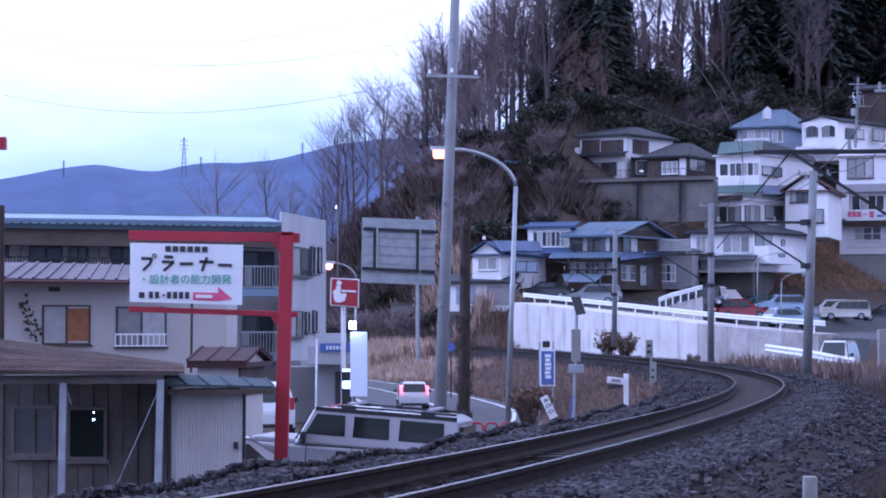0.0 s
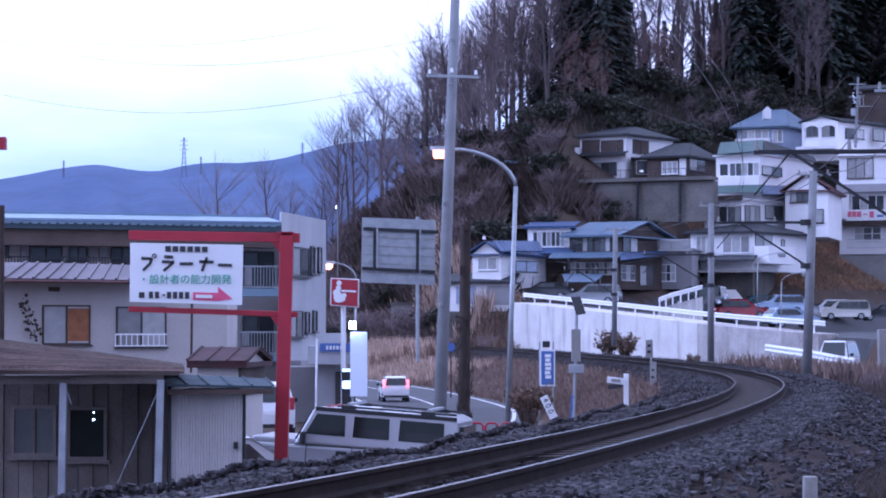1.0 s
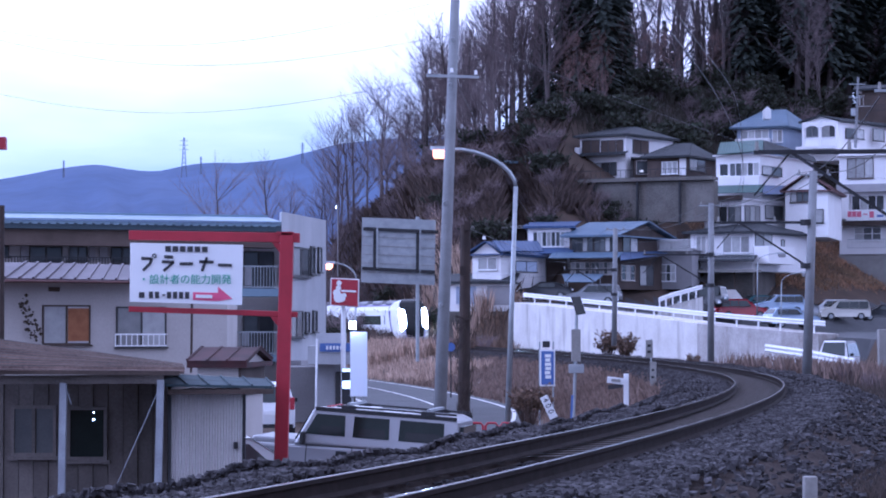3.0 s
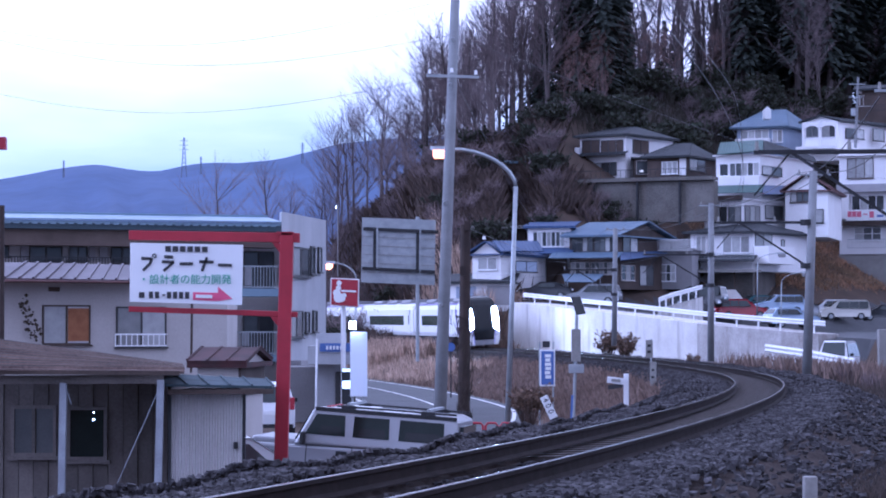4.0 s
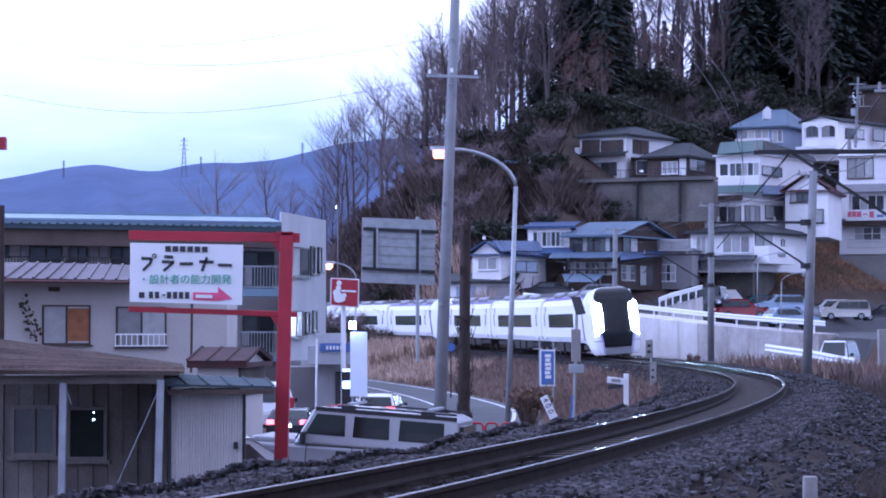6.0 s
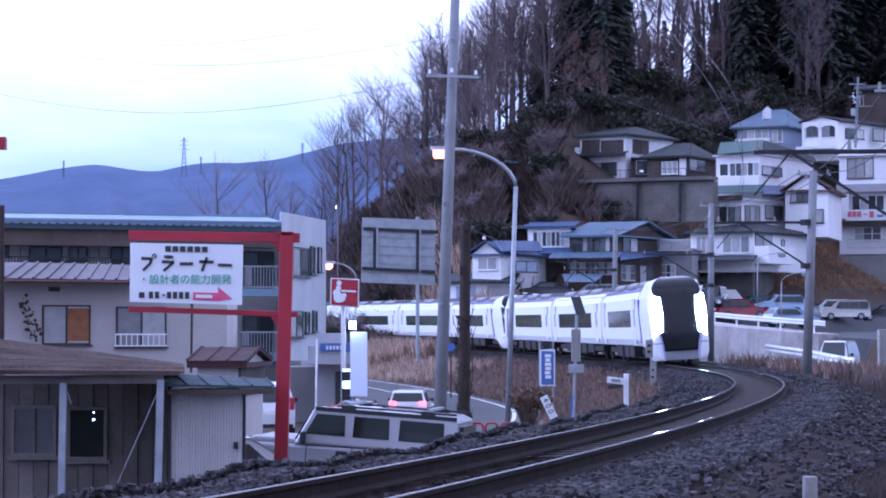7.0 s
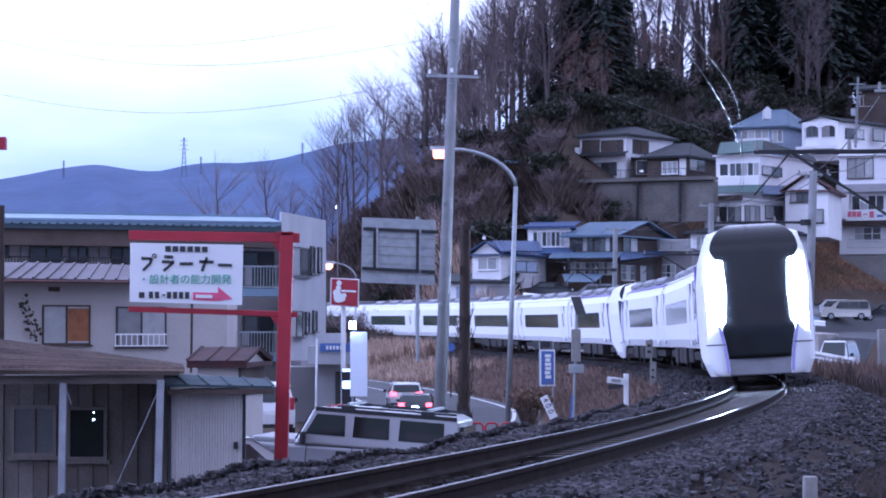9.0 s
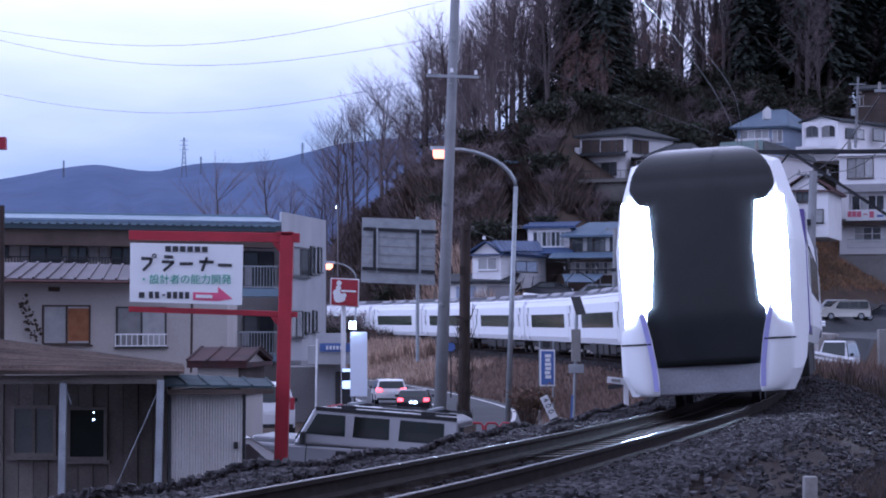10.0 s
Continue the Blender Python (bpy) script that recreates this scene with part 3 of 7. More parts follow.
    if roofbars:
        for sx in (-1, 1):
            r = Shape()
            r.bar((sx * (w / 2 - 0.3), rear + 0.3, top + 0.06), (sx * (w / 2 - 0.3), nose - 0.2, top + 0.06), 0.04)
            part("roof_rail", r, M_DARKSTEEL, c)
    return c


P_TINT = mat("dark_tinted_glass", (0.008, 0.013, 0.012), (0.014, 0.02, 0.018), 2, 0.1, bump=0.0, spec=0.22)
P_WHITE = mat("white_car_paint", (0.78, 0.78, 0.8), (0.72, 0.72, 0.75), 1, 0.25, bump=0.0, coat=0.5)
P_SILVER = mat("silver_car_paint", (0.3, 0.31, 0.33), (0.26, 0.27, 0.29), 1, 0.32, metal=0.5, bump=0.0, coat=0.5)
P_DARK = mat("dark_car_paint", (0.02, 0.02, 0.024), (0.03, 0.03, 0.033), 1, 0.22, bump=0.0, coat=0.5)
P_RED = mat("red_car_paint", (0.3, 0.012, 0.022), (0.24, 0.01, 0.02), 1, 0.25, bump=0.0, coat=0.5)
P_BLUE = mat("pale_blue_car_paint", (0.45, 0.55, 0.72), (0.4, 0.5, 0.66), 1, 0.25, bump=0.0, coat=0.5)
P_CREAM = mat("cream_car_paint", (0.62, 0.6, 0.54), (0.56, 0.54, 0.48), 1, 0.3, bump=0.0, coat=0.5)
P_TEAL = mat("teal_car_paint", (0.05, 0.14, 0.16), (0.04, 0.11, 0.13), 1, 0.3, bump=0.0, coat=0.5)

KEI = [(-1.68, 0.28), (-1.7, 0.75), (-1.66, 1.0), (-1.56, 1.6), (-1.3, 1.66), (0.1, 1.66), (0.95, 1.0), (1.6, 0.86), (1.7, 0.62), (1.68, 0.28)]
HATCH = [(-2.05, 0.3), (-2.1, 0.75), (-2.0, 0.98), (-1.55, 1.45), (-0.9, 1.52), (0.1, 1.5), (0.95, 0.98), (1.85, 0.84), (2.08, 0.6), (2.05, 0.28)]
WAGON = [(-2.2, 0.3), (-2.25, 0.8), (-2.18, 1.0), (-1.95, 1.6), (-1.6, 1.68), (0.3, 1.68), (1.15, 1.05), (2.05, 0.9), (2.25, 0.6), (2.2, 0.28)]
MINIVAN = [(-2.2, 0.3), (-2.25, 0.8), (-2.2, 1.05), (-2.05, 1.72), (-1.7, 1.8), (0.6, 1.78), (1.55, 1.1), (2.1, 0.9), (2.28, 0.6), (2.25, 0.28)]
SEDAN = [(-2.25, 0.3), (-2.3, 0.7), (-2.2, 0.98), (-1.6, 1.02), (-0.95, 1.43), (0.3, 1.45), (1.1, 0.98), (2.0, 0.85), (2.3, 0.6), (2.25, 0.28)]


def drive(points, dt=0.5):
    """Poses along the road from (seconds, metres along, metres across)."""
    rows = []
    for i in range(int(10 / dt) + 1):
        t = i * dt
        s = float(np.interp(t, [p[0] for p in points], [p[1] for p in points]))
        lane = float(np.interp(t, [p[0] for p in points], [p[2] for p in points]))
        a = on_road(s, lane, 0.012)
        b, c = on_road(s + 0.5, lane), on_road(s - 0.5, lane)
        y = (b - c).normalized()
        x = y.cross(Vector((0, 0, 1))).normalized()
        m = Matrix((x, y, Vector((0, 0, 1)))).transposed().to_4x4()
        m.translation = a
        rows.append((t, m))
    return rows


kei = car_body("small_car", "small white boxy car with lit tall tail lamps", KEI, 1.48, P_WHITE, 1.0, (-1.1, 1.15), 0.28, tail=(0.95, 1.45, 0.12, M_TAIL))
MOVERS.append((kei, drive([(0, 93.0, 4.5), (1, 105.6, 4.6), (2, 119.0, 4.5), (10, 220.0, 4.4)])))
suv = car_body("white_estate_car", "white estate car with glowing tail lamps", WAGON, 1.72, P_WHITE, 1.02, (-1.35, 1.4), 0.33, tail=(0.85, 1.1, 0.3, M_TAIL), roofbars=True)
MOVERS.append((suv, drive([(0, 2.0, 5.8), (3.8, 50.0, 5.9), (4.2, 55.5, 6.4), (4.5, 60.0, 6.2), (5.0, 66.0, 5.76), (5.7, 73.0, 4.88), (6.8, 79.5, 4.2), (7.6, 83.7, 4.1), (8, 86.2, 4.2), (9, 94.4, 4.8), (10, 101.7, 5.1)])))
dark = car_body("black_hatchback", "black hatchback with red tail lamps and lit number plate", HATCH, 1.68, P_DARK, 0.98, (-1.25, 1.3), 0.31, tail=(0.78, 1.0, 0.28, M_TAIL))
MOVERS.append((dark, drive([(0, -14.0, 5.8), (5.2, 52.0, 6.0), (5.7, 60.0, 6.2), (6.3, 66.5, 5.64), (7.2, 73.0, 4.9), (7.6, 75.2, 4.1), (8, 77.5, 3.95), (8.4, 79.0, 3.85), (9, 81.5, 3.95), (9.6, 85.6, 4.15), (10, 88.4, 4.35)])))
for k in (-0.12, 0.12):
    g = Shape()
    g.tube((k, -2.16, 0.72), (k, -2.1, 0.72), 0.07, n=8)
    part("plate_lamp", g, M_LED, dark)
for c, k in ((kei, (0.9, 0.9, 0.74)), (suv, (0.87, 0.85, 0.7)), (dark, (0.82, 0.82, 0.67))):
    for ob in c.children_recursive:
        ob.data.transform(Matrix.Diagonal((*k, 1)))



# ---- building materials ----
W_WHITE = mat("white_render", (0.82, 0.81, 0.82), (0.74, 0.72, 0.72), 0.6, 0.85, fine=14, vary=0.08)
W_CREAM = mat("cream_mortar", (0.5, 0.47, 0.45), (0.42, 0.39, 0.37), 0.5, 0.9, fine=16, vary=0.06)
W_GREY = mat("grey_siding", (0.34, 0.33, 0.34), (0.26, 0.25, 0.26), 0.6, 0.85, fine=14, vary=0.12)
W_BLUE = mat("pale_blue_siding", (0.38, 0.43, 0.55), (0.3, 0.35, 0.46), 0.6, 0.8, fine=14)
W_BROWN = mat("brown_timber_siding", (0.085, 0.062, 0.05), (0.045, 0.033, 0.027), 0.8, 0.85, fine=20, vary=0.15)
R_BLUE = mat("blue_metal_roof", (0.13, 0.18, 0.25), (0.1, 0.14, 0.2), 0.5, 0.45, bump=0.05)
R_NAVY = mat("navy_metal_roof", (0.055, 0.09, 0.2), (0.04, 0.065, 0.15), 0.5, 0.5, bump=0.05)
R_DARK = mat("dark_roof_tile", (0.03, 0.033, 0.037), (0.02, 0.022, 0.025), 0.8, 0.7, fine=20)
R_GREEN = mat("green_metal_roof", (0.1, 0.15, 0.14), (0.075, 0.115, 0.105), 0.6, 0.55, bump=0.05)
R_BROWN = mat("brown_metal_roof", (0.13, 0.065, 0.06), (0.08, 0.044, 0.042), 0.7, 0.75, bump=0.05)
R_DARKTEAL = mat("dark_blue_grey_sheet", (0.06, 0.09, 0.115), (0.04, 0.06, 0.075), 0.6, 0.6, bump=0.05)
R_TEAL = mat("grey_blue_sheet_roof", (0.24, 0.33, 0.42), (0.16, 0.22, 0.28), 0.6, 0.5, bump=0.05)
G_PANE = mat("window_pane", (0.05, 0.055, 0.06), (0.09, 0.095, 0.1), 1.2, 0.1, bump=0.0, vary=0.5)
G_CURTAIN = mat("curtained_pane", (0.42, 0.42, 0.42), (0.3, 0.3, 0.3), 2.5, 0.25, bump=0.0, vary=0.35)
G_FRAME = mat("window_frame_dark", (0.05, 0.048, 0.05), (0.03, 0.03, 0.03), 3, 0.5, bump=0.0)
G_LIT = glow("lit_room", (1.0, 0.78, 0.5), 0.55)


def frame_of(a, b):
    """A pose whose x runs from a to b along a wall's foot, -y outwards to the viewer, and the wall's length."""
    a, b = Vector((*a, 0)), Vector((*b, 0))
    x = (b - a).normalized()
    z = Vector((0, 0, 1))
    m = Matrix((x, z.cross(x), z)).transposed().to_4x4()
    m.translation = a
    return m, (b - a).length


def panel(a, b, z0, z1, y0, y1, sh=None):
    """A slab on the wall a-b between two heights, from y0 (outwards is negative) to y1."""
    m, w = frame_of(a, b)
    sh = sh or Shape()
    pts = [(0, y0, z0), (w, y0, z0), (w, y1, z0), (0, y1, z0)]
    sh.hull([[m @ Vector(p) for p in pts], [m @ Vector((x, y, z1)) for x, y, _ in pts]])
    return sh


def window(parent, a, b, z0, z1, panes=2, frame=None, pane=None, t=0.06, sill=True, rows=1):
    m, w = frame_of(a, b)
    inv = parent.matrix_world.inverted()
    sh = Shape()

    def slab(x0, x1, za, zb, y0, y1, s):
        pts = [(x0, y0, za), (x1, y0, za), (x1, y1, za), (x0, y1, za)]
        s.hull([[m @ Vector(p) for p in pts], [m @ Vector((x, y, zb)) for x, y, _ in pts]])
    # the outer frame is one closed ring; mullions and transoms are pieces of their own
    ring = []
    for y in (-0.07, 0.02):
        ring.append([m @ Vector((x, y, z)) for x, z in ((0, z0), (w, z0), (w, z1), (0, z1))])
        ring.append([m @ Vector((x, y, z)) for x, z in ((t, z0 + t), (w - t, z0 + t), (w - t, z1 - t), (t, z1 - t))])
    sh.v = [tuple(p) for lp in ring for p in lp]
    for i in range(4):
        j = (i + 1) % 4
        sh.f += [(i, j, 4 + j, 4 + i), (8 + i, 12 + i, 12 + j, 8 + j), (i, 8 + i, 8 + j, j), (4 + i, 4 + j, 12 + j, 12 + i)]
    sh.m = [0] * 16
    win = part("window", sh, frame or G_FRAME, parent)
    for i in range(1, panes):
        x = (w - t) * i / panes
        g = Shape()
        slab(x, x + t, z0 + t, z1 - t, -0.065, 0.02, g)
        part("mullion", g, frame or G_FRAME, win)
    for i in range(1, rows):
        z = z0 + (z1 - z0) * i / rows
        g = Shape()
        slab(t, w - t, z - t / 2, z + t / 2, -0.06, 0.02, g)
        part("transom", g, frame or G_FRAME, win)
    for i in range(panes):
        g = Shape()
        slab(w * i / panes + t * 0.8, w * (i + 1) / panes - t * 0.2, z0 + t * 0.6, z1 - t * 0.6, -0.03 - 0.012 * (i % 2), 0.03, g)
        part("pane", g, pane or (G_CURTAIN if (i * 7 + int(w * 31)) % 5 < 2 else G_PANE), win)
    if sill:
        g = Shape()
        slab(-0.06, w + 0.06, z0 - 0.06, z0, -0.13, 0.02, g)
        part("sill", g, frame or G_FRAME, win)
    return win


def railing(parent, a, b, z0, z1, mt, gap=0.14, bars=True, r=0.018):
    m, w = frame_of(a, b)
    sh = Shape()
    sh.bar(m @ Vector((0, 0, z1)), m @ Vector((w, 0, z1)), 0.05)
    sh.bar(m @ Vector((0, 0, z0)), m @ Vector((w, 0, z0)), 0.04)
    if bars:
        for i in range(int(w / gap) + 1):
            sh.tube(m @ Vector((i * gap, 0, z0)), m @ Vector((i * gap, 0, z1)), r, n=5)
    return part("railing", sh, mt, parent)


def roof_sheet(parent, p, thick, mt, ribs, rib=0.04, name="roof", along=0):
    """A sloping sheet through four corners (eave a, eave b, ridge b, ridge a) with standing ribs from eave to ridge."""
    a, b, c, d = (Vector(q) for q in p)
    n = (b - a).cross(d - a).normalized()
    n = n if n.z > 0 else -n
    sh = Shape()
    sh.hull([[a, b, c, d], [q + n * thick for q in (a, b, c, d)]])
    ob = part(name, sh, mt, parent)
    if ribs:
        rs = Shape()
        for i in range(ribs + 1):
            k = i / ribs
            q0, q1 = (a.lerp(b, k), d.lerp(c, k)) if not along else (a.lerp(d, k), b.lerp(c, k))
            if (q1 - q0).length > 0.15:
                rs.bar(q0 + n * (thick + rib * 0.3), q1 + n * (thick + rib * 0.3), rib, rib)
        part("roof_ribs", rs, mt, ob)
    return ob


def house(label, A, B, C, z0, z1, kind, rise, wall, roof, over=0.5, ribs=10, name="house", category="house", turn=False):
    """A house on the corners A, B (front) and C (back at B's side); kind of roof: hip, gable, mono, flat."""
    h = empty(name, Matrix(), label, category)
    A, B, C = Vector(A), Vector(B), Vector(C)
    D = A + C - B
    sh = Shape()
    sh.hull([[(*p, z0) for p in (A, B, C, D)], [(*p, z1) for p in (A, B, C, D)]])
    part("wall", sh, wall, h)
    x, y = (B - A).normalized(), (C - B).normalized()
    a, b, c, d = A - x * over - y * over, B + x * over - y * over, C + x * over + y * over, D - x * over + y * over
    e = [Vector((*p, z1)) for p in (a, b, c, d)]
    eav = Shape()
    eav.hull([[(*p, z1 - 0.1) for p in (a, b, c, d)], [(*p, z1 + 0.02) for p in (a, b, c, d)]])
    part("eave", eav, roof if kind != "flat" else wall, h)
    up = Vector((0, 0, rise))
    if kind == "hip":
        k = 0.32
        m0, m1 = (e[0] + e[3]) / 2, (e[1] + e[2]) / 2
        r0, r1 = m0.lerp(m1, k) + up, m0.lerp(m1, 1 - k) + up
        for q in ((e[0], e[1], r1, r0), (e[2], e[3], r0, r1)):
            roof_sheet(h, q, 0.08, roof, ribs)
        for q in ((e[1], e[2], r1, r1 + (r0 - r1) * 0.001), (e[3], e[0], r0, r0 + (r1 - r0) * 0.001)):
            roof_sheet(h, q, 0.08, roof, 0)
    elif kind == "gable":
        if turn:
            e = e[1:] + e[:1]
            corner = (B, C, D, A)
        else:
            corner = (A, B, C, D)
        r0, r1 = (e[0] + e[3]) / 2 + up, (e[1] + e[2]) / 2 + up
        roof_sheet(h, (e[0], e[1], r1, r0), 0.08, roof, ribs)
        roof_sheet(h, (e[2], e[3], r0, r1), 0.08, roof, ribs)
        for p, q in ((corner[0], corner[3]), (corner[1], corner[2])):
            g = Shape()
            n = (corner[1] - corner[0]).normalized() * 0.06
            mid = (p + q) / 2
            g.hull([[(p.x + s * n.x, p.y + s * n.y, z1), (q.x + s * n.x, q.y + s * n.y, z1), (mid.x + s * n.x, mid.y + s * n.y, z1 + rise * 0.92)] for s in (-1, 1)])
            part("gable", g, wall, h)
    elif kind == "mono":
        roof_sheet(h, (e[0], e[1], e[2] + up, e[3] + up), 0.08, roof, ribs)
    return h


def set_back(h, k):
    """Moves a finished house outward from the valley's mouth by the factor k, growing it alike."""
    m = Matrix.Translation((0, 0, 1.6)) @ Matrix.Diagonal((k, k, k, 1)) @ Matrix.Translation((0, 0, -1.6))
    for ob in h.children_recursive:
        ob.data.transform(m)


def lean_to(parent, a, b, z, out, drop, mt, ribs=8, thick=0.07):
    """A pent roof along the wall a-b, its top at z."""
    m, w = frame_of(a, b)
    q = [m @ Vector(p) for p in ((-0.3, -out, z - drop), (w + 0.3, -out, z - drop), (w + 0.3, 0, z), (-0.3, 0, z))]
    return roof_sheet(parent, q, thick, mt, ribs)


# ---- hillside houses ----
# A1
h = house("white two-storey hillside house with dark hip roof", (13.67, 243.00), (18.00, 240.00), (23.33, 247.00), 15.58, 20.62, "hip", 1.05, W_WHITE, R_DARK, 0.5)
window(h, (13.89, 242.85), (15.56, 241.69), 18.92, 20.27, 2, pane=W_BROWN)
window(h, (15.66, 241.62), (17.79, 240.15), 18.82, 20.16, 3, pane=W_BROWN)
window(h, (14.27, 242.59), (17.16, 240.59), 16.68, 17.97, 4)
# A2
window(h, (18.75, 240.98), (20.50, 243.28), 18.91, 20.26, 2, pane=W_BROWN)
lean_to(h, *((13.67, 243.00), (18.00, 240.00)), 18.94, 0.9, 0.35, R_DARK)
s = panel((13.40, 243.19), (13.83, 242.89), 18.69, 19.54, -0.5, -0.1)
part("air_unit", s, M_WHITE, h, bevel=0.02)
# B1
# B2
h = house("low dark house with hip roof and papered windows", (19.78, 236.00), (23.40, 234.00), (27.12, 241.00), 15.23, 18.07, "hip", 1.5, W_BROWN, R_DARK, 0.5)
window(h, (21.13, 235.25), (22.58, 234.45), 16.42, 17.62, 3, pane=G_CURTAIN, frame=M_WHITE)
s = panel((22.74, 234.37), (23.35, 234.03), 16.27, 17.90, -0.03, 0.02)
part("plaster_panel", s, W_WHITE, h)
window(h, (23.67, 234.50), (25.58, 238.10), 16.79, 17.94, 2)
# B0
h = house("small timber porch with lit doorway", (18.70, 239.00), (20.25, 239.00), (20.70, 243.00), 15.47, 18.24, "mono", 0.2, W_BROWN, R_DARK, 0.25, 4, name="porch", category="porch")
window(h, (18.92, 239.00), (20.09, 239.00), 16.63, 18.02, 1, frame=W_CREAM, pane=G_PANE, sill=False)
s = panel((19.26, 239.00), (19.64, 239.00), 16.85, 17.07, -0.1, 0.0)
part("lamp", s, G_LIT, h, "lit lamp by the door")

# retaining wall under the upper houses
# RW
rw = empty("retaining_wall", Matrix(), "stained concrete retaining wall with buttress posts", "retaining wall", kind="structure")
part("wall_face", panel(*((9.82, 233.00), (25.12, 226.00)), 11.48, 15.26, 0, 1.2), M_CONCDARK, rw)
part("coping", panel(*((9.82, 233.00), (25.12, 226.00)), 15.34, 15.66, -0.4, 1.25), M_CONCDARK, rw, "dark concrete coping")
for px in ((11.08, 232.42), (14.23, 230.98), (18.25, 229.14), (22.06, 227.40)):
    s = Shape()
    s.tube((px[0], px[1] - 0.25, 11.21), (px[0], px[1] - 0.25, 15.58), 0.13, n=10)
    part("post", s, M_DARKSTEEL, rw)
rl = empty("terrace_railing", Matrix(), "thin dark railing along the terrace", "railing")
railing(rl, *((9.92, 232.80), (24.99, 225.80)), 15.69, 16.44, M_DARKSTEEL, 0.5)

# white houses stacked on the slope
# C1
# C2
h = house("white house with green mansard roof and balcony", (26.11, 233.00), (30.11, 231.00), (36.75, 242.00), 13.44, 18.08, "flat", 0, W_WHITE, R_GREEN, 0.25)
roof_sheet(h, [(26.16, 232.20, 18.04), (30.20, 230.20, 18.27), (30.50, 232.00, 19.42), (26.69, 234.00, 19.30)], 0.1, R_GREEN, 14)
roof_sheet(h, [(30.20, 230.20, 18.27), (37.08, 242.00, 18.00), (36.80, 242.00, 18.56), (30.50, 232.00, 19.42)], 0.1, R_DARK, 0)
s = panel((25.96, 233.08), (30.21, 230.95), 15.01, 15.98, -0.9, 0.05)
part("balcony", s, W_WHITE, h, bevel=0.02)
window(h, (26.42, 232.85), (27.23, 232.44), 16.07, 17.26, 1, frame=M_WHITE)
window(h, (27.33, 232.39), (30.01, 231.05), 16.01, 17.30, 5, frame=M_WHITE)
window(h, (30.24, 231.20), (32.61, 234.73), 16.14, 17.01, 2)
lean_to(h, *((25.84, 232.00), (30.09, 230.00)), 15.05, 1.1, 0.75, R_GREEN, 12)
roof_sheet(h, [(29.98, 229.00, 14.09), (33.96, 236.00, 14.47), (33.89, 237.40, 15.37), (30.24, 231.00, 15.05)], 0.08, R_NAVY, 0)
# D1
# D2
h = house("white middle house with brown eaves and wide windows", (24.55, 229.00), (27.86, 227.50), (34.90, 237.00), 10.33, 13.66, "flat", 0, W_WHITE, W_BROWN, 0.3)
part("fascia", panel((24.35, 229.09), (28.01, 227.43), 13.52, 13.94, -0.6, -0.05), W_BROWN, h)
window(h, (25.36, 228.63), (26.56, 228.09), 11.46, 12.94, 2)
window(h, (26.66, 228.04), (27.81, 227.52), 11.43, 12.91, 2)
window(h, (28.18, 227.93), (29.91, 230.26), 11.49, 13.08, 3, pane=G_CURTAIN)
window(h, (30.49, 231.05), (32.53, 233.81), 11.96, 13.25, 2)
s = panel((32.87, 234.26), (34.08, 235.90), 11.86, 13.49, -0.04, 0.0)
part("dark_door", s, W_BROWN, h)
# E1
# E2
h = house("white lower house with dark roof and bay windows", (22.72, 224.00), (28.17, 222.00), (34.55, 231.00), 6.78, 10.30, "hip", 0.9, W_WHITE, R_DARK, 0.55)
window(h, (23.21, 223.75), (24.11, 223.43), 8.35, 10.01, 2, pane=G_CURTAIN, frame=M_WHITE)
window(h, (25.55, 222.93), (27.92, 222.09), 8.42, 9.97, 3, pane=G_CURTAIN, frame=M_WHITE)
window(h, (28.42, 222.35), (30.32, 225.04), 8.87, 10.32, 2, pane=G_CURTAIN)
window(h, (31.36, 226.50), (31.75, 227.06), 8.87, 9.81, 1)
s = panel((28.23, 222.09), (31.23, 226.32), 7.43, 9.04, -1.6, -0.02)
part("annex", s, W_WHITE, h, "bright white annex wall", bevel=0.02)
lean_to(h, (22.4, 223.9), (28.3, 221.75), 8.15, 1.5, 0.55, R_DARK, 14)
railing(h, *((22.35, 222.40), (28.07, 220.40)), 7.89, 8.30, M_STEEL, 0.3)
part("foundation", panel((22.72, 224.02), (28.17, 222.02), 2.6, 6.9, 0.05, 9.5), M_CONCDARK, h, "stained concrete foundation")
part("deck_slab", panel((22.2, 223.2), (28.6, 220.9), 6.62, 6.86, -0.9, 1.0), M_CONC, h)
for k in (0.04, 0.35, 0.66, 0.96):
    q = Vector((22.3, 222.6)).lerp(Vector((28.5, 220.4)), k)
    part("deck_post", Shape().bar((q.x, q.y, 2.5), (q.x, q.y, 6.64), 0.14), W_BROWN, h)
# J1
h = house("white house with red-brown gable facing the valley", (32.41, 231.00), (36.16, 229.00), (39.23, 240.00), 10.14, 14.52, "gable", 1.55, W_WHITE, R_BROWN, 0.45, turn=True)
window(h, (32.89, 230.65), (34.48, 229.85), 13.46, 14.64, 3, frame=W_BROWN)
window(h, (34.88, 229.65), (35.77, 229.20), 11.45, 12.78, 1)
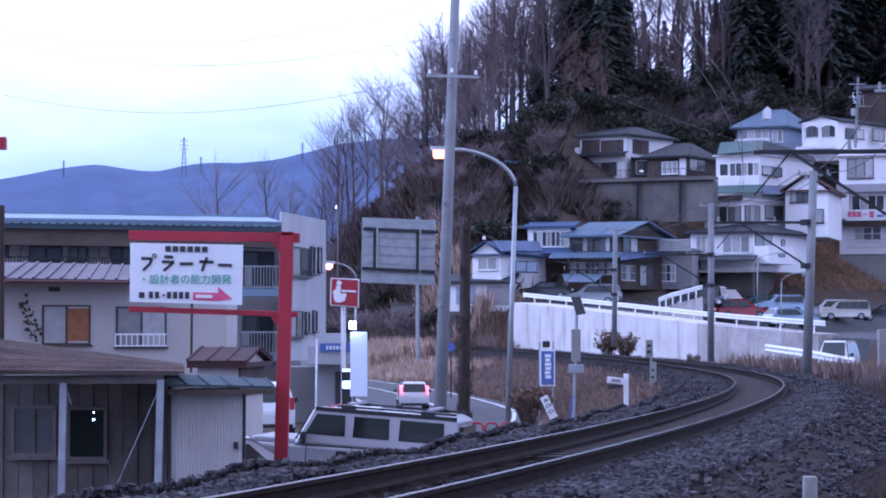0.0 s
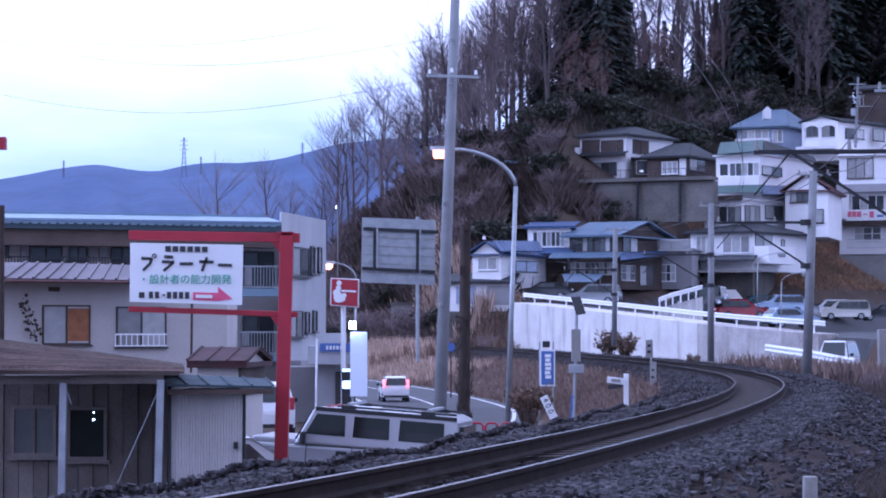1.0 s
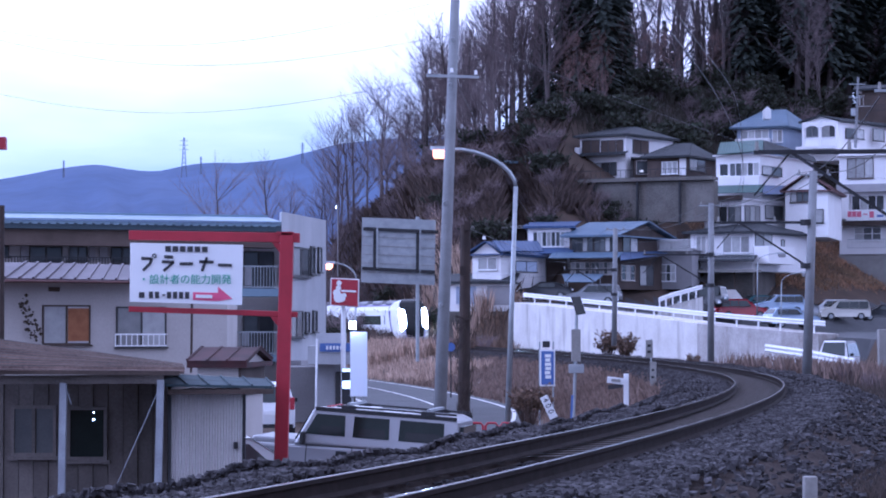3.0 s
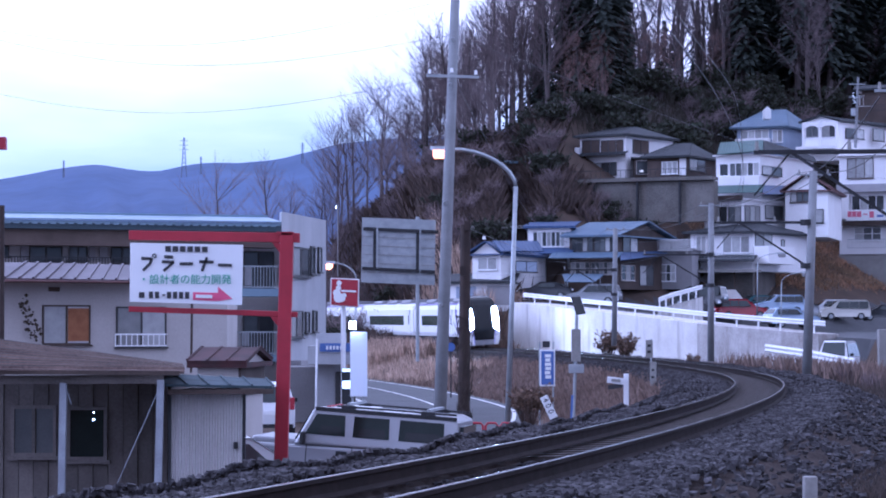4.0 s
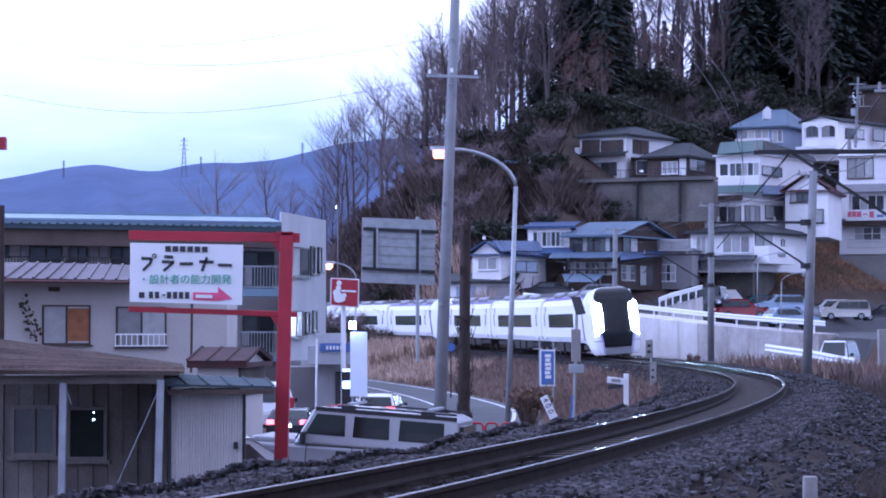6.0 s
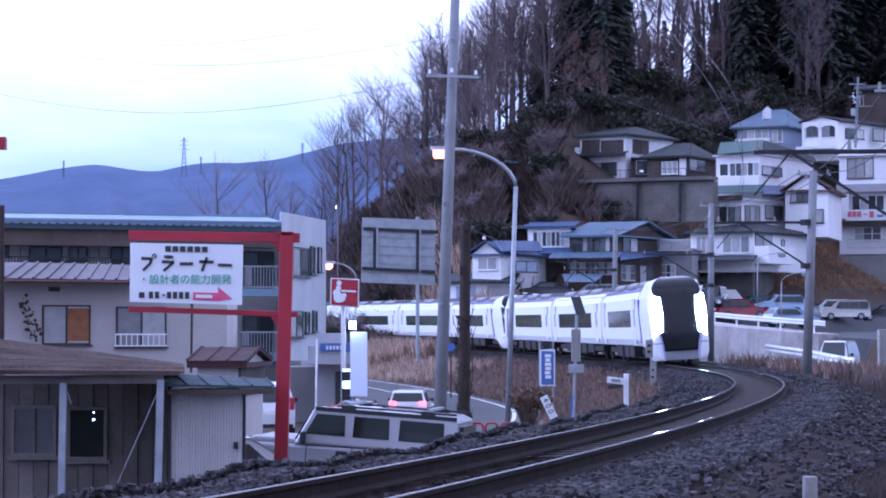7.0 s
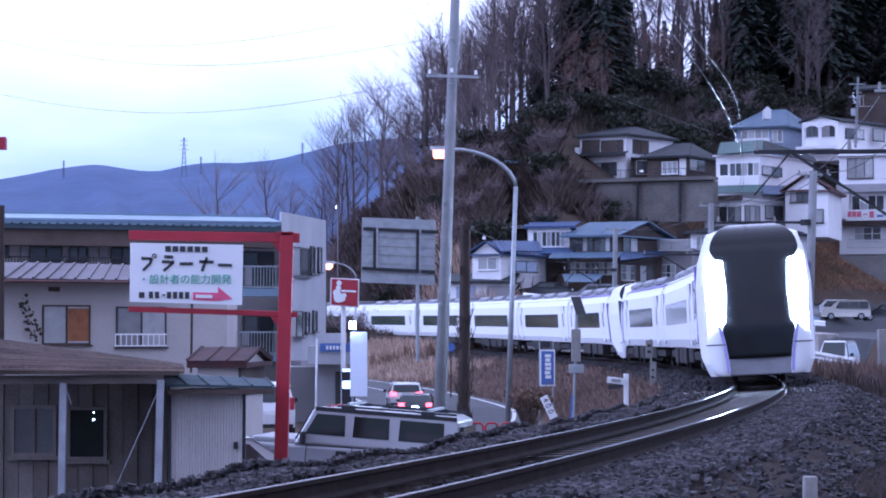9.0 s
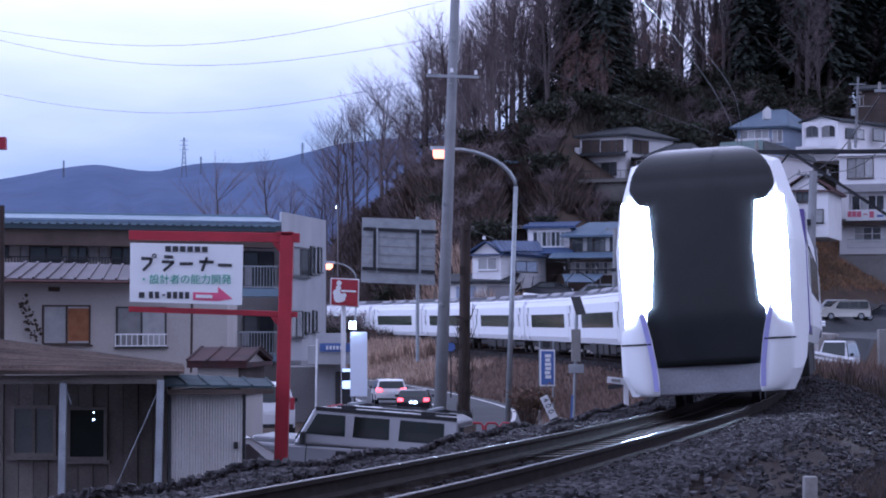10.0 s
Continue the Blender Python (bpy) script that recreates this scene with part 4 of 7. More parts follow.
# G1
# G2
h = house("pale blue house with blue hip roof and dormer", (31.60, 262.00), (36.48, 260.00), (40.70, 268.00), 19.47, 23.04, "hip", 2.2, W_BLUE, R_BLUE, 0.6, 12)
window(h, (31.99, 261.69), (34.87, 260.61), 21.78, 22.81, 4, pane=G_CURTAIN, frame=M_WHITE)
window(h, (35.22, 260.48), (36.25, 260.09), 21.41, 22.74, 2, pane=G_CURTAIN, frame=M_WHITE)
part("balcony", panel((31.58, 261.85), (35.05, 260.54), 20.88, 21.85, -0.8, 0.02), W_WHITE, h, bevel=0.02)
s = Shape()
s.hull([[(34.12 + q * k, 258.6 + d, z) for q, z in ((0, 23.78), (0.72, 23.78), (0.72, 24.75), (0.36, 25.11), (0, 24.75))] for d, k in ((0, 1), (1.6, 1))])
part("dormer", s, M_WHITE, h, "white arched dormer", bevel=0.02)
# K1
# K2
h = house("white house with arched loggia and balcony", (37.93, 256.00), (41.28, 254.00), (49.88, 264.00), 19.06, 23.14, "gable", 0.6, W_WHITE, R_DARK, 0.4, turn=True)
for p in (((38.15, 255.87), (39.34, 255.16), 21.58, 22.83), ((39.67, 254.96), (41.07, 254.13), 21.51, 22.75)):
    window(h, *p, 2, frame=W_GREY)
window(h, (42.12, 254.82), (44.39, 257.03), 21.44, 22.51, 2)
window(h, (45.54, 258.15), (46.99, 259.56), 21.42, 22.75, 1, pane=G_CURTAIN)
s = Shape()
m, w = frame_of((37.78, 255.00), (41.12, 253.00))
for x in (0.0, w / 2 - 0.12, w - 0.24):
    s.hull([[m @ Vector(q) for q in ((x, -0.5, z), (x + 0.24, -0.5, z), (x + 0.24, -0.25, z), (x, -0.25, z))] for z in (20.35, 23.00)])
for x0 in (0.0, w / 2 - 0.12):
    for i in range(8):
        t0, t1 = math.pi * i / 8, math.pi * (i + 1) / 8
        cx, rr = x0 + w / 4 + 0.06, w / 4 - 0.1
        zt, zb = 23.06, 22.12
        pts = [(cx - rr * math.cos(t0), zb + 0.55 * math.sin(t0)), (cx - rr * math.cos(t1), zb + 0.55 * math.sin(t1)), (cx - rr * math.cos(t1), zt), (cx - rr * math.cos(t0), zt)]
        s.hull([[m @ Vector((x, yy, z)) for x, z in pts] for yy in (-0.5, -0.25)])
part("arcade", s, W_WHITE, h)
railing(h, *((37.46, 253.60), (40.92, 251.80)), 20.27, 21.33, M_WHITE, 0.16)
part("balcony_floor", panel((37.82, 256.07), (41.34, 253.97), 20.18, 20.48, -2.0, 0.1), W_WHITE, h)
# F1
h = house("white three-storey house with brown floor bands", (39.98, 246.00), (47.03, 243.00), (50.34, 254.00), 9.00, 19.00, "flat", 0, W_WHITE, R_DARK, 0.4)
window(h, (40.73, 245.68), (43.21, 244.63), 16.62, 18.67, 3, pane=G_CURTAIN, frame=W_BROWN)
part("floor_band", panel((39.88, 246.05), (47.03, 243.00), 15.22, 16.01, -0.7, 0.05), W_GREY, h)
window(h, (41.15, 245.50), (44.21, 244.20), 13.42, 14.90, 4, frame=M_WHITE)
part("floor_band", panel((39.77, 246.09), (47.03, 243.00), 11.82, 12.38, -0.9, 0.05), W_BROWN, h)
window(h, (41.36, 245.41), (43.90, 244.33), 10.36, 11.72, 3, frame=M_WHITE, rows=2)
part("balcony", panel((39.98, 246.00), (41.05, 245.55), 12.55, 15.00, -0.9, 0.02), W_WHITE, h, bevel=0.02)
railing(h, *((40.20, 242.50), (43.74, 241.00)), 9.52, 10.36, M_STEEL, 0.2)
part("foundation", panel((39.9, 246.1), (47.0, 243.1), 4.2, 9.05, 0.05, 9.0), M_CONC, h, "grey concrete foundation")
bn = empty("banner", Matrix(), "pink and white banner with unreadable lettering", "banner")
part("cloth", panel((40.83, 245.64), (45.99, 243.44), 12.33, 13.40, -1.0, -0.96), M_WHITE, bn)
M_PINK = mat("pink_print", (0.6, 0.16, 0.24), (0.52, 0.13, 0.2), 4, 0.7)
M_BLUEPRINT = mat("blue_print", (0.1, 0.16, 0.42), (0.08, 0.13, 0.36), 4, 0.6)
for p in (((40.99, 245.57), (41.36, 245.41), 12.71, 13.28), ((41.42, 245.39), (41.79, 245.23), 12.70, 13.27), ((41.84, 245.21), (42.26, 245.03), 12.69, 13.26), ((42.42, 244.96), (42.84, 244.78), 12.91, 13.02), ((43.00, 244.71), (43.42, 244.54), 12.61, 13.24)):
    part("lettering", panel(*p, -1.02, -0.99), M_PINK, bn)
part("lettering", panel((43.69, 244.42), (44.32, 244.16), 12.66, 12.88, -1.02, -0.99), M_BLUEPRINT, bn)
# N1
h = house("timber house high on the slope with lit windows", (45.61, 268.00), (51.29, 265.00), (53.86, 275.00), 23.60, 27.76, "gable", 0.9, W_BROWN, R_DARK, 0.5)
window(h, (45.78, 267.93), (47.51, 267.18), 25.95, 27.19, 4, pane=G_CURTAIN, frame=W_CREAM)
part("plaster_panel", panel((45.61, 268.00), (48.43, 266.79), 27.36, 27.80, -0.04, 0.02), W_CREAM, h)
railing(h, *((45.18, 265.50), (49.78, 263.50)), 25.19, 25.81, M_DARKSTEEL, 0.25)

# lower row, above the white wall
# H1
# H2
h = house("old timber house with two blue pent roofs", (10.99, 212.00), (14.97, 210.00), (20.18, 219.00), 4.94, 9.54, "gable", 1.35, W_BROWN, R_BLUE, 0.6, 14)
window(h, (11.19, 211.90), (12.99, 211.00), 8.18, 9.45, 4)
window(h, (13.09, 210.95), (14.88, 210.05), 8.15, 9.42, 4)
window(h, (15.53, 210.92), (16.99, 213.36), 8.20, 9.48, 2)
window(h, (15.35, 210.65), (16.7, 212.98), 5.7, 7.05, 3, frame=W_CREAM, rows=2)
window(h, (17.2, 213.85), (18.6, 216.27), 5.3, 7.1, 2, sill=False)
lean_to(h, *((9.84, 211.40), (15.14, 209.60)), 8.06, 1.4, 0.5, R_BLUE, 14)
window(h, (11.09, 211.95), (12.71, 211.14), 6.22, 7.30, 4, frame=W_CREAM, rows=2)
window(h, (12.80, 211.09), (14.60, 210.19), 6.20, 7.28, 5, frame=W_CREAM, rows=2)
roof_sheet(h, [(15.05, 207.00, 7.28), (19.80, 216.00, 8.02), (20.08, 219.00, 8.42), (15.27, 210.00, 8.04)], 0.07, R_NAVY, 0)
# H3
h = house("white annexe with blue roof and tall windows", (7.43, 214.00), (11.15, 213.00), (12.13, 222.00), 4.98, 10.42, "mono", 0.8, W_WHITE, R_NAVY, 0.4)
window(h, (7.87, 213.84), (10.66, 213.12), 8.69, 10.02, 7, frame=M_WHITE)
lean_to(h, *((7.22, 213.60), (11.22, 212.60)), 8.53, 1.6, 0.55, R_NAVY, 10)
part("dark_bay", panel((8.21, 213.75), (10.85, 213.07), 5.18, 7.65, -0.1, 0.02), W_BROWN, h)
window(h, (10.07, 213.27), (11.05, 213.02), 6.26, 7.44, 3, frame=W_CREAM, rows=2)
cp = empty("carport", Matrix(), "carport with pale blue sheet roof", "carport")
roof_sheet(cp, [(10.15, 203.00, 5.38), (12.59, 203.00, 5.38), (13.83, 209.00, 6.17), (10.21, 209.00, 6.17)], 0.05, R_BLUE, 8)
for p in ((10.36, 203.40, 5.39), (12.43, 203.40, 5.39), (10.43, 208.60, 6.06), (13.42, 208.60, 6.06)):
    s = Shape()
    s.tube((p[0], p[1], p[2]), (p[0], p[1], 3.6), 0.05)
    part("post", s, M_STEEL, cp)
# I1
# I2
h = house("white house with gabled front and blue roof", (2.42, 201.00), (4.72, 200.00), (8.81, 209.00), 3.24, 7.64, "gable", 1.0, W_WHITE, R_NAVY, 0.4, turn=True)
window(h, (2.88, 200.77), (4.45, 200.11), 6.35, 7.37, 2, pane=G_CURTAIN, frame=M_WHITE)
window(h, (5.97, 201.49), (7.83, 203.70), 6.22, 7.15, 2, pane=W_BLUE)
part("finial", Shape().tube((3.37, 199.60, 8.83), (3.37, 199.60, 9.11), 0.16, 0.1), W_WHITE, h)
roof_sheet(h, [(4.69, 198.60, 7.78), (8.45, 205.00, 7.98), (7.92, 206.00, 8.87), (4.08, 200.00, 8.70)], 0.08, R_NAVY, 10)
set_back(h, 1.02)
# L1
h = house("low white outbuilding with grey roof and shutters", (0.54, 194.00), (5.41, 193.00), (5.7, 195.6), 2.52, 5.20, "mono", 0.7, W_WHITE, R_DARK, 0.4)
window(h, (0.99, 193.91), (2.69, 193.57), 3.41, 4.94, 2, pane=W_BLUE, frame=M_WHITE, sill=False)
part("shutter", panel((3.49, 193.41), (5.27, 193.05), 3.41, 4.93, -0.05, 0.02), W_GREY, h)
part("plinth", panel((0.5, 193.98), (5.45, 192.96), 0.6, 2.9, -0.06, 2.4), M_CONCDARK, h, "dark stained foundation wall")
set_back(h, 1.055)
gf = house("grey flat-roofed shed among trees", (2.64, 219.00), (7.37, 218.00), (7.68, 224.00), 7.17, 10.51, "flat", 0, W_BROWN, W_WHITE, 0.4, name="shed", category="shed")
part("roof", panel(*((2.43, 218.40), (7.55, 217.40)), 10.46, 10.71, -0.4, 6), M_CONC, gf)
# O1
h = house("small grey house with glazed veranda", (19.28, 218.00), (22.11, 217.00), (23.65, 224.00), 5.05, 8.67, "flat", 0, W_GREY, W_GREY, 0.2)
window(h, (19.48, 217.93), (20.75, 217.49), 5.75, 7.27, 3, frame=M_WHITE, rows=2)
railing(h, *((19.06, 216.60), (22.06, 215.60)), 8.45, 9.41, M_WHITE, 0.12)
part("glass_screen", panel((19.18, 218.03), (22.01, 217.05), 8.47, 9.38, -0.5, -0.46), G_CURTAIN, h)
# P1
h = house("pale house half hidden among bare trees", (-5.83, 300.00), (-2.22, 299.00), (-1.71, 308.00), 14.13, 19.56, "gable", 1.6, W_GREY, R_DARK, 0.4, turn=True)
window(h, (-5.56, 300.00), (-4.72, 300.00), 18.45, 19.56, 1, pane=G_CURTAIN, frame=M_WHITE)
window(h, (-3.75, 300.00), (-2.50, 300.00), 15.66, 16.78, 2, pane=G_CURTAIN, frame=M_WHITE)
h = house("long low shed with pale sheet roof", (6.04, 246.00), (11.30, 244.00), (11.65, 249.00), 16.38, 18.26, "mono", 0.5, W_BROWN, R_TEAL, 0.2, name="shed", category="shed")

# ---- white wall along the terrace, its guard rail ----
def terrace_wall():
    w = empty("terrace_wall", Matrix(), "tall off-white concrete retaining wall with stains", "retaining wall", kind="structure")
    n = 17
    for i in range(n):
        xa, xb = 22.6 - 17.1 * i / n, 22.6 - 17.1 * (i + 1) / n
        (ya, yb) = (float(wall_y(np.array(x))) - 0.55 for x in (xa, xb))
        za, zb = float(wall_top(np.array(xa))), float(wall_top(np.array(xb)))
        s = Shape()
        a, b = Vector((xa, ya, 0)), Vector((xb, yb, 0)).lerp(Vector((xa, ya, 0)), 0.004)
        nrm = Vector(((b - a).y, -(b - a).x, 0)).normalized()
        nrm = nrm if nrm.x < 0 else -nrm
        s.hull([[a - Vector((0, 0, 1.6)), b - Vector((0, 0, 1.6)), b - nrm * 2.3 - Vector((0, 0, 1.6)), a - nrm * 2.3 - Vector((0, 0, 1.6))],
                [a + Vector((0, 0, za)), b + Vector((0, 0, zb)), b - nrm * 2.3 + Vector((0, 0, zb)), a - nrm * 2.3 + Vector((0, 0, za))]])
        part("panel", s, M_WALLGREY if i < 6 else M_WALLWHITE, w, "greyer weathered panel" if i < 6 else "", bevel=0.015)


terrace_wall()


def guard_rail(pts, label, h=0.75, post_gap=3.3):
    g = empty("guard_rail", Matrix(), label, "guard rail", "guard rails")
    total, acc = 0.0, 0.0
    pts = [Vector(p) for p in pts]
    for a, b in zip(pts, pts[1:]):
        d = (b - a).normalized()
        n = d.cross(Vector((0, 0, 1)))
        n = n if n.y < 0 else -n
        prof = ((0.0, 0.42), (0.05, 0.47), (0.0, 0.56), (0.05, 0.66), (0.0, 0.75), (-0.03, 0.75), (-0.03, 0.42))
        s = Shape()
        s.hull([[p + n * q + Vector((0, 0, z * h / 0.75)) for q, z in prof] for p in (a, b)])
        part("beam", s, M_WHITE, g)
        k = int((b - a).length / post_gap)
        for i in range(k + 1):
            p = a + d * (i + 0.3) * (b - a).length / (k + 1)
            s = Shape()
            s.tube(p - n * 0.08 - Vector((0, 0, 0.6)), p - n * 0.08 + Vector((0, 0, h - 0.1)), 0.057, n=8)
            part("post", s, M_WHITE, g)
    return g


pts = []
for x in np.linspace(22.8, 6.0, 9):
    pts.append((x + 0.25, float(wall_y(np.array(x))) - 0.2, float(wall_top(np.array(x))) + 0.05))
guard_rail(pts, "white corrugated guard rail along the terrace edge")
guard_rail([(15.56, 176.00, 3.03), (16.83, 180.00, 3.42), (20.18, 190.00, 4.2)], "white guard rail climbing a side ramp")
guard_rail([(14.78, 112.00, 0.06), (16.18, 108.00, -0.18), (17.50, 104.00, -0.50)], "white guard rail beside the lower lane", 0.8, 2.2)
rp = empty("ramp_wall", Matrix(), "low white concrete wall of a side ramp", "wall", kind="structure")
s = Shape()
s.hull([[(15.31, 176.00, 2.0), (20.13, 190.00, 2.1), (20.43, 192.00, 2.1), (15.57, 178.00, 2.0)], [(15.56, 176.00, 3.0), (20.14, 190.00, 4.02), (20.44, 192.00, 4.05), (15.81, 178.00, 3.02)]])
part("wall_face", s, M_WALLWHITE, rp)
s = Shape()
s.hull([[(23.44, 212.00, 3.34), (26.68, 212.00, 3.34), (27.18, 216.00, 3.37), (23.89, 216.00, 3.37)], [(23.45, 212.00, 4.96), (25.41, 212.00, 4.91), (25.89, 216.00, 4.97), (23.89, 216.00, 5.02)]])
part("wall_face", s, M_WALLWHITE, rp)



# ---- the block of flats, its cream front wing ----
W_END = mat("pale_grey_render", (0.46, 0.465, 0.49), (0.38, 0.385, 0.41), 0.5, 0.88, fine=14, streak=0.25)
W_STEEL = mat("brown_stained_soffit", (0.12, 0.09, 0.075), (0.08, 0.06, 0.05), 1.5, 0.8)
# T1
# T2
flat = empty("apartment_building", Matrix(), "three-storey off-white flats with balconies and metal roof", "apartment building")
s = Shape()
A, B, C = Vector((-19.07, 97.60)), Vector((-6.71, 102.00)), Vector((-5.18, 108.00))
D = A + (C - B) * 1.1
s.hull([[(*p, -2.4) for p in (A, B, C, D)], [(*p, 5.78) for p in (A, B, C, D)]])
part("wall", s, W_CREAM, flat)
s = Shape()
E0, E1 = Vector((-6.62, 100.00)), Vector((-5.18, 108.00))
s.hull([[(E0.x, E0.y, -2.4), (E1.x, E1.y, -2.4), (E1.x - 0.5, E1.y + 0.3, -2.4), (E0.x - 0.12, E0.y + 0.6, -2.4)], [(E0.x, E0.y, 6.36), (E1.x, E1.y, 6.36), (E1.x - 0.5, E1.y + 0.3, 6.36), (E0.x - 0.12, E0.y + 0.6, 6.36)]])
part("end_wall", s, W_END, flat, "pale grey end wall")
a, b = (-18.64, 95.40), (-6.62, 99.60)
part("soffit", panel(a, b, 4.88, 5.51, 0.3, 1.6), W_STEEL, flat)
part("fascia", panel(a, b, 5.52, 5.76, 0.02, 1.5), R_DARKTEAL, flat, "dark blue-grey metal fascia")
part("gutter", panel(a, b, 5.76, 5.86, -0.03, 1.5), R_TEAL, flat, "pale blue gutter")
m, w = frame_of(a, b)
roof_sheet(flat, [m @ Vector(q) for q in ((0, -0.1, 5.88), (w, -0.1, 5.88), (w, 2.2, 6.17), (0, 2.2, 6.17))], 0.05, R_TEAL, 0)
s = Shape()
for k in range(int(w / 0.36)):
    q = m @ Vector((0.2 + k * 0.36, 0.05, 5.92))
    s = Shape()
    s.box(q.x - 0.12, q.x + 0.1, q.y - 0.16, q.y - 0.09, q.z - 0.21, q.z - 0.12)
    part("snow_guard", s, R_TEAL, flat)
s = Shape()
s.bar(m @ Vector((0, 2.1, 6.22)), m @ Vector((w, 2.1, 6.22)), 0.12)
part("ridge_cap", s, R_TEAL, flat)
# T3
for p, n in ((((-16.67, 98.35), (-15.42, 98.80), 4.12, 5.03), 2), (((-15.16, 98.89), (-14.46, 99.14), 4.31, 5.05), 2), (((-13.54, 99.46), (-12.66, 99.78), 4.24, 5.07), 2), (((-17.91, 97.91), (-17.44, 98.07), 4.45, 5.06), 1), (((-8.30, 101.33), (-7.07, 101.77), 3.26, 4.78), 2), (((-8.30, 101.33), (-7.07, 101.77), 0.20, 2.13), 2)):
    window(flat, *p, n, pane=G_PANE)
for p in (((-14.39, 99.16), (-14.15, 99.24), 4.32, 4.94), ((-13.98, 99.31), (-13.67, 99.42), 4.32, 4.95), ((-17.01, 98.23), (-16.71, 98.33), 4.11, 4.89)):
    part("wall_panel", panel(*p, -0.06, 0.02), W_GREY, flat)
railing(flat, *((-17.13, 95.60), (-11.84, 97.60)), 3.99, 4.39, M_DARKSTEEL, 0.12)
# balcony bay beside the end wall
for z0, z1, zr in ((2.87, 3.19, 4.09), (0.24, 0.51, 1.43)):
    part("balcony_slab", panel(*((-8.71, 98.00), (-6.65, 99.00)), z0, z1, 0, 2.0), R_TEAL, flat)
    railing(flat, *((-8.68, 98.20), (-6.70, 99.10)), z1 + 0.06, zr, M_STEEL, 0.13)
for p in (((-8.44, 101.28), (-8.17, 101.38), 0.86, 1.42), ((-8.30, 101.33), (-8.08, 101.41), 3.35, 4.10)):
    part("air_unit", panel(*p, -0.5, -0.15), W_GREY, flat, bevel=0.02)
for p, n in ((((-6.31, 101.62), (-5.78, 104.51), 3.76, 5.00), 2), (((-5.71, 104.92), (-5.58, 105.65), 3.90, 5.12), 1), (((-5.46, 106.28), (-5.35, 106.92), 4.03, 5.12), 1), (((-6.37, 101.23), (-5.97, 103.49), 1.19, 2.32), 2), (((-5.88, 104.00), (-5.75, 104.72), 1.37, 2.29), 1), (((-5.63, 105.34), (-5.50, 106.07), 1.42, 2.35), 1)):
    window(flat, *p, n)
part("ground_floor_band", panel((-6.37, 101.23), (-4.58, 111.17), -0.05, 0.24, -0.5, 0.05), W_GREY, flat)
R_PLUM = mat("plum_brown_metal_roof", (0.09, 0.068, 0.082), (0.06, 0.046, 0.055), 0.6, 0.5, bump=0.05)
wing = house("cream rendered wing with brown pent roof and windows", (-17.00, 86.00), (-7.96, 90.00), (-8.17, 97.00), -2.4, 3.24, "flat", 0, W_CREAM, W_STEEL, 0.06, name="house_wing", category="house")
# U1
roof_sheet(wing, [(-15.30, 85.20, 3.27), (-9.86, 88.00, 3.24), (-10.19, 91.00, 3.84), (-15.14, 88.60, 3.91)], 0.07, R_PLUM, 12, 0.07)
roof_sheet(wing, [(-16.72, 84.60, 3.25), (-15.30, 85.20, 3.27), (-15.14, 88.60, 3.91), (-17.19, 88.00, 3.89)], 0.07, R_PLUM, 2, 0.07)
part("gutter", Shape().tube((-15.28, 85.10, 3.24), (-9.26, 88.10, 3.22), 0.05), R_BROWN, wing)
window(wing, (-14.31, 87.19), (-12.70, 87.90), 1.00, 2.42, 2, pane=G_CURTAIN, frame=W_BROWN)
part("orange_curtain", panel((-13.46, 87.57), (-12.76, 87.88), 1.12, 2.30, -0.058, 0.0), mat("orange_curtain", (0.3, 0.13, 0.05), (0.22, 0.09, 0.035), 4, 0.8), wing)
window(wing, (-11.82, 88.29), (-10.10, 89.05), 0.91, 2.37, 2, pane=G_CURTAIN)
railing(wing, *((-11.65, 86.90), (-9.90, 87.60)), 0.96, 1.37, M_WHITE, 0.2)
part("vent", panel((-14.11, 87.28), (-13.73, 87.45), 2.90, 3.06, -0.03, 0.02), W_BROWN, wing)
part("downpipe", Shape().tube((-9.10, 88.60, 3.25), (-9.13, 88.60, -0.03), 0.045), W_BROWN, wing)
s = Shape()
rng = random.Random(3)
for k in range(60):
    q = Vector((-14.95, 86.60, 2.61)).lerp(Vector((-14.43, 86.90, 1.21)), rng.random()) + Vector((rng.uniform(-0.2, 0.2), -0.05, rng.uniform(-0.2, 0.2)))
    r = rng.uniform(0.03, 0.08)
    s.face([q + Vector((-r, 0, 0)), q + Vector((0, -0.03, -r)), q + Vector((r, 0, 0)), q + Vector((0, -0.02, r))])
M_IVY = mat("dead_ivy", (0.07, 0.055, 0.04), (0.04, 0.03, 0.024), 6, 0.9)
solid("ivy", s, M_IVY, "withered ivy on the cream wall", "ivy", kind="stuff")
# small porch roof in front
pr = house("little outhouse with red-brown gable roof", (-6.03, 60.00), (-5.00, 60.00), (-4.68, 63.50), -2.4, 0.72, "gable", 0.32, W_CREAM, mat("dark_red_brown_sheet", (0.055, 0.016, 0.017), (0.03, 0.016, 0.016), 1.4, 0.85, fine=14), 0.22, 3, name="outhouse", category="shed")
part("gable_board", panel(*((-5.00, 59.98), (-4.67, 63.48)), -0.08, 0.69, -0.04, 0.02), W_BROWN, pr)

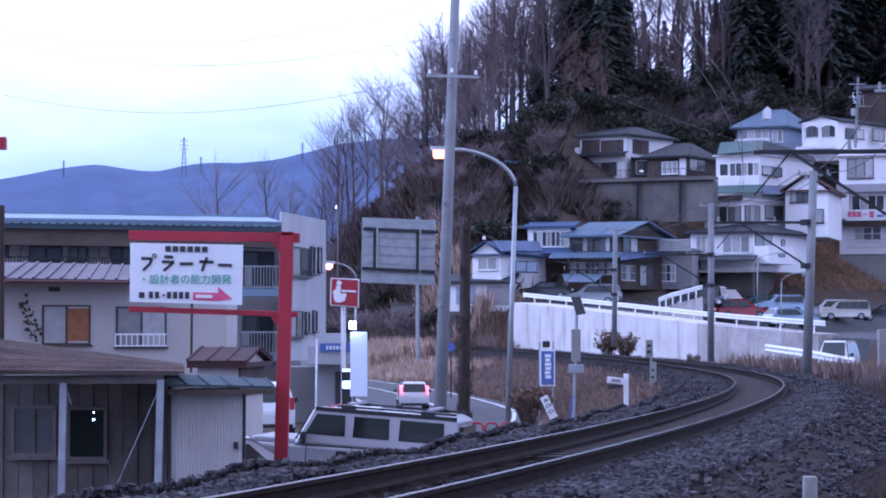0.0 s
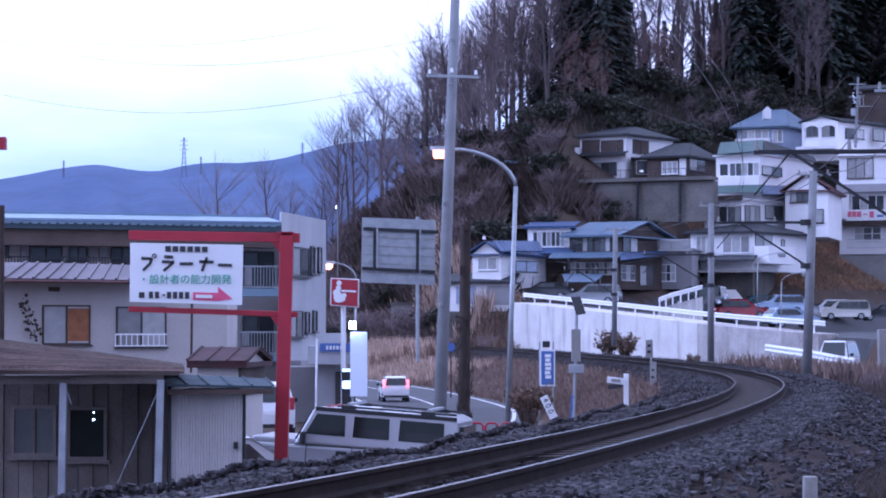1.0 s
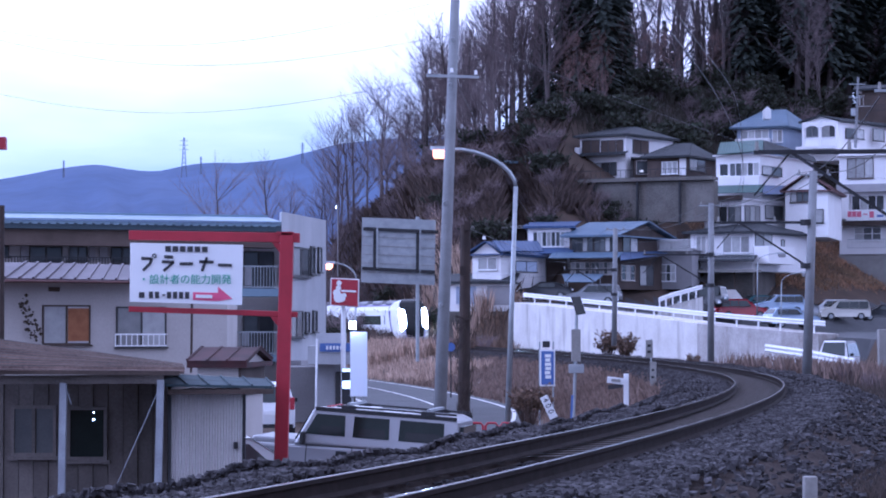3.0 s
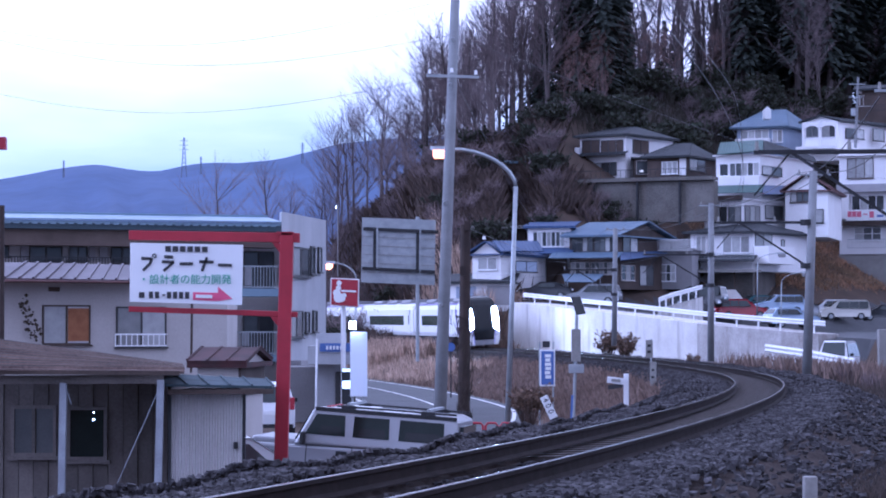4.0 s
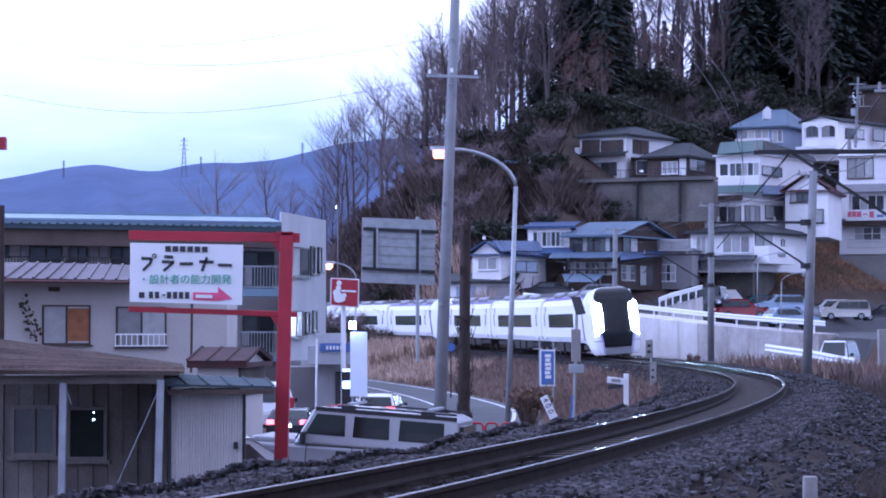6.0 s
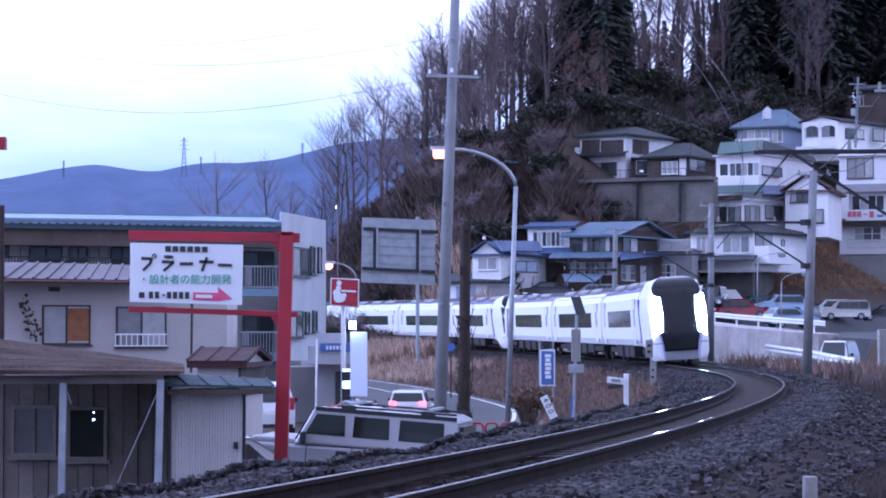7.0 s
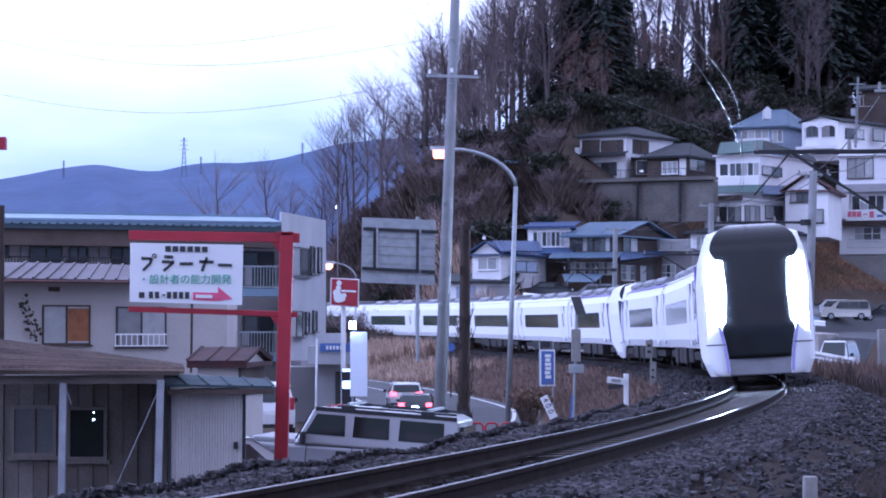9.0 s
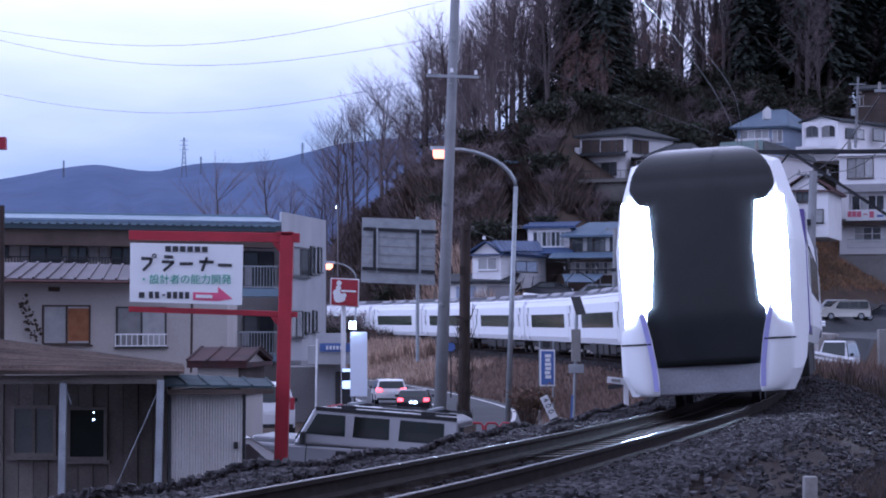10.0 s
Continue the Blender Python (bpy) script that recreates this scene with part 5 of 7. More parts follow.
# ---- sheds by the line ----
shed = empty("open_shed", Matrix(), "old open-fronted shed with rusty corrugated roof", "shed")
M_RUSTROOF = mat("rusty_corrugated_iron", (0.26, 0.185, 0.15), (0.1, 0.068, 0.056), 1.2, 0.85, metal=0.0, fine=20)
M_OLDWOOD = mat("grey_weathered_boards", (0.18, 0.155, 0.14), (0.1, 0.088, 0.08), 1.5, 0.9, fine=25, vary=0.2)
G_DUSTY = mat("dusty_pane", (0.11, 0.11, 0.11), (0.07, 0.07, 0.072), 2.5, 0.3, bump=0.0, vary=0.3)
M_POST = mat("pale_blue_painted_post", (0.34, 0.36, 0.4), (0.24, 0.25, 0.28), 3, 0.7)
fa, fb, bb, ba = (Vector(q) for q in ((-7.73, 39.60, 0.92), (-4.23, 40.00, 0.89), (-4.75, 44.50, 0.89), (-8.69, 44.50, 1.44)))
s, sheet = Shape(), []
n = 9
for i in range(n):
    rows = []
    for j in range(4):
        k = (i + j / 4) / n
        off = Vector((0, 0, 0.035 * math.sin(math.pi * 2 * j / 4)))
        rows.append((fa.lerp(ba, k) + off, fb.lerp(bb, k) + off))
    nxt = (i + 1) / n
    rows.append((fa.lerp(ba, nxt), fb.lerp(bb, nxt)))
    sheet += rows[:-1] if i < n - 1 else rows
s.hull([[p0, q0, q0 - Vector((0, 0, 0.012)), p0 - Vector((0, 0, 0.012))] for p0, q0 in sheet])
part("roof", s, M_RUSTROOF, shed)
for k in range(20):
    up = Vector((0, 0, 0.045))
    part("batten", Shape().bar(fa.lerp(ba, k / 20 + 0.004) + up, fb.lerp(bb, k / 20 + 0.004) + up, 0.05, 0.04), M_OLDWOOD if k % 2 else M_RUSTROOF, shed)
part("eave_beam", Shape().bar((-7.62, 40.00, 0.75), (-4.57, 40.00, 0.76), 0.08, 0.14), M_OLDWOOD, shed)
part("fascia", Shape().bar((-7.56, 39.70, 0.88), (-4.30, 39.90, 0.86), 0.04, 0.07), W_BROWN, shed)
for px in (((-6.21, 40.00, 0.70), (-6.24, 40.00, -1.62)), ((-4.62, 40.00, 0.75), (-4.67, 40.00, -1.62))):
    part("post", Shape().bar(px[0], px[1], 0.11), M_POST, shed)
for px in (((-6.16, 40.00, 0.59), (-6.08, 40.00, 0.35)), ((-4.65, 40.00, 0.59), (-5.39, 40.00, -1.09))):
    part("brace", Shape().bar(px[0], px[1], 0.014), M_POST, shed)
for k in range(14):
    x0 = -8.5 + k * 0.262
    s = Shape()
    s.box(x0, x0 + 0.25, 43.0 - 0.012 * (k % 3), 43.1, -2.3, 0.69)
    part("board", s, M_OLDWOOD, shed)
# S1
window(shed, (-7.58, 42.95), (-6.78, 42.95), -0.65, 0.24, 2, frame=M_OLDWOOD, pane=G_DUSTY)
window(shed, (-6.60, 42.95), (-5.89, 42.95), -0.72, 0.22, 1, frame=M_OLDWOOD, pane=P_TINT)
# headlamp reflections on the pane, added as two small glowing discs
for z in (-0.01, 0.12):
    part("lamp", Shape().tube((-6.13, 42.9, z), (-6.13, 42.93, z), 0.018 if z < 0 else 0.011, n=8), M_LED, shed, "glowing disc for a headlamp reflection in the window")
s = Shape()
s.box(-8.40, -4.82, 43.1, 46, -2.3, 0.71)
part("inner_wall", s, W_BROWN, shed)
box = empty("corrugated_shed", Matrix(), "white ribbed metal shed with bluish sheet roof", "shed")
s = Shape()
x0, x1, zb, zt = -4.58, -3.36, -2.3, 0.53
n, wave = 26, []
for i in range(n):
    a, b = x0 + (x1 - x0) * i / n, x0 + (x1 - x0) * (i + 1) / n
    wave += [(a, 41.0), (a + (b - a) * 0.3, 40.97), (a + (b - a) * 0.6, 40.97), (a + (b - a) * 0.9, 41.0)]
wave += [(x1, 41.0), (x1, 41.05), (x0, 41.05)]
s.hull([[(x, y, z) for x, y in wave] for z in (zb, zt)])
part("wall", s, mat("white_ribbed_sheet", (0.62, 0.6, 0.6), (0.5, 0.48, 0.47), 1.2, 0.6, fine=20), box)
s = Shape()
s.box(x0, x1 - 0.3, 41.05, 44, zb, zt)
part("body", s, W_BROWN, box)
roof_sheet(box, [(-4.59, 40.40, 0.63), (-2.83, 40.80, 0.59), (-3.19, 44.00, 0.65), (-5.23, 44.00, 0.75)], 0.04, mat("grey_blue_worn_sheet", (0.055, 0.085, 0.1), (0.03, 0.042, 0.05), 1.5, 0.9, fine=20), 5, 0.03)
part("eave_board", Shape().bar((-4.57, 40.50, 0.54), (-2.83, 40.80, 0.54), 0.05, 0.08), W_BROWN, box)
part("corner_post", Shape().bar((-3.33, 41.00, 0.52), (-3.34, 41.00, -1.70), 0.05), M_DARKSTEEL, box)
part("meter", Shape().box(-3.50, -3.43, 40.9, 41.0, -0.42, -0.31), M_DARKSTEEL, box)
part("side_post", Shape().bar((-4.57, 40.90, 0.52), (-4.57, 40.90, -1.41), 0.05), M_DARKSTEEL, box)
up_ = solid("utility_post", Shape().tube((-9.05, 50.00, 4.11), (-9.02, 50.00, -2.43), 0.06, n=10), M_WOOD, "brown post at the side of the sheds", "post")
so = empty("small_sign", Matrix(), "dark red sign box on a bracket", "sign")
part("box", Shape().box(-9.21, -8.98, 50, 50.2, 5.26, 5.52), M_RED, so, bevel=0.01)
part("pole", Shape().tube((-9.22, 50.10, 5.44), (-9.18, 50.10, -2.44), 0.06), M_STEEL, so)

# ---- the red-framed hoarding ----
hd = empty("hoarding", Matrix(), "red steel-framed white advertising hoarding", "signboard")
part("post", Shape().bar((-2.81, 44.00, 3.32), (-2.94, 44.00, -1.95), 0.24, 0.24), M_RED, hd, bevel=0.015)
part("beam", Shape().bar((-5.66, 44.00, 3.27), (-2.58, 44.00, 3.22), 0.12, 0.17), M_RED, hd, bevel=0.01)
part("beam", Shape().bar((-5.66, 44.00, 1.94), (-2.62, 44.00, 1.84), 0.08, 0.1), M_RED, hd, bevel=0.01)
part("post_cap", Shape().bar((-3.00, 44.00, 3.30), (-2.69, 44.00, 3.30), 0.24, 0.06), M_RED, hd)
for p in (((-3.06, 44.00, 3.19), (-2.89, 44.00, 2.97)), ((-3.09, 44.00, 1.86), (-2.91, 44.00, 1.63))):
    part("bracket", Shape().bar(p[0], p[1], 0.06, 0.1), M_RED, hd)
bd = part("board", Shape().hull([[(-5.61, 43.85, 3.13), (-3.59, 43.85, 3.09), (-3.61, 43.85, 2.01), (-5.63, 43.85, 2.07)], [(-5.63, 43.95, 3.13), (-3.60, 43.95, 3.09), (-3.62, 43.95, 2.01), (-5.64, 43.95, 2.07)]]), mat("white_sign_face", (0.83, 0.84, 0.86), (0.78, 0.79, 0.82), 2, 0.45, bump=0.0), hd, "white sign face")
M_INK = mat("black_print", (0.03, 0.03, 0.035), (0.045, 0.045, 0.05), 5, 0.6, bump=0.0)
M_GREENINK = mat("green_print", (0.04, 0.3, 0.2), (0.05, 0.35, 0.23), 5, 0.6, bump=0.0)
M_PINKINK = mat("pink_print_face", (0.66, 0.1, 0.22), (0.6, 0.09, 0.2), 5, 0.6, bump=0.0)


def bars(parent, pts, thick, mt, name="lettering"):
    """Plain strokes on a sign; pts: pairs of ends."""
    for a, b in pts:
        part(name, Shape().bar(a, b, 0.012, thick), mt, parent)


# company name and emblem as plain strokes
bars(bd, [((-4.99 + k * 0.132, 43.84, 3.02 - k * 0.002), (-4.89 + k * 0.132, 43.84, 3.02 - k * 0.002)) for k in range(6)], 0.1, M_INK)
bars(bd, [((-5.42, 43.84, 2.85), (-5.23, 43.84, 2.84)), ((-5.01, 43.84, 2.88), (-4.85, 43.84, 2.87)), ((-5.05, 43.84, 2.79), (-4.83, 43.84, 2.78)), ((-4.73, 43.84, 2.75), (-4.49, 43.84, 2.75)), ((-4.38, 43.84, 2.79), (-4.12, 43.84, 2.78)), ((-4.04, 43.84, 2.73), (-3.79, 43.84, 2.72))], 0.055, M_INK)
bars(bd, [((-5.23, 43.84, 2.85), (-5.27, 43.84, 2.74)), ((-5.27, 43.84, 2.745), (-5.39, 43.84, 2.63)), ((-4.84, 43.84, 2.78), (-5.02, 43.84, 2.62)), ((-4.24, 43.84, 2.87), (-4.33, 43.84, 2.62))], 0.05, M_INK)
part("lettering", Shape().path([(-5.185 + 0.032 * math.cos(k * math.pi / 8), 43.835, 2.895 + 0.032 * math.sin(k * math.pi / 8)) for k in range(17)], 0.011, 5), M_INK, bd)
# the number as plain bars
for k, wd in ((0, 0.075), (1, 0.075), (2.25, 0.05), (3.0, 0.075), (4.0, 0.075), (5.0, 0.075), (6.0, 0.075)):
    bars(bd, [((-5.28 + k * 0.108, 43.84, 2.19 - k * 0.001), (-5.28 + k * 0.108 + wd, 43.84, 2.19 - k * 0.001))], 0.03 if wd < 0.06 else 0.12, M_INK)
bars(bd, [((-5.46, 43.84, 2.19), (-5.36, 43.84, 2.19))], 0.1, M_INK)
s = Shape()
s.hull([[Vector(p) + Vector((0, dy, 0)) for p in ((-4.49, 43.84, 2.24), (-4.04, 43.84, 2.23), (-4.04, 43.84, 2.34), (-3.78, 43.84, 2.12), (-4.04, 43.84, 2.08), (-4.49, 43.84, 2.10))] for dy in (0, 0.006)])
part("arrow", s, M_PINKINK, bd, "pink arrow")
bars(bd, [((-4.44, 43.83, 2.17), (-4.14, 43.83, 2.16))], 0.06, M_WHITE)


def words(parent, text, at, size, mt, rz=0, rx=90, name="lettering", squash=1.0):
    cu = bpy.data.curves.new("words", "FONT")
    cu.body = text
    cu.size = size
    cu.extrude = 0.002
    cu.align_x, cu.align_y = "CENTER", "CENTER"
    tmp = bpy.data.objects.new("words", cu)
    scene.collection.objects.link(tmp)
    bpy.context.view_layer.update()
    me = bpy.data.meshes.new_from_object(tmp.evaluated_get(bpy.context.evaluated_depsgraph_get()))
    bpy.data.objects.remove(tmp)
    me.materials.clear()
    me.materials.append(mt)
    ob = part(name, me, None, parent)
    ob.matrix_local = parent.matrix_world.inverted() @ pose(*at, rx, 0, rz) @ Matrix.Diagonal((squash, 1, 1, 1))
    return ob


words(bd, "・設計者の能力開発", (-4.63, 43.83, 2.46), 0.185, M_GREENINK)

# ---- poles of the street ----
pole = empty("utility_pole", Matrix(), "tall grey utility pole with crossarm and wires", "utility pole")
part("shaft", Shape().tube((-0.17, 58.00, -3.07), (0.32, 58.00, 10.23), 0.165, 0.105, 16), M_POLE, pole, smooth=True)
part("crossarm", Shape().bar((-0.40, 57.80, 7.59), (0.86, 57.80, 7.55), 0.06), M_STEEL, pole)
for px in ((-0.32, 57.80, 7.64), (0.21, 57.80, 7.67), (0.78, 57.80, 7.61)):
    part("insulator", Shape().tube(px, (px[0], px[1], px[2] + 0.1), 0.04, 0.03), M_WHITE, pole)
for v in ((-0.05, 57.80, 2.14), (0.17, 57.80, 7.37), (0.23, 57.80, 8.45), (0.05, 57.80, 4.55)):
    part("band", Shape().tube(v, (v[0], v[1] + 0.4, v[2] + 0.06), 0.05), M_STEEL, pole)
wp = empty("wooden_pole", Matrix(), "dark weathered wooden pole wrapped in vines", "wooden pole")
part("shaft", Shape().tube((0.42, 52.00, -2.59), (0.48, 52.00, 3.80), 0.15, 0.11, 12), M_WOOD, wp)
s = Shape()
rng = random.Random(8)
for k in range(220):
    z = rng.uniform(-2, 1.85)
    t = rng.uniform(0, 6.3)
    p = Vector((0.46 + 0.16 * math.cos(t), 52 + 0.16 * math.sin(t), z))
    s.tube(p, p + Vector((rng.uniform(-0.1, 0.1), rng.uniform(-0.1, 0.05), rng.uniform(0.05, 0.3))), 0.014, 0.006, 4)
part("vines", s, M_IVY, wp, "dry brown creeper")
part("stays", Shape().bar((0.26, 51.80, 1.85), (0.55, 51.80, 1.77), 0.04), M_WOOD, wp)
for v in ((0.41, 51.85, 2.81), (0.50, 51.90, 3.77)):
    part("box", Shape().box(v[0] - 0.05, v[0] + 0.08, v[1] - 0.1, v[1], v[2] - 0.1, v[2] + 0.1), M_WOOD, wp)


def street_lamp(base, top, arm, label, mt, r=0.09, head=0.5):
    g = empty("street_lamp", Matrix(), label, "street lamp", "street lamps")
    base, top, arm = Vector(base), Vector(top), Vector(arm)
    part("column", Shape().tube(base, top, r, r * 0.7, 12), M_STEEL, g, smooth=True)
    line = [top]
    for i in range(1, 9):
        t = i / 8
        a = math.pi / 2 * t
        p = Vector((top.x + (arm.x - top.x) * (1 - math.cos(a)) ** 0.9, top.y + (arm.y - top.y) * t, top.z + (arm.z - top.z) * math.sin(a)))
        line.append(p)
    part("arm", Shape().path(line, r * 0.61, 10), M_STEEL, g, smooth=True)
    d = Vector((arm.x - top.x, arm.y - top.y, 0)).normalized()
    hs = Shape()
    hs.hull([[arm + d * k + Vector((0, q * f, z)) for q, z in ((-0.14, -0.03), (0.14, -0.03), (0.1, 0.09), (-0.1, 0.09))] for k, f in ((-0.05, 0.5), (0.15, 1), (head, 0.9), (head + 0.08, 0.5))])
    hd_ = part("lamp_head", hs, M_STEEL, g)
    bl = Shape()
    bl.hull([[arm + d * k + Vector((0, q, z)) for q, z in ((-0.15 * f, -0.032), (0.15 * f, -0.032), (0.12 * f, -0.3 * f), (-0.12 * f, -0.3 * f))] for k, f in ((0.08, 0.6), (0.18, 1), (head - 0.05, 1), (head, 0.6))])
    part("lamp_glass", bl, mt, hd_, "glowing lamp glass")
    return g


street_lamp((2.08, 79.00, -1.67), (2.36, 79.00, 6.18), (0.29, 79.00, 7.39), "tall steel street lamp glowing orange", M_SODIUM, 0.1, 0.62)
street_lamp((-4.06, 112.00, -2.01), (-3.99, 112.00, 3.89), (-4.98, 112.00, 4.57), "street lamp glowing orange beside the flats", M_SODIUM, 0.06, 0.42)
for base, top, arm in (((25.21, 196.00, 2.53), (25.27, 196.00, 6.97), (26.82, 196.00, 7.56)), ((24.34, 176.00, 1.21), (24.40, 176.00, 4.88), (25.83, 176.00, 5.57))):
    street_lamp(base, top, arm, "thin unlit lamp post in the car park", W_GREY, 0.045, 0.7)
for p in ((4.32, 236.00, 15.35), (-10.07, 230.00, 12.92), (-0.50, 240.00, 15.97)):
    ls = empty("lane_lamp", Matrix(), "small white lamp on a thin lane post", "lamp", "lane lamps")
    part("post", Shape().tube((p[0] + 0.15, p[1] + 0.1, p[2] - 6.5), (p[0] + 0.15, p[1] + 0.1, p[2] + 0.3), 0.05, n=6), W_GREY, ls)
    part("lamp", Shape().tube(p, (p[0], p[1], p[2] + 0.11), 0.08, 0.06, 8), M_LED, ls)

# ---- road signs and boards ----
rs = empty("direction_sign", Matrix(), "back of a grey aluminium direction sign with dark rails", "road sign")
part("post", Shape().tube((-1.21, 116.00, 0.01), (-1.21, 116.00, 6.88), 0.09, n=10), M_STEEL, rs)
sb = part("panel", Shape().hull([[(-3.84, 115.80, 6.84), (-0.35, 115.80, 6.71), (-0.40, 115.80, 3.62), (-3.89, 115.80, 3.76)], [(-3.84, 115.85, 6.84), (-0.35, 115.85, 6.71), (-0.40, 115.85, 3.62), (-3.89, 115.85, 3.76)]]), M_STEEL, rs, "bare aluminium panel")
for k in range(1, 7):
    part("joint", Shape().bar((-3.85 + 0.0, 115.76, 6.78 - k * 0.42), (-0.38, 115.76, 6.64 - k * 0.42), 0.02, 0.025), M_CONC, sb)
for a, b in (((-3.78, 115.72, 6.30), (-0.24, 115.72, 6.14)), ((-3.83, 115.72, 4.42), (-0.37, 115.72, 4.24)), ((-3.22, 115.74, 6.27), (-3.24, 115.74, 4.34)), ((-1.18, 115.74, 6.19), (-1.21, 115.74, 4.29))):
    part("rail", Shape().bar(a, b, 0.09, 0.16), M_DARKSTEEL, rs)
for a, b in (((-3.11, 115.70, 6.81), (-3.13, 115.70, 3.81)), ((-1.07, 115.70, 6.76), (-1.10, 115.70, 3.70))):
    part("stiffener", Shape().bar(a, b, 0.05, 0.09), M_STEEL, rs)
rd = empty("red_sign", Matrix(), "square red sign with a white bird shape", "sign")
part("post", Shape().tube((-3.76, 92.00, -1.79), (-3.75, 92.00, 3.31), 0.09), M_WHITE, rd)
fr = part("panel", Shape().hull([[(-4.23, 91.80, 3.48), (-3.14, 91.80, 3.44), (-3.16, 91.80, 2.35), (-4.25, 91.80, 2.44)], [(-4.23, 91.90, 3.48), (-3.15, 91.90, 3.44), (-3.17, 91.90, 2.35), (-4.25, 91.90, 2.44)]]), M_WHITE, rd)
part("face", Shape().hull([[Vector(p) + Vector((0, d, 0)) for p in ((-4.18, 91.75, 3.44), (-3.19, 91.75, 3.39), (-3.21, 91.75, 2.40), (-4.20, 91.75, 2.48))] for d in (0, 0.02)]), M_RED, fr)
s = Shape()
for u, v, r in ((600, 501, 0.1), (599, 510, 0.1), (596, 519, 0.15), (599, 527, 0.19), (604, 528, 0.15), (609, 523, 0.09)):
    q = Vector((((u - 784) * 91.7 / 4321.5), 91.72, 4.56 - (v - 441) * 91.7 / 4321.5))
    s.tube(q - Vector((0, 0.004 * (u % 7), 0)), q + Vector((0, 0.025, 0)), r, n=14)
part("emblem", s, M_WHITE, fr)
bars(fr, [((-3.82, 91.72, 2.99), (-3.27, 91.72, 2.97))], 0.07, M_WHITE)
sg = empty("white_board", Matrix(), "tall plain white roadside board with a lamp on top", "signboard")
part("panel", Shape().box(-3.34, -2.73, 88, 88.14, -0.87, 1.45), mat("white_translucent_board", (0.8, 0.84, 0.95), (0.76, 0.8, 0.92), 1, 0.5, bump=0.0), sg, bevel=0.01)
for u in (-3.26, -2.85):
    part("leg", Shape().tube((u, 88.07, -2.3), (u, 88.07, -0.83), 0.04), M_STEEL, sg)
part("lamp", Shape().box(-3.37, -3.13, 87.7, 87.95, 1.55, 1.83), M_LED, sg, "bright white lamp", bevel=0.03)
shop = empty("roadside_shop", Matrix(), "low pale shop front with blue fascia sign", "shop")
part("wall", Shape().box(-4.87, -3.87, 94, 98, -2.3, 1.39), W_END, shop)
part("wall", Shape().box(-6.25, -4.93, 95, 99, -2.3, 0.07), W_GREY, shop)
part("canopy", Shape().box(-5.12, -3.47, 92.5, 95, 0.21, 0.92), W_END, shop, bevel=0.02)
part("fascia_sign", Shape().box(-4.66, -3.44, 92.4, 92.5, 0.70, 1.02), M_BLUEPRINT, shop)
for k in range(6):
    x = -4.42 + k * 0.13
    part("lettering", Shape().box(x, x + 0.08, 92.37, 92.41, 0.78, 0.92), M_WHITE, shop)
part("door", Shape().box(-4.13, -3.91, 93.9, 94.02, -2.0, -0.08), G_FRAME, shop)
vm = empty("vending_machine", Matrix(), "drinks vending machine with lit white panels", "vending machine")
part("cabinet", Shape().box(-3.77, -3.41, 91, 91.7, -2.0, 0.10), M_DARKSTEEL, vm, bevel=0.02)
M_VEND = glow("lit_display", (0.85, 0.9, 1.0), 1.6)
part("display", Shape().box(-3.75, -3.43, 90.98, 91.02, -0.03, 0.08), M_VEND, vm)
part("display", Shape().box(-3.75, -3.43, 90.98, 91.02, -0.66, -0.37), M_VEND, vm)
fp = solid("flag_pole", Shape().tube((-4.28, 82.00, -1.80), (-4.23, 82.00, 1.23), 0.035, n=8), M_WHITE, "thin white pole beside the shop", "pole")

lw = empty("garden_wall", Matrix(), "low weathered stone garden wall below the trees", "wall", kind="structure")
part("wall_face", Shape().box(-4.86, -0.42, 228, 228.5, -1.3, 3.74), M_CONC, lw, bevel=0.03)
part("coping", Shape().box(-4.96, -0.32, 227.9, 228.6, 3.74, 4.00), M_CONCDARK, lw)

# ---- lineside ----
def catenary_pole(base, top, reach, zb, s_at, label="round concrete pole carrying the overhead line"):
    g = empty("catenary_pole", Matrix(), label, "catenary pole", "poles of the overhead line")
    base, top = Vector(base), Vector(top)
    part("shaft", Shape().tube(base, top, 0.17, 0.14, 14), M_POLE, g, smooth=True)
    c = on_track(s_at, 0, 0)
    side = Vector((c.x - base.x, c.y - base.y, 0)).normalized()
    p = Vector((base.x, base.y, zb))
    e = p + side * reach
    part("bracket_arm", Shape().bar(p, e, 0.07, 0.09), M_DARKSTEEL, g)
    part("stay", Shape().bar(p + Vector((0, 0, -1.5)), p + side * (reach * 0.75), 0.06), M_DARKSTEEL, g)
    part("registration_arm", Shape().bar(p + side * (reach * 0.75) + Vector((0, 0, 0)), p + side * (reach * 1.0) + Vector((0, 0, -0.9)), 0.035), M_DARKSTEEL, g)
    part("collar", Shape().tube(p - Vector((0, 0, 0.1)), p + Vector((0, 0, 0.1)), 0.2, n=14), M_DARKSTEEL, g)
    part("collar", Shape().tube(p - Vector((0, 0, 1.6)), p - Vector((0, 0, 1.42)), 0.2, n=14), M_DARKSTEEL, g)
    for k in (0.35, 0.98):
        q = p + side * reach * k
        part("insulator", Shape().tube(q + Vector((0, 0, 0.03)), q + Vector((0, 0, 0.22)), 0.045, 0.035), M_CONC, g)
    part("crossarm", Shape().bar(top + side * 0.6 - Vector((0, 0, 0.12)), top - side * 0.6 - Vector((0, 0, 0.12)), 0.06), M_STEEL, g)
    for k in (-0.5, 0.5):
        q = top + side * k - Vector((0, 0, 0.1))
        part("insulator", Shape().tube(q, q + Vector((0, 0, 0.16)), 0.04, 0.03), M_CONC, g)


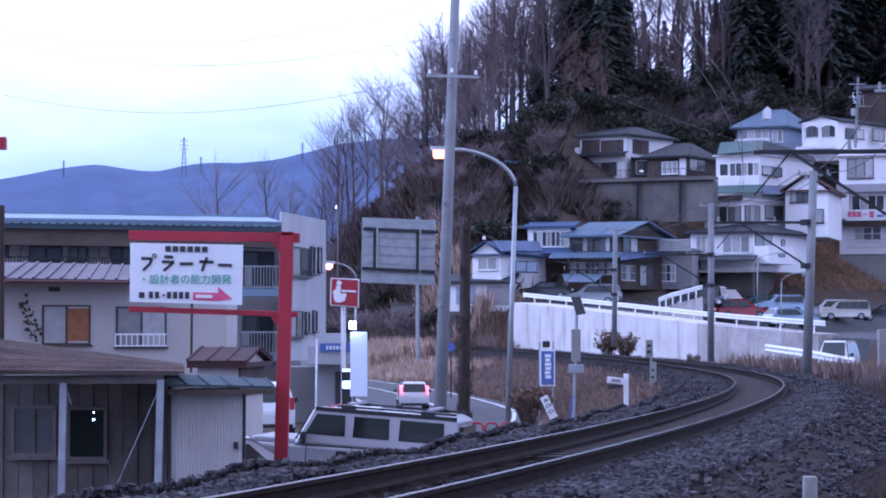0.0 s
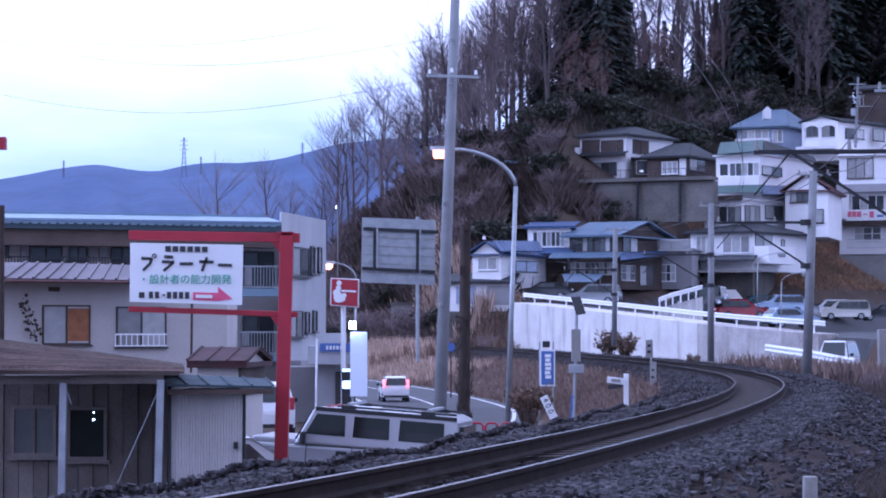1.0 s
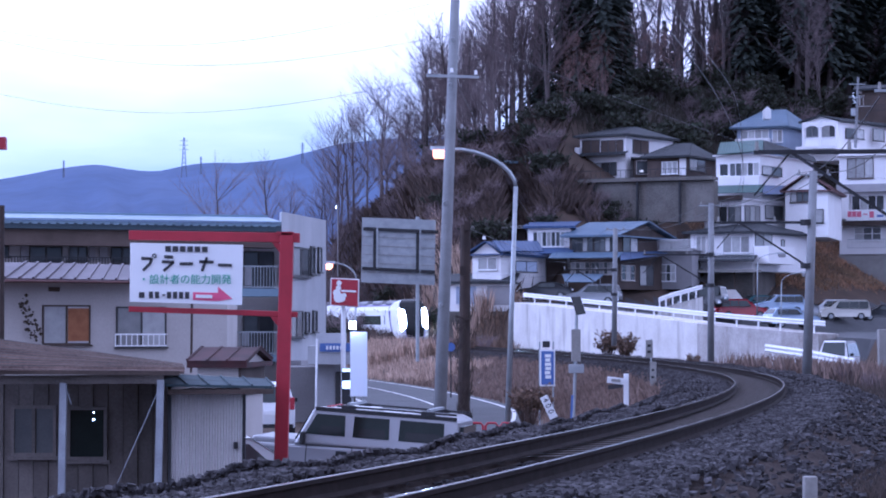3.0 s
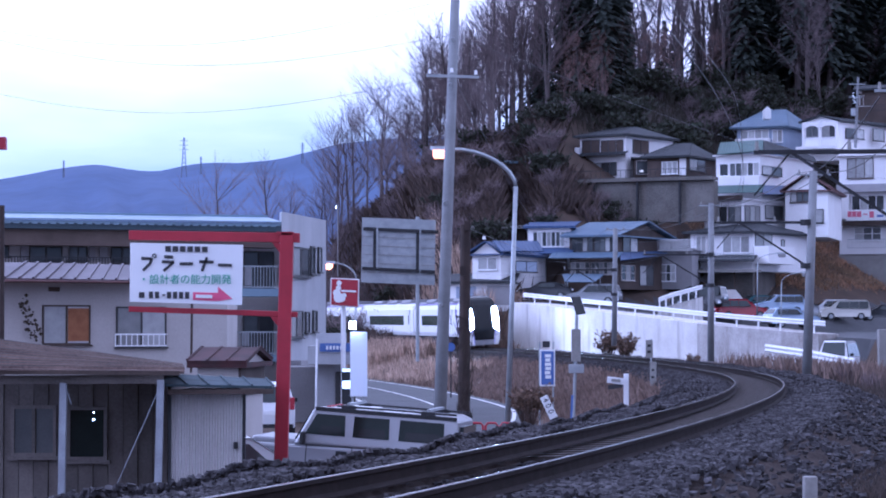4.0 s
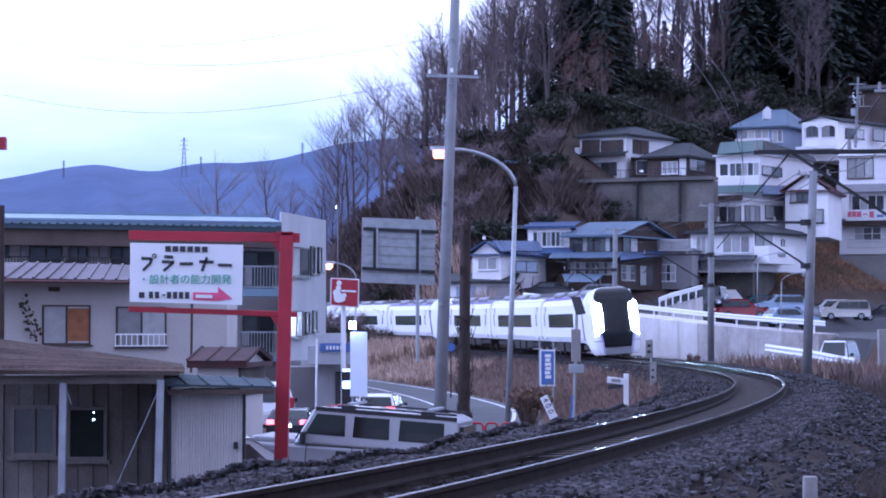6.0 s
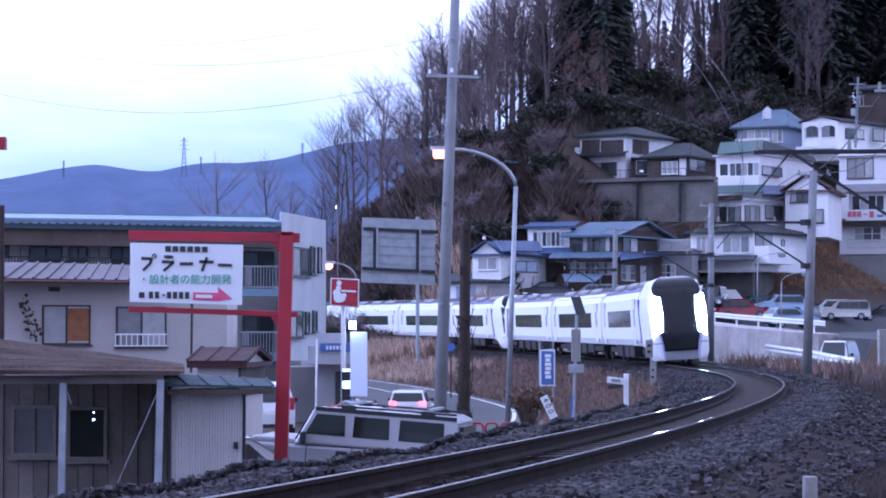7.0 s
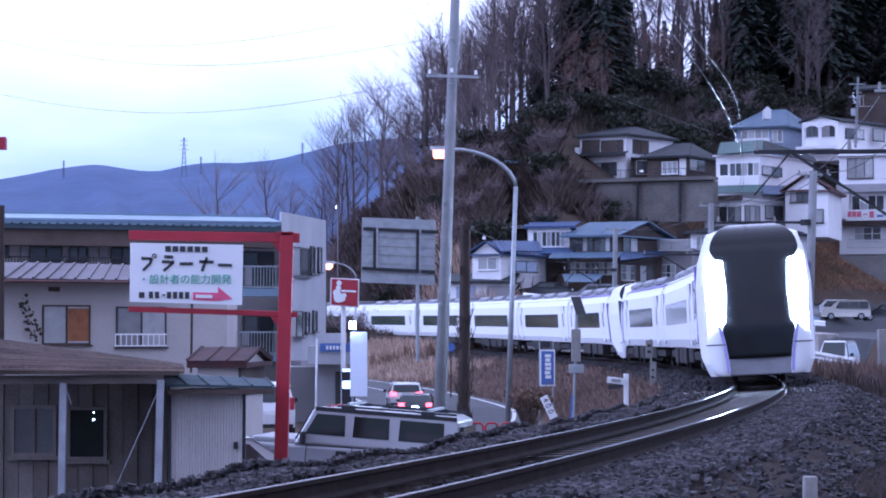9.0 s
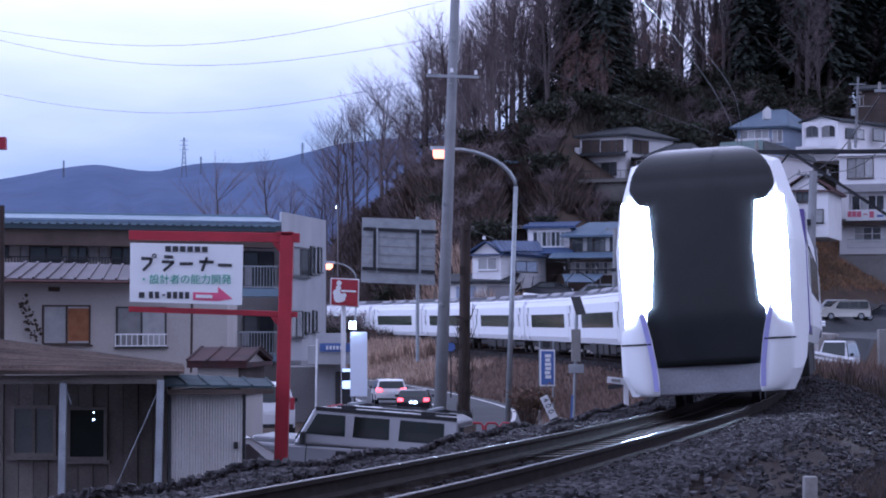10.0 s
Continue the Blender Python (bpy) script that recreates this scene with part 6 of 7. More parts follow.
catenary_pole((12.65, 85.00, -0.12), (12.92, 85.00, 7.06), 3.1, 5.27, 70)
catenary_pole((13.15, 120.00, -0.05), (13.20, 120.00, 7.73), 3.3, 5.20, 105)
catenary_pole((10.51, 150.00, 0.51), (10.60, 150.00, 7.73), 3.1, 5.16, 135)
catenary_pole((9.40, 50.00, -0.47), (9.47, 50.00, 6.59), 3.0, 5.22, 35)


def overhead():
    g = empty("overhead_line", Matrix(), "thin dark overhead contact and messenger wires", "overhead line")
    ss = np.arange(-20, 300, 3.0)
    con, mes = Shape(), Shape()
    sag = lambda s: 0.55 * (1 - math.cos(2 * math.pi * (s - 35) / 35)) / 2
    con.path([on_track(s, 0.1 * math.sin(s / 11), 4.85) for s in ss], 0.006, 4)
    mes.path([on_track(s, 0.1 * math.sin(s / 11), 5.75 - sag(s)) for s in ss], 0.006, 4)
    wire = mat("copper_wire", (0.06, 0.05, 0.045), (0.04, 0.035, 0.03), 4, 0.45, metal=0.7, bump=0.0)
    part("contact_wire", con, wire, g)
    part("messenger_wire", mes, wire, g)
    d = Shape()
    for s in np.arange(-18, 300, 5.0):
        d.tube(on_track(s, 0.1 * math.sin(s / 11), 4.85), on_track(s, 0.1 * math.sin(s / 11), 5.75 - sag(s)), 0.004, n=4)
    part("droppers", d, wire, g)
    f = Shape()
    tops = [(9.47, 50.00, 6.36), (12.92, 85.00, 7.02), (13.20, 120.00, 7.67), (10.59, 150.00, 7.66), (9.25, 185.00, 8.26)]
    for off in (-0.5, 0.5):
        for a, b in zip(tops, tops[1:]):
            a, b = Vector(a) + Vector((off, 0, 0)), Vector(b) + Vector((off, 0, 0))
            pts = [a.lerp(b, k / 8) - Vector((0, 0, 0.5 * math.sin(math.pi * k / 8))) for k in range(9)]
            f.path(pts, 0.014, 4)
    part("feeder_wire", f, wire, g)
    return wire


M_WIRE = overhead()
pw = empty("power_line", Matrix(), "thin power wires sagging across the sky", "power line")
s = Shape()
for a, b in (((-15.04, 75.00, 9.09), (0.16, 58.00, 7.63)), ((-14.04, 70.00, 10.38), (0.30, 58.00, 9.47)), ((-14.44, 72.00, 10.43), (0.22, 58.00, 8.58)), ((0.18, 58.00, 8.61), (31.84, 150.00, 10.30)), ((0.22, 58.00, 7.61), (9.53, 210.00, 9.40)), ((0.47, 52.00, 3.75), (10.59, 150.00, 6.82))):
    a, b = Vector(a), Vector(b)
    s = Shape()
    s.path([a.lerp(b, k / 14) - Vector((0, 0, 0.9 * math.sin(math.pi * k / 14))) for k in range(15)], 0.006, 4)
    part("wire", s, M_WIRE, pw)

bs = empty("blue_sign", Matrix(), "narrow blue sign with white vertical lettering", "sign")
s = Shape()
s.box(3.56, 4.13, 90, 90.04, -0.55, 0.80)
b0 = part("panel", s, M_WHITE, bs)
part("face", Shape().box(3.62, 4.08, 89.98, 90.01, -0.49, 0.74), M_BLUEPRINT, b0)
for k in range(6):
    part("lettering", Shape().box(3.75 + 0.02 * (k % 2), 3.98 - 0.03 * (k % 3 == 1), 89.965, 89.985, 0.51 - k * 0.155, 0.63 - k * 0.155), M_WHITE, b0)
for u in (3.56, 4.06):
    part("post", Shape().tube((u, 90.05, -2.1), (u, 90.05, 1.09), 0.03), M_STEEL, bs)
part("top_box", Shape().box(3.67, 3.94, 89.95, 90.1, 0.88, 1.11), M_DARKSTEEL, bs)
sp = empty("solar_warning_post", Matrix(), "steel post with solar panel and control boxes", "post")
part("pole", Shape().tube((3.73, 70.00, -1.30), (3.84, 70.00, 2.26), 0.045, n=10), M_STEEL, sp)
s = Shape()
s.hull([[Vector(p) + Vector((0, d, 0)) for p in ((3.66, 69.90, 2.48), (3.94, 70.10, 2.50), (4.09, 69.80, 2.00), (3.80, 69.60, 1.96))] for d in (0, 0.04)])
part("solar_panel", s, M_BLACK, sp, "tilted dark solar panel")
part("box", Shape().box(3.67, 3.93, 69.75, 69.95, 0.64, 1.56), M_CONC, sp, bevel=0.01)
part("lower_box", Shape().box(3.59, 4.02, 69.7, 69.9, 0.31, 0.56), M_STEEL, sp, bevel=0.01)
cs = empty("curve_post", Matrix(), "leaning white curve marker reading 400", "track marker")
s = Shape()
a, b = Vector((1.85, 45.00, 0.34)), Vector((2.04, 45.00, -0.06))
s.bar(a, b + (b - a) * 0.8, 0.03, 0.15)
pp = part("marker", s, M_WHITE, cs, bevel=0.008)
d = (b - a).normalized()
ang = math.degrees(math.atan2(-d.z, d.x))
for k, chn in enumerate("400"):
    q = a.lerp(b, 0.18 + 0.26 * k) + Vector((0, -0.02, 0))
    t = words(pp, chn, q, 0.15, M_INK)
    t.matrix_local = Matrix.Translation(q) @ Matrix.Rotation(radians(ang), 4, "Y") @ pose(0, 0, 0, 90, 0, 0) @ Matrix.Rotation(0, 4, "Z")
part("foot", Shape().bar(b, b + (b - a) * 0.25, 0.034, 0.155), M_INK, pp)
kp = solid("blue_stake", Shape().bar((2.54, 48.00, 0.28), (2.51, 48.00, -0.28), 0.04), M_BLUEPRINT, "short blue and white stake beside the ballast", "stake")
gp = empty("gradient_post", Matrix(), "white gradient post with one level and one black arm", "track marker")
part("post", Shape().bar((4.87, 65.00, 0.38), (4.87, 65.00, -0.57), 0.13), M_WHITE, gp, bevel=0.01)
part("arm", Shape().bar((4.36, 64.90, 0.23), (4.83, 64.90, 0.17), 0.04, 0.17), M_WHITE, gp, bevel=0.005)
part("arm", Shape().bar((4.40, 65.20, 0.01), (4.94, 65.20, 0.10), 0.04, 0.12), M_INK, gp)
bars(gp, [((4.47, 64.86, 0.22), (4.71, 64.86, 0.19))], 0.08, M_CONC)
dm = empty("distance_post", Matrix(), "white distance marker plates on a thin post", "track marker")
part("post", Shape().tube((7.25, 85.00, -0.75), (7.23, 85.00, 1.22), 0.03), M_STEEL, dm)
q = part("plate", Shape().box(7.04, 7.29, 84.88, 84.93, 0.57, 1.18), M_CONC, dm, bevel=0.005)
bars(q, [((7.10, 84.86, 0.98), (7.22, 84.86, 0.98)), ((7.10, 84.86, 0.77), (7.22, 84.86, 0.77))], 0.09, M_DARKSTEEL)
q = part("plate", Shape().box(7.19, 7.41, 84.85, 84.88, -0.43, 0.43), M_CONC, dm, bevel=0.005)
bars(q, [((7.24, 84.83, 0.14), (7.33, 84.83, 0.14)), ((7.23, 84.83, -0.11), (7.33, 84.83, -0.11))], 0.07, M_DARKSTEEL)
solid("boundary_post", Shape().bar((2.70, 18.00, 0.51), (2.69, 18.00, -0.14), 0.1), M_CONC, "short square concrete boundary post", "post", bevel=0.012)
solid("notice_box", Shape().box(17.85, 18.43, 100, 100.4, -1.5, 1.54), M_CONC, "grey cabinet beside the lane", "cabinet", bevel=0.02)

up2 = empty("utility_pole", Matrix(), "thin grey utility pole among the upper houses", "utility pole")
part("shaft", Shape().tube((42.31, 250.00, 20.05), (42.64, 250.00, 27.37), 0.16, 0.12, 10), M_POLE, up2)
for a, b in (((41.67, 249.80, 26.60), (43.35, 249.80, 26.60)), ((41.67, 249.80, 25.26), (43.00, 249.80, 25.26))):
    part("crossarm", Shape().bar(a, b, 0.1), M_STEEL, up2)
part("transformer", Shape().tube((42.03, 249.60, 23.33), (42.03, 249.60, 24.08), 0.25, n=10), M_STEEL, up2)

# ---- parked vehicles ----
def park(ob, p, rz):
    ob.matrix_world = Matrix.Translation(p) @ Matrix.Rotation(radians(rz), 4, "Z")


def put(u_x, y, rz, ob, z=None):
    zz = float(ground_height(np.array([u_x]), np.array([y]))[0]) if z is None else z
    park(ob, (u_x, y, zz), rz)


put(24.72, 203, -76, car_body("parked_car", "dark red hatchback parked on the terrace", WAGON, 1.76, P_RED, 1.02, (-1.35, 1.4), 0.33, tail=(0.85, 1.05, 0.25, M_RED)), 2.33)
put(26.53, 186, -70, car_body("parked_car", "white hatchback parked behind the guard rail", HATCH, 1.7, P_BLUE, 0.98, (-1.25, 1.3), 0.31), 1.62)
put(36.0, 219.2, 95, car_body("parked_car", "cream minivan parked side-on", MINIVAN, 1.72, P_CREAM, 1.02, (-1.35, 1.4), 0.32), 2.31)
put(35.8, 227, 95, car_body("parked_car", "white estate car behind the minivan", WAGON, 1.72, P_WHITE, 1.02, (-1.35, 1.4), 0.32), 2.55)
put(39.99, 222, 95, car_body("parked_car", "dark blue saloon at the edge of the car park", SEDAN, 1.75, P_DARK, 0.98, (-1.4, 1.4), 0.32), 2.24)
put(30.81, 216, 100, car_body("parked_car", "silver saloon in the second row", SEDAN, 1.75, P_SILVER, 0.98, (-1.4, 1.4), 0.32), 2.62)
put(29.2, 212.4, 100, car_body("parked_car", "dark estate car in the back row", WAGON, 1.74, P_BLUE, 1.02, (-1.4, 1.4), 0.32), 2.8)
put(27.9, 220.4, 110, car_body("parked_car", "teal small car in the back row", HATCH, 1.68, P_TEAL, 0.98, (-1.25, 1.3), 0.31), 3.05)
put(21.0, 200, 62, car_body("parked_car", "dark boxy off-road car beside the ramp", MINIVAN, 1.75, P_DARK, 1.0, (-1.35, 1.4), 0.35), 3.24)
put(12.07, 196, 75, car_body("parked_car", "silver estate car parked above the wall", WAGON, 1.72, P_SILVER, 1.02, (-1.35, 1.4), 0.32), 3.44)
put(8.51, 203, 78, car_body("parked_car", "dark saloon parked above the wall", SEDAN, 1.75, P_DARK, 0.98, (-1.4, 1.4), 0.32), 3.97)
lane_van = car_body("parked_van", "small white van with blue-tinted windows in the lower lane", [(-1.68, 0.3), (-1.7, 0.8), (-1.68, 1.05), (-1.62, 1.72), (-1.3, 1.8), (0.9, 1.8), (1.35, 1.15), (1.66, 0.95), (1.7, 0.6), (1.68, 0.3)], 1.5, P_WHITE, 1.05, (-1.05, 1.15), 0.27, roofbars=True)
put(19.1, 118, 160, lane_van, -0.82)
pv = car_body("parked_van", "white van parked behind the hoarding", MINIVAN, 1.7, P_WHITE, 1.05, (-1.35, 1.4), 0.3, tail=(0.9, 1.3, 0.14, M_RED))
put(-5.95, 83, 6, pv, -2.0)
wc = car_body("parked_car", "white car with amber indicator beside the shed", HATCH, 1.7, P_WHITE, 0.98, (-1.25, 1.3), 0.31)
put(-3.91, 47.5, -80, wc, -2.0)
part("indicator", Shape().box(0.45, 0.75, 2.0, 2.09, 0.66, 0.75), M_SODIUM, wc)


P_WAGON = mat("pale_silver_paint", (0.33, 0.33, 0.35), (0.29, 0.29, 0.31), 1, 0.35, metal=0.3, bump=0.0, coat=0.3)


def off_roader():
    """Big boxy silver off-road wagon, side on, with roof rails and lamps."""
    c = empty("off_road_wagon", Matrix(), "big boxy silver off-road wagon with roof rack", "car")
    L0, L1, w = -1.75, 2.4, 2.05
    s = Shape()
    prof = [(L0, 0.55), (L0, 1.2), (L0 + 0.03, 1.28), (L1, 1.22), (L1 + 0.02, 0.6)]
    s.hull([[(x, y, z) for y, z in prof] for x in (-w / 2, w / 2)])
    part("lower_body", s, P_WAGON, c, bevel=0.05)
    s = Shape()
    cab = [(L0 + 0.02, 1.26), (L0 + 0.1, 1.92), (L0 + 0.3, 1.99), (1.06, 1.99), (1.2, 1.93), (1.52, 1.24)]
    s.hull([[(sx * (w / 2 - 0.03 - 0.13 * max(0, z - 1.26) / 0.7), y, z) for y, z in cab] for sx in (-1, 1)])
    part("cabin", s, P_WAGON, c, bevel=0.04)
    for sx in (-1, 1):
        for a, b, k in ((-1.42, -0.53, 0), (-0.35, 0.37, 0), (0.52, 1.14, 1)):
            s = Shape()
            f = lambda z: sx * (w / 2 - 0.022 - 0.13 * (z - 1.26) / 0.7)
            s.hull([[(f(z) + sx * o, y, z) for y, z in ((a, 1.46), (b + 0.17 * k, 1.46), (b - 0.03 * k, 1.86), (a + 0.03, 1.86))] for o in (-0.05, 0.0)])
            q = part("side_window", s, P_TINT, c)
            s = Shape()
            s.hull([[(f(z) + sx * o, y, z) for y, z in ((a + 0.08, 1.48), (b - 0.1, 1.48), (b - 0.14, 1.64), (a + 0.1, 1.64))] for o in (-0.02, 0.004)])
            part("seat_back", s, M_BLACK, q)
        for y in (-0.56, 0.35, 1.25):
            part("door_seam", Shape().box(sx * (w / 2 - 0.01), sx * (w / 2 + 0.004), y - 0.008, y + 0.008, 0.65, 1.25), M_RUBBER, c)
        for y in (0.56, -0.34):
            part("door_handle", Shape().box(sx * (w / 2), sx * (w / 2 + 0.03), y - 0.12, y + 0.1, 1.08, 1.18), M_DARKSTEEL, c, bevel=0.01)
        part("mirror", Shape().box(sx * (w / 2 - 0.05), sx * (w / 2 + 0.14), 1.28, 1.37, 1.26, 1.5), M_RUBBER, c, bevel=0.03)
        part("roof_rail", Shape().bar((sx * 0.78, -1.6, 2.03), (sx * 0.78, 0.75, 2.03), 0.035), M_DARKSTEEL, c)
        part("drip_rail", Shape().bar((sx * 0.875, L0 + 0.12, 1.955), (sx * 0.875, 1.15, 1.955), 0.035, 0.07), M_RUBBER, c)
        part("sill_trim", Shape().bar((sx * (w / 2 - 0.012), L0 + 0.05, 1.3), (sx * (w / 2 - 0.012), 1.3, 1.3), 0.02, 0.03), P_WAGON, c)
        for y in (-1.05, 0.52):
            part("rail_foot", Shape().box(sx * 0.73, sx * 0.83, y - 0.14, y + 0.14, 1.97, 2.06), M_DARKSTEEL, c, bevel=0.02)
        for y in (-1.22, 1.62):
            t = part("wheel", Shape().tube((sx * 0.78, y, 0.43), (sx * 1.04, y, 0.43), 0.43, n=22), M_RUBBER, c)
            part("rim", Shape().tube((sx * 1.03, y, 0.43), (sx * 1.05, y, 0.43), 0.25, n=16), M_STEEL, t)
            part("arch", Shape().box(sx * 1.0, sx * 1.06, y - 0.6, y + 0.6, 0.8, 0.92), M_RUBBER, c, bevel=0.02)
    for y in (-1.05, 0.52):
        part("cross_bar", Shape().bar((-0.8, y, 2.08), (0.8, y, 2.08), 0.06, 0.05), M_STEEL, c)
    part("bonnet", Shape().box(-0.85, 0.85, 1.3, 2.38, 1.2, 1.34), P_WAGON, c, bevel=0.04)
    part("windscreen", Shape().hull([[(-0.85, 1.46, 1.32), (0.85, 1.46, 1.32), (0.75, 1.18, 1.88), (-0.75, 1.18, 1.88)], [(-0.85, 1.53, 1.34), (0.85, 1.53, 1.34), (0.75, 1.25, 1.9), (-0.75, 1.25, 1.9)]]), M_GLASS, c)
    part("front_bumper", Shape().box(-1.0, 1.0, 2.45, 2.68, 0.5, 0.85), M_DARKSTEEL, c, bevel=0.04)
    part("rear_bumper", Shape().box(-1.0, 1.0, -2.05, -1.83, 0.5, 0.8), M_DARKSTEEL, c, bevel=0.04)
    part("rear_window", Shape().box(-0.75, 0.75, L0 + 0.0, L0 + 0.06, 1.4, 1.82), M_GLASS, c)
    for x in (-0.5, -0.25, 0, 0.25, 0.5):
        part("roof_lamp", Shape().box(x - 0.06, x + 0.06, 0.92, 1.0, 1.98, 2.01), M_RED, c)
    for sx in (-0.6, 0.6):
        part("snow_patch", Shape().box(sx - 0.25, sx + 0.25, -0.3 + sx * 0.8, 0.3 + sx * 0.8, 1.985, 2.0), M_WHITE, c)
    return c


wagon = off_roader()
wagon.matrix_world = Matrix.Translation((-1.32, 48.0, -1.99)) @ Matrix.Rotation(radians(80), 4, "Z") @ Matrix.Rotation(radians(4.2), 4, "X")



# ---- low red barrier and a round sign by the road ----
rbarrier = empty("low_barrier", Matrix(), "low red pipe barrier beside the parked wagon", "barrier")
for x in (0.62, 0.95, 1.28):
    hoop = [(x, 54.5, -1.3), (x, 54.5, -0.58), (x + 0.05, 54.5, -0.52), (x + 0.22, 54.5, -0.52), (x + 0.27, 54.5, -0.58), (x + 0.27, 54.5, -1.3)]
    part("hoop", Shape().path(hoop, 0.026, 8), M_RED, rbarrier)
blue_disc = empty("round_road_sign", Matrix(), "small round blue road sign on a thin post", "road sign")
part("post", Shape().tube((0.36, 112.0, -1.6), (0.36, 112.0, 0.95), 0.03, n=8), M_DARKSTEEL, blue_disc)
part("disc", Shape().tube((0.36, 111.93, 0.72), (0.36, 111.96, 0.72), 0.2, n=20), M_BLUEPRINT, blue_disc)


# ---- ballast ----
def scatter_mesh(name, verts, faces, mats, label, category):
    me = bpy.data.meshes.new(name)
    me.from_pydata(np.asarray(verts).reshape(-1, 3).tolist(), [], faces)
    me.materials.append(mats)
    return tagged(new(name, me), label, category, kind="stuff")


def ballast():
    """Loose broken stones on both shoulders and between the rails."""
    rng = np.random.RandomState(11)
    base = np.array([(x, y, z) for z in (-0.6, 0.6) for x, y in ((-0.7, -0.7), (0.7, -0.7), (0.7, 0.7), (-0.7, 0.7))], float)
    tri = [(3, 2, 1, 0), (4, 5, 6, 7), (0, 1, 5, 4), (1, 2, 6, 5), (2, 3, 7, 6), (3, 0, 4, 7)]
    V, Fc = [], []
    cnt = 0
    for n, s0, s1, d0, d1 in ((27000, -2, 34, -3.6, -0.66), (6500, 34, 85, -2.5, -0.66), (2600, -2, 40, -0.5, 0.5), (1500, 40, 80, -0.5, 0.5), (16500, 0, 34, 0.66, 1.75), (2600, 0, 34, 1.75, 3.0), (7000, 34, 90, 0.66, 1.95), (1300, 34, 90, 1.95, 3.2), (4200, 84, 170, -2.4, -0.66), (2500, 80, 150, -0.5, 0.5), (4500, 90, 160, 0.66, 3.6)):
        s = rng.uniform(s0, s1, n)
        d = rng.uniform(d0, d1, n)
        x, y, th = (np.interp(s, T_S, q) for q in (T_X, T_Y, T_TH))
        z = np.interp(s, T_S, T_Z) + d * np.interp(s, T_S, T_ROLL)
        prof = np.interp(d, (-3.4, -2.35, -1.85, -0.7, 0.7, 1.85, 2.3, 3.6), (-1.15, -0.42, -0.22, -0.18, -0.18, -0.21, -0.4, -0.95)) - 0.05 * (np.abs(d) < 0.6)
        heap = 0.06 + 0.03 * np.sin(s * 1.7 + d * 2) + 0.03 * np.sin(s * 0.6)
        prof = prof + np.where(np.abs(d) > 1.2, heap, 0) + np.where(d < -1.9, 0.10, 0.0)
        px, py, pz = x + d * np.cos(th), y - d * np.sin(th), z + prof + 0.02
        pz = np.where(d > 2.2, np.maximum(pz, ground_height(px, py) + 0.075), pz)
        r = rng.uniform(0.018, 0.046, n) * np.where(s > 34, 1.25, 1.0) * np.where(np.abs(d) < 0.6, 0.7, 1)
        q = base[None] * rng.uniform(0.72, 1.15, (n, 8, 1)) * rng.uniform(0.65, 1.3, (n, 1, 3)) * r[:, None, None]
        q = q + rng.uniform(-0.28, 0.28, (n, 8, 3)) * r[:, None, None]
        ang = rng.uniform(0, 6.28, n)
        tip = rng.uniform(0, 6.28, n)
        c, sn = np.cos(tip)[:, None], np.sin(tip)[:, None]
        q = np.stack([q[:, :, 0], q[:, :, 1] * c - q[:, :, 2] * sn, q[:, :, 1] * sn + q[:, :, 2] * c], 2)
        c, sn = np.cos(ang)[:, None], np.sin(ang)[:, None]
        qx = q[:, :, 0] * c - q[:, :, 1] * sn
        qy = q[:, :, 0] * sn + q[:, :, 1] * c
        V.append(np.stack([qx + px[:, None], qy + py[:, None], q[:, :, 2] * 0.8 + pz[:, None]], 2).reshape(-1, 3))
        for i in range(n):
            k = cnt + i * 8
            Fc.extend((k + a, k + b, k + c2, k + d2) for a, b, c2, d2 in tri)
        cnt += n * 8
    scatter_mesh("ballast", np.concatenate(V), Fc, M_BALLAST, "grey-brown broken ballast stones", "ballast")


ballast()

# ---- dry grass ----
M_REED = mat("dry_reed", (0.52, 0.39, 0.3), (0.34, 0.245, 0.185), 2, 0.9, bump=0, vary=0.45, island=True)
M_DEAD = mat("dead_grass", (0.2, 0.135, 0.09), (0.1, 0.068, 0.048), 2, 0.95, bump=0, vary=0.5, island=True)
M_PALE = mat("pale_brown_bank_grass", (0.25, 0.178, 0.142), (0.13, 0.094, 0.076), 1, 0.95, bump=0, vary=0.45, island=True)
M_VERGE = mat("dull_verge_weeds", (0.095, 0.073, 0.06), (0.048, 0.038, 0.032), 1, 0.95, bump=0, vary=0.45, island=True)
M_WEED = mat("brown_weed_stalk", (0.09, 0.056, 0.04), (0.05, 0.034, 0.026), 2, 0.95, bump=0, vary=0.4, island=True)
M_UNDERGROWTH = mat("dark_undergrowth", (0.055, 0.046, 0.034), (0.03, 0.028, 0.02), 2, 0.95, bump=0, vary=0.4, island=True)
M_BRUSH = mat("brown_brushwood", (0.1, 0.07, 0.056), (0.05, 0.036, 0.03), 2, 0.95, bump=0, vary=0.4, island=True)
M_ORANGE = mat("rust_coloured_bank_grass", (0.42, 0.24, 0.135), (0.2, 0.155, 0.09), 0.25, 0.95, bump=0, vary=0.4, island=True)
M_TWIG = mat("bare_bark", (0.13, 0.105, 0.1), (0.075, 0.06, 0.058), 2, 0.9, bump=0.1, vary=0.25)
M_TWIGHAZE = mat("fine_twigs", (0.2, 0.155, 0.155), (0.13, 0.1, 0.1), 2, 0.95, bump=0, vary=0.2)
M_REDTWIG = mat("reddish_twigs", (0.26, 0.155, 0.13), (0.17, 0.105, 0.09), 2, 0.95, bump=0, vary=0.2)
M_NEEDLE = mat("dark_conifer_needles", (0.025, 0.033, 0.026), (0.04, 0.048, 0.036), 1.2, 0.9, bump=0, vary=0.4, island=True)
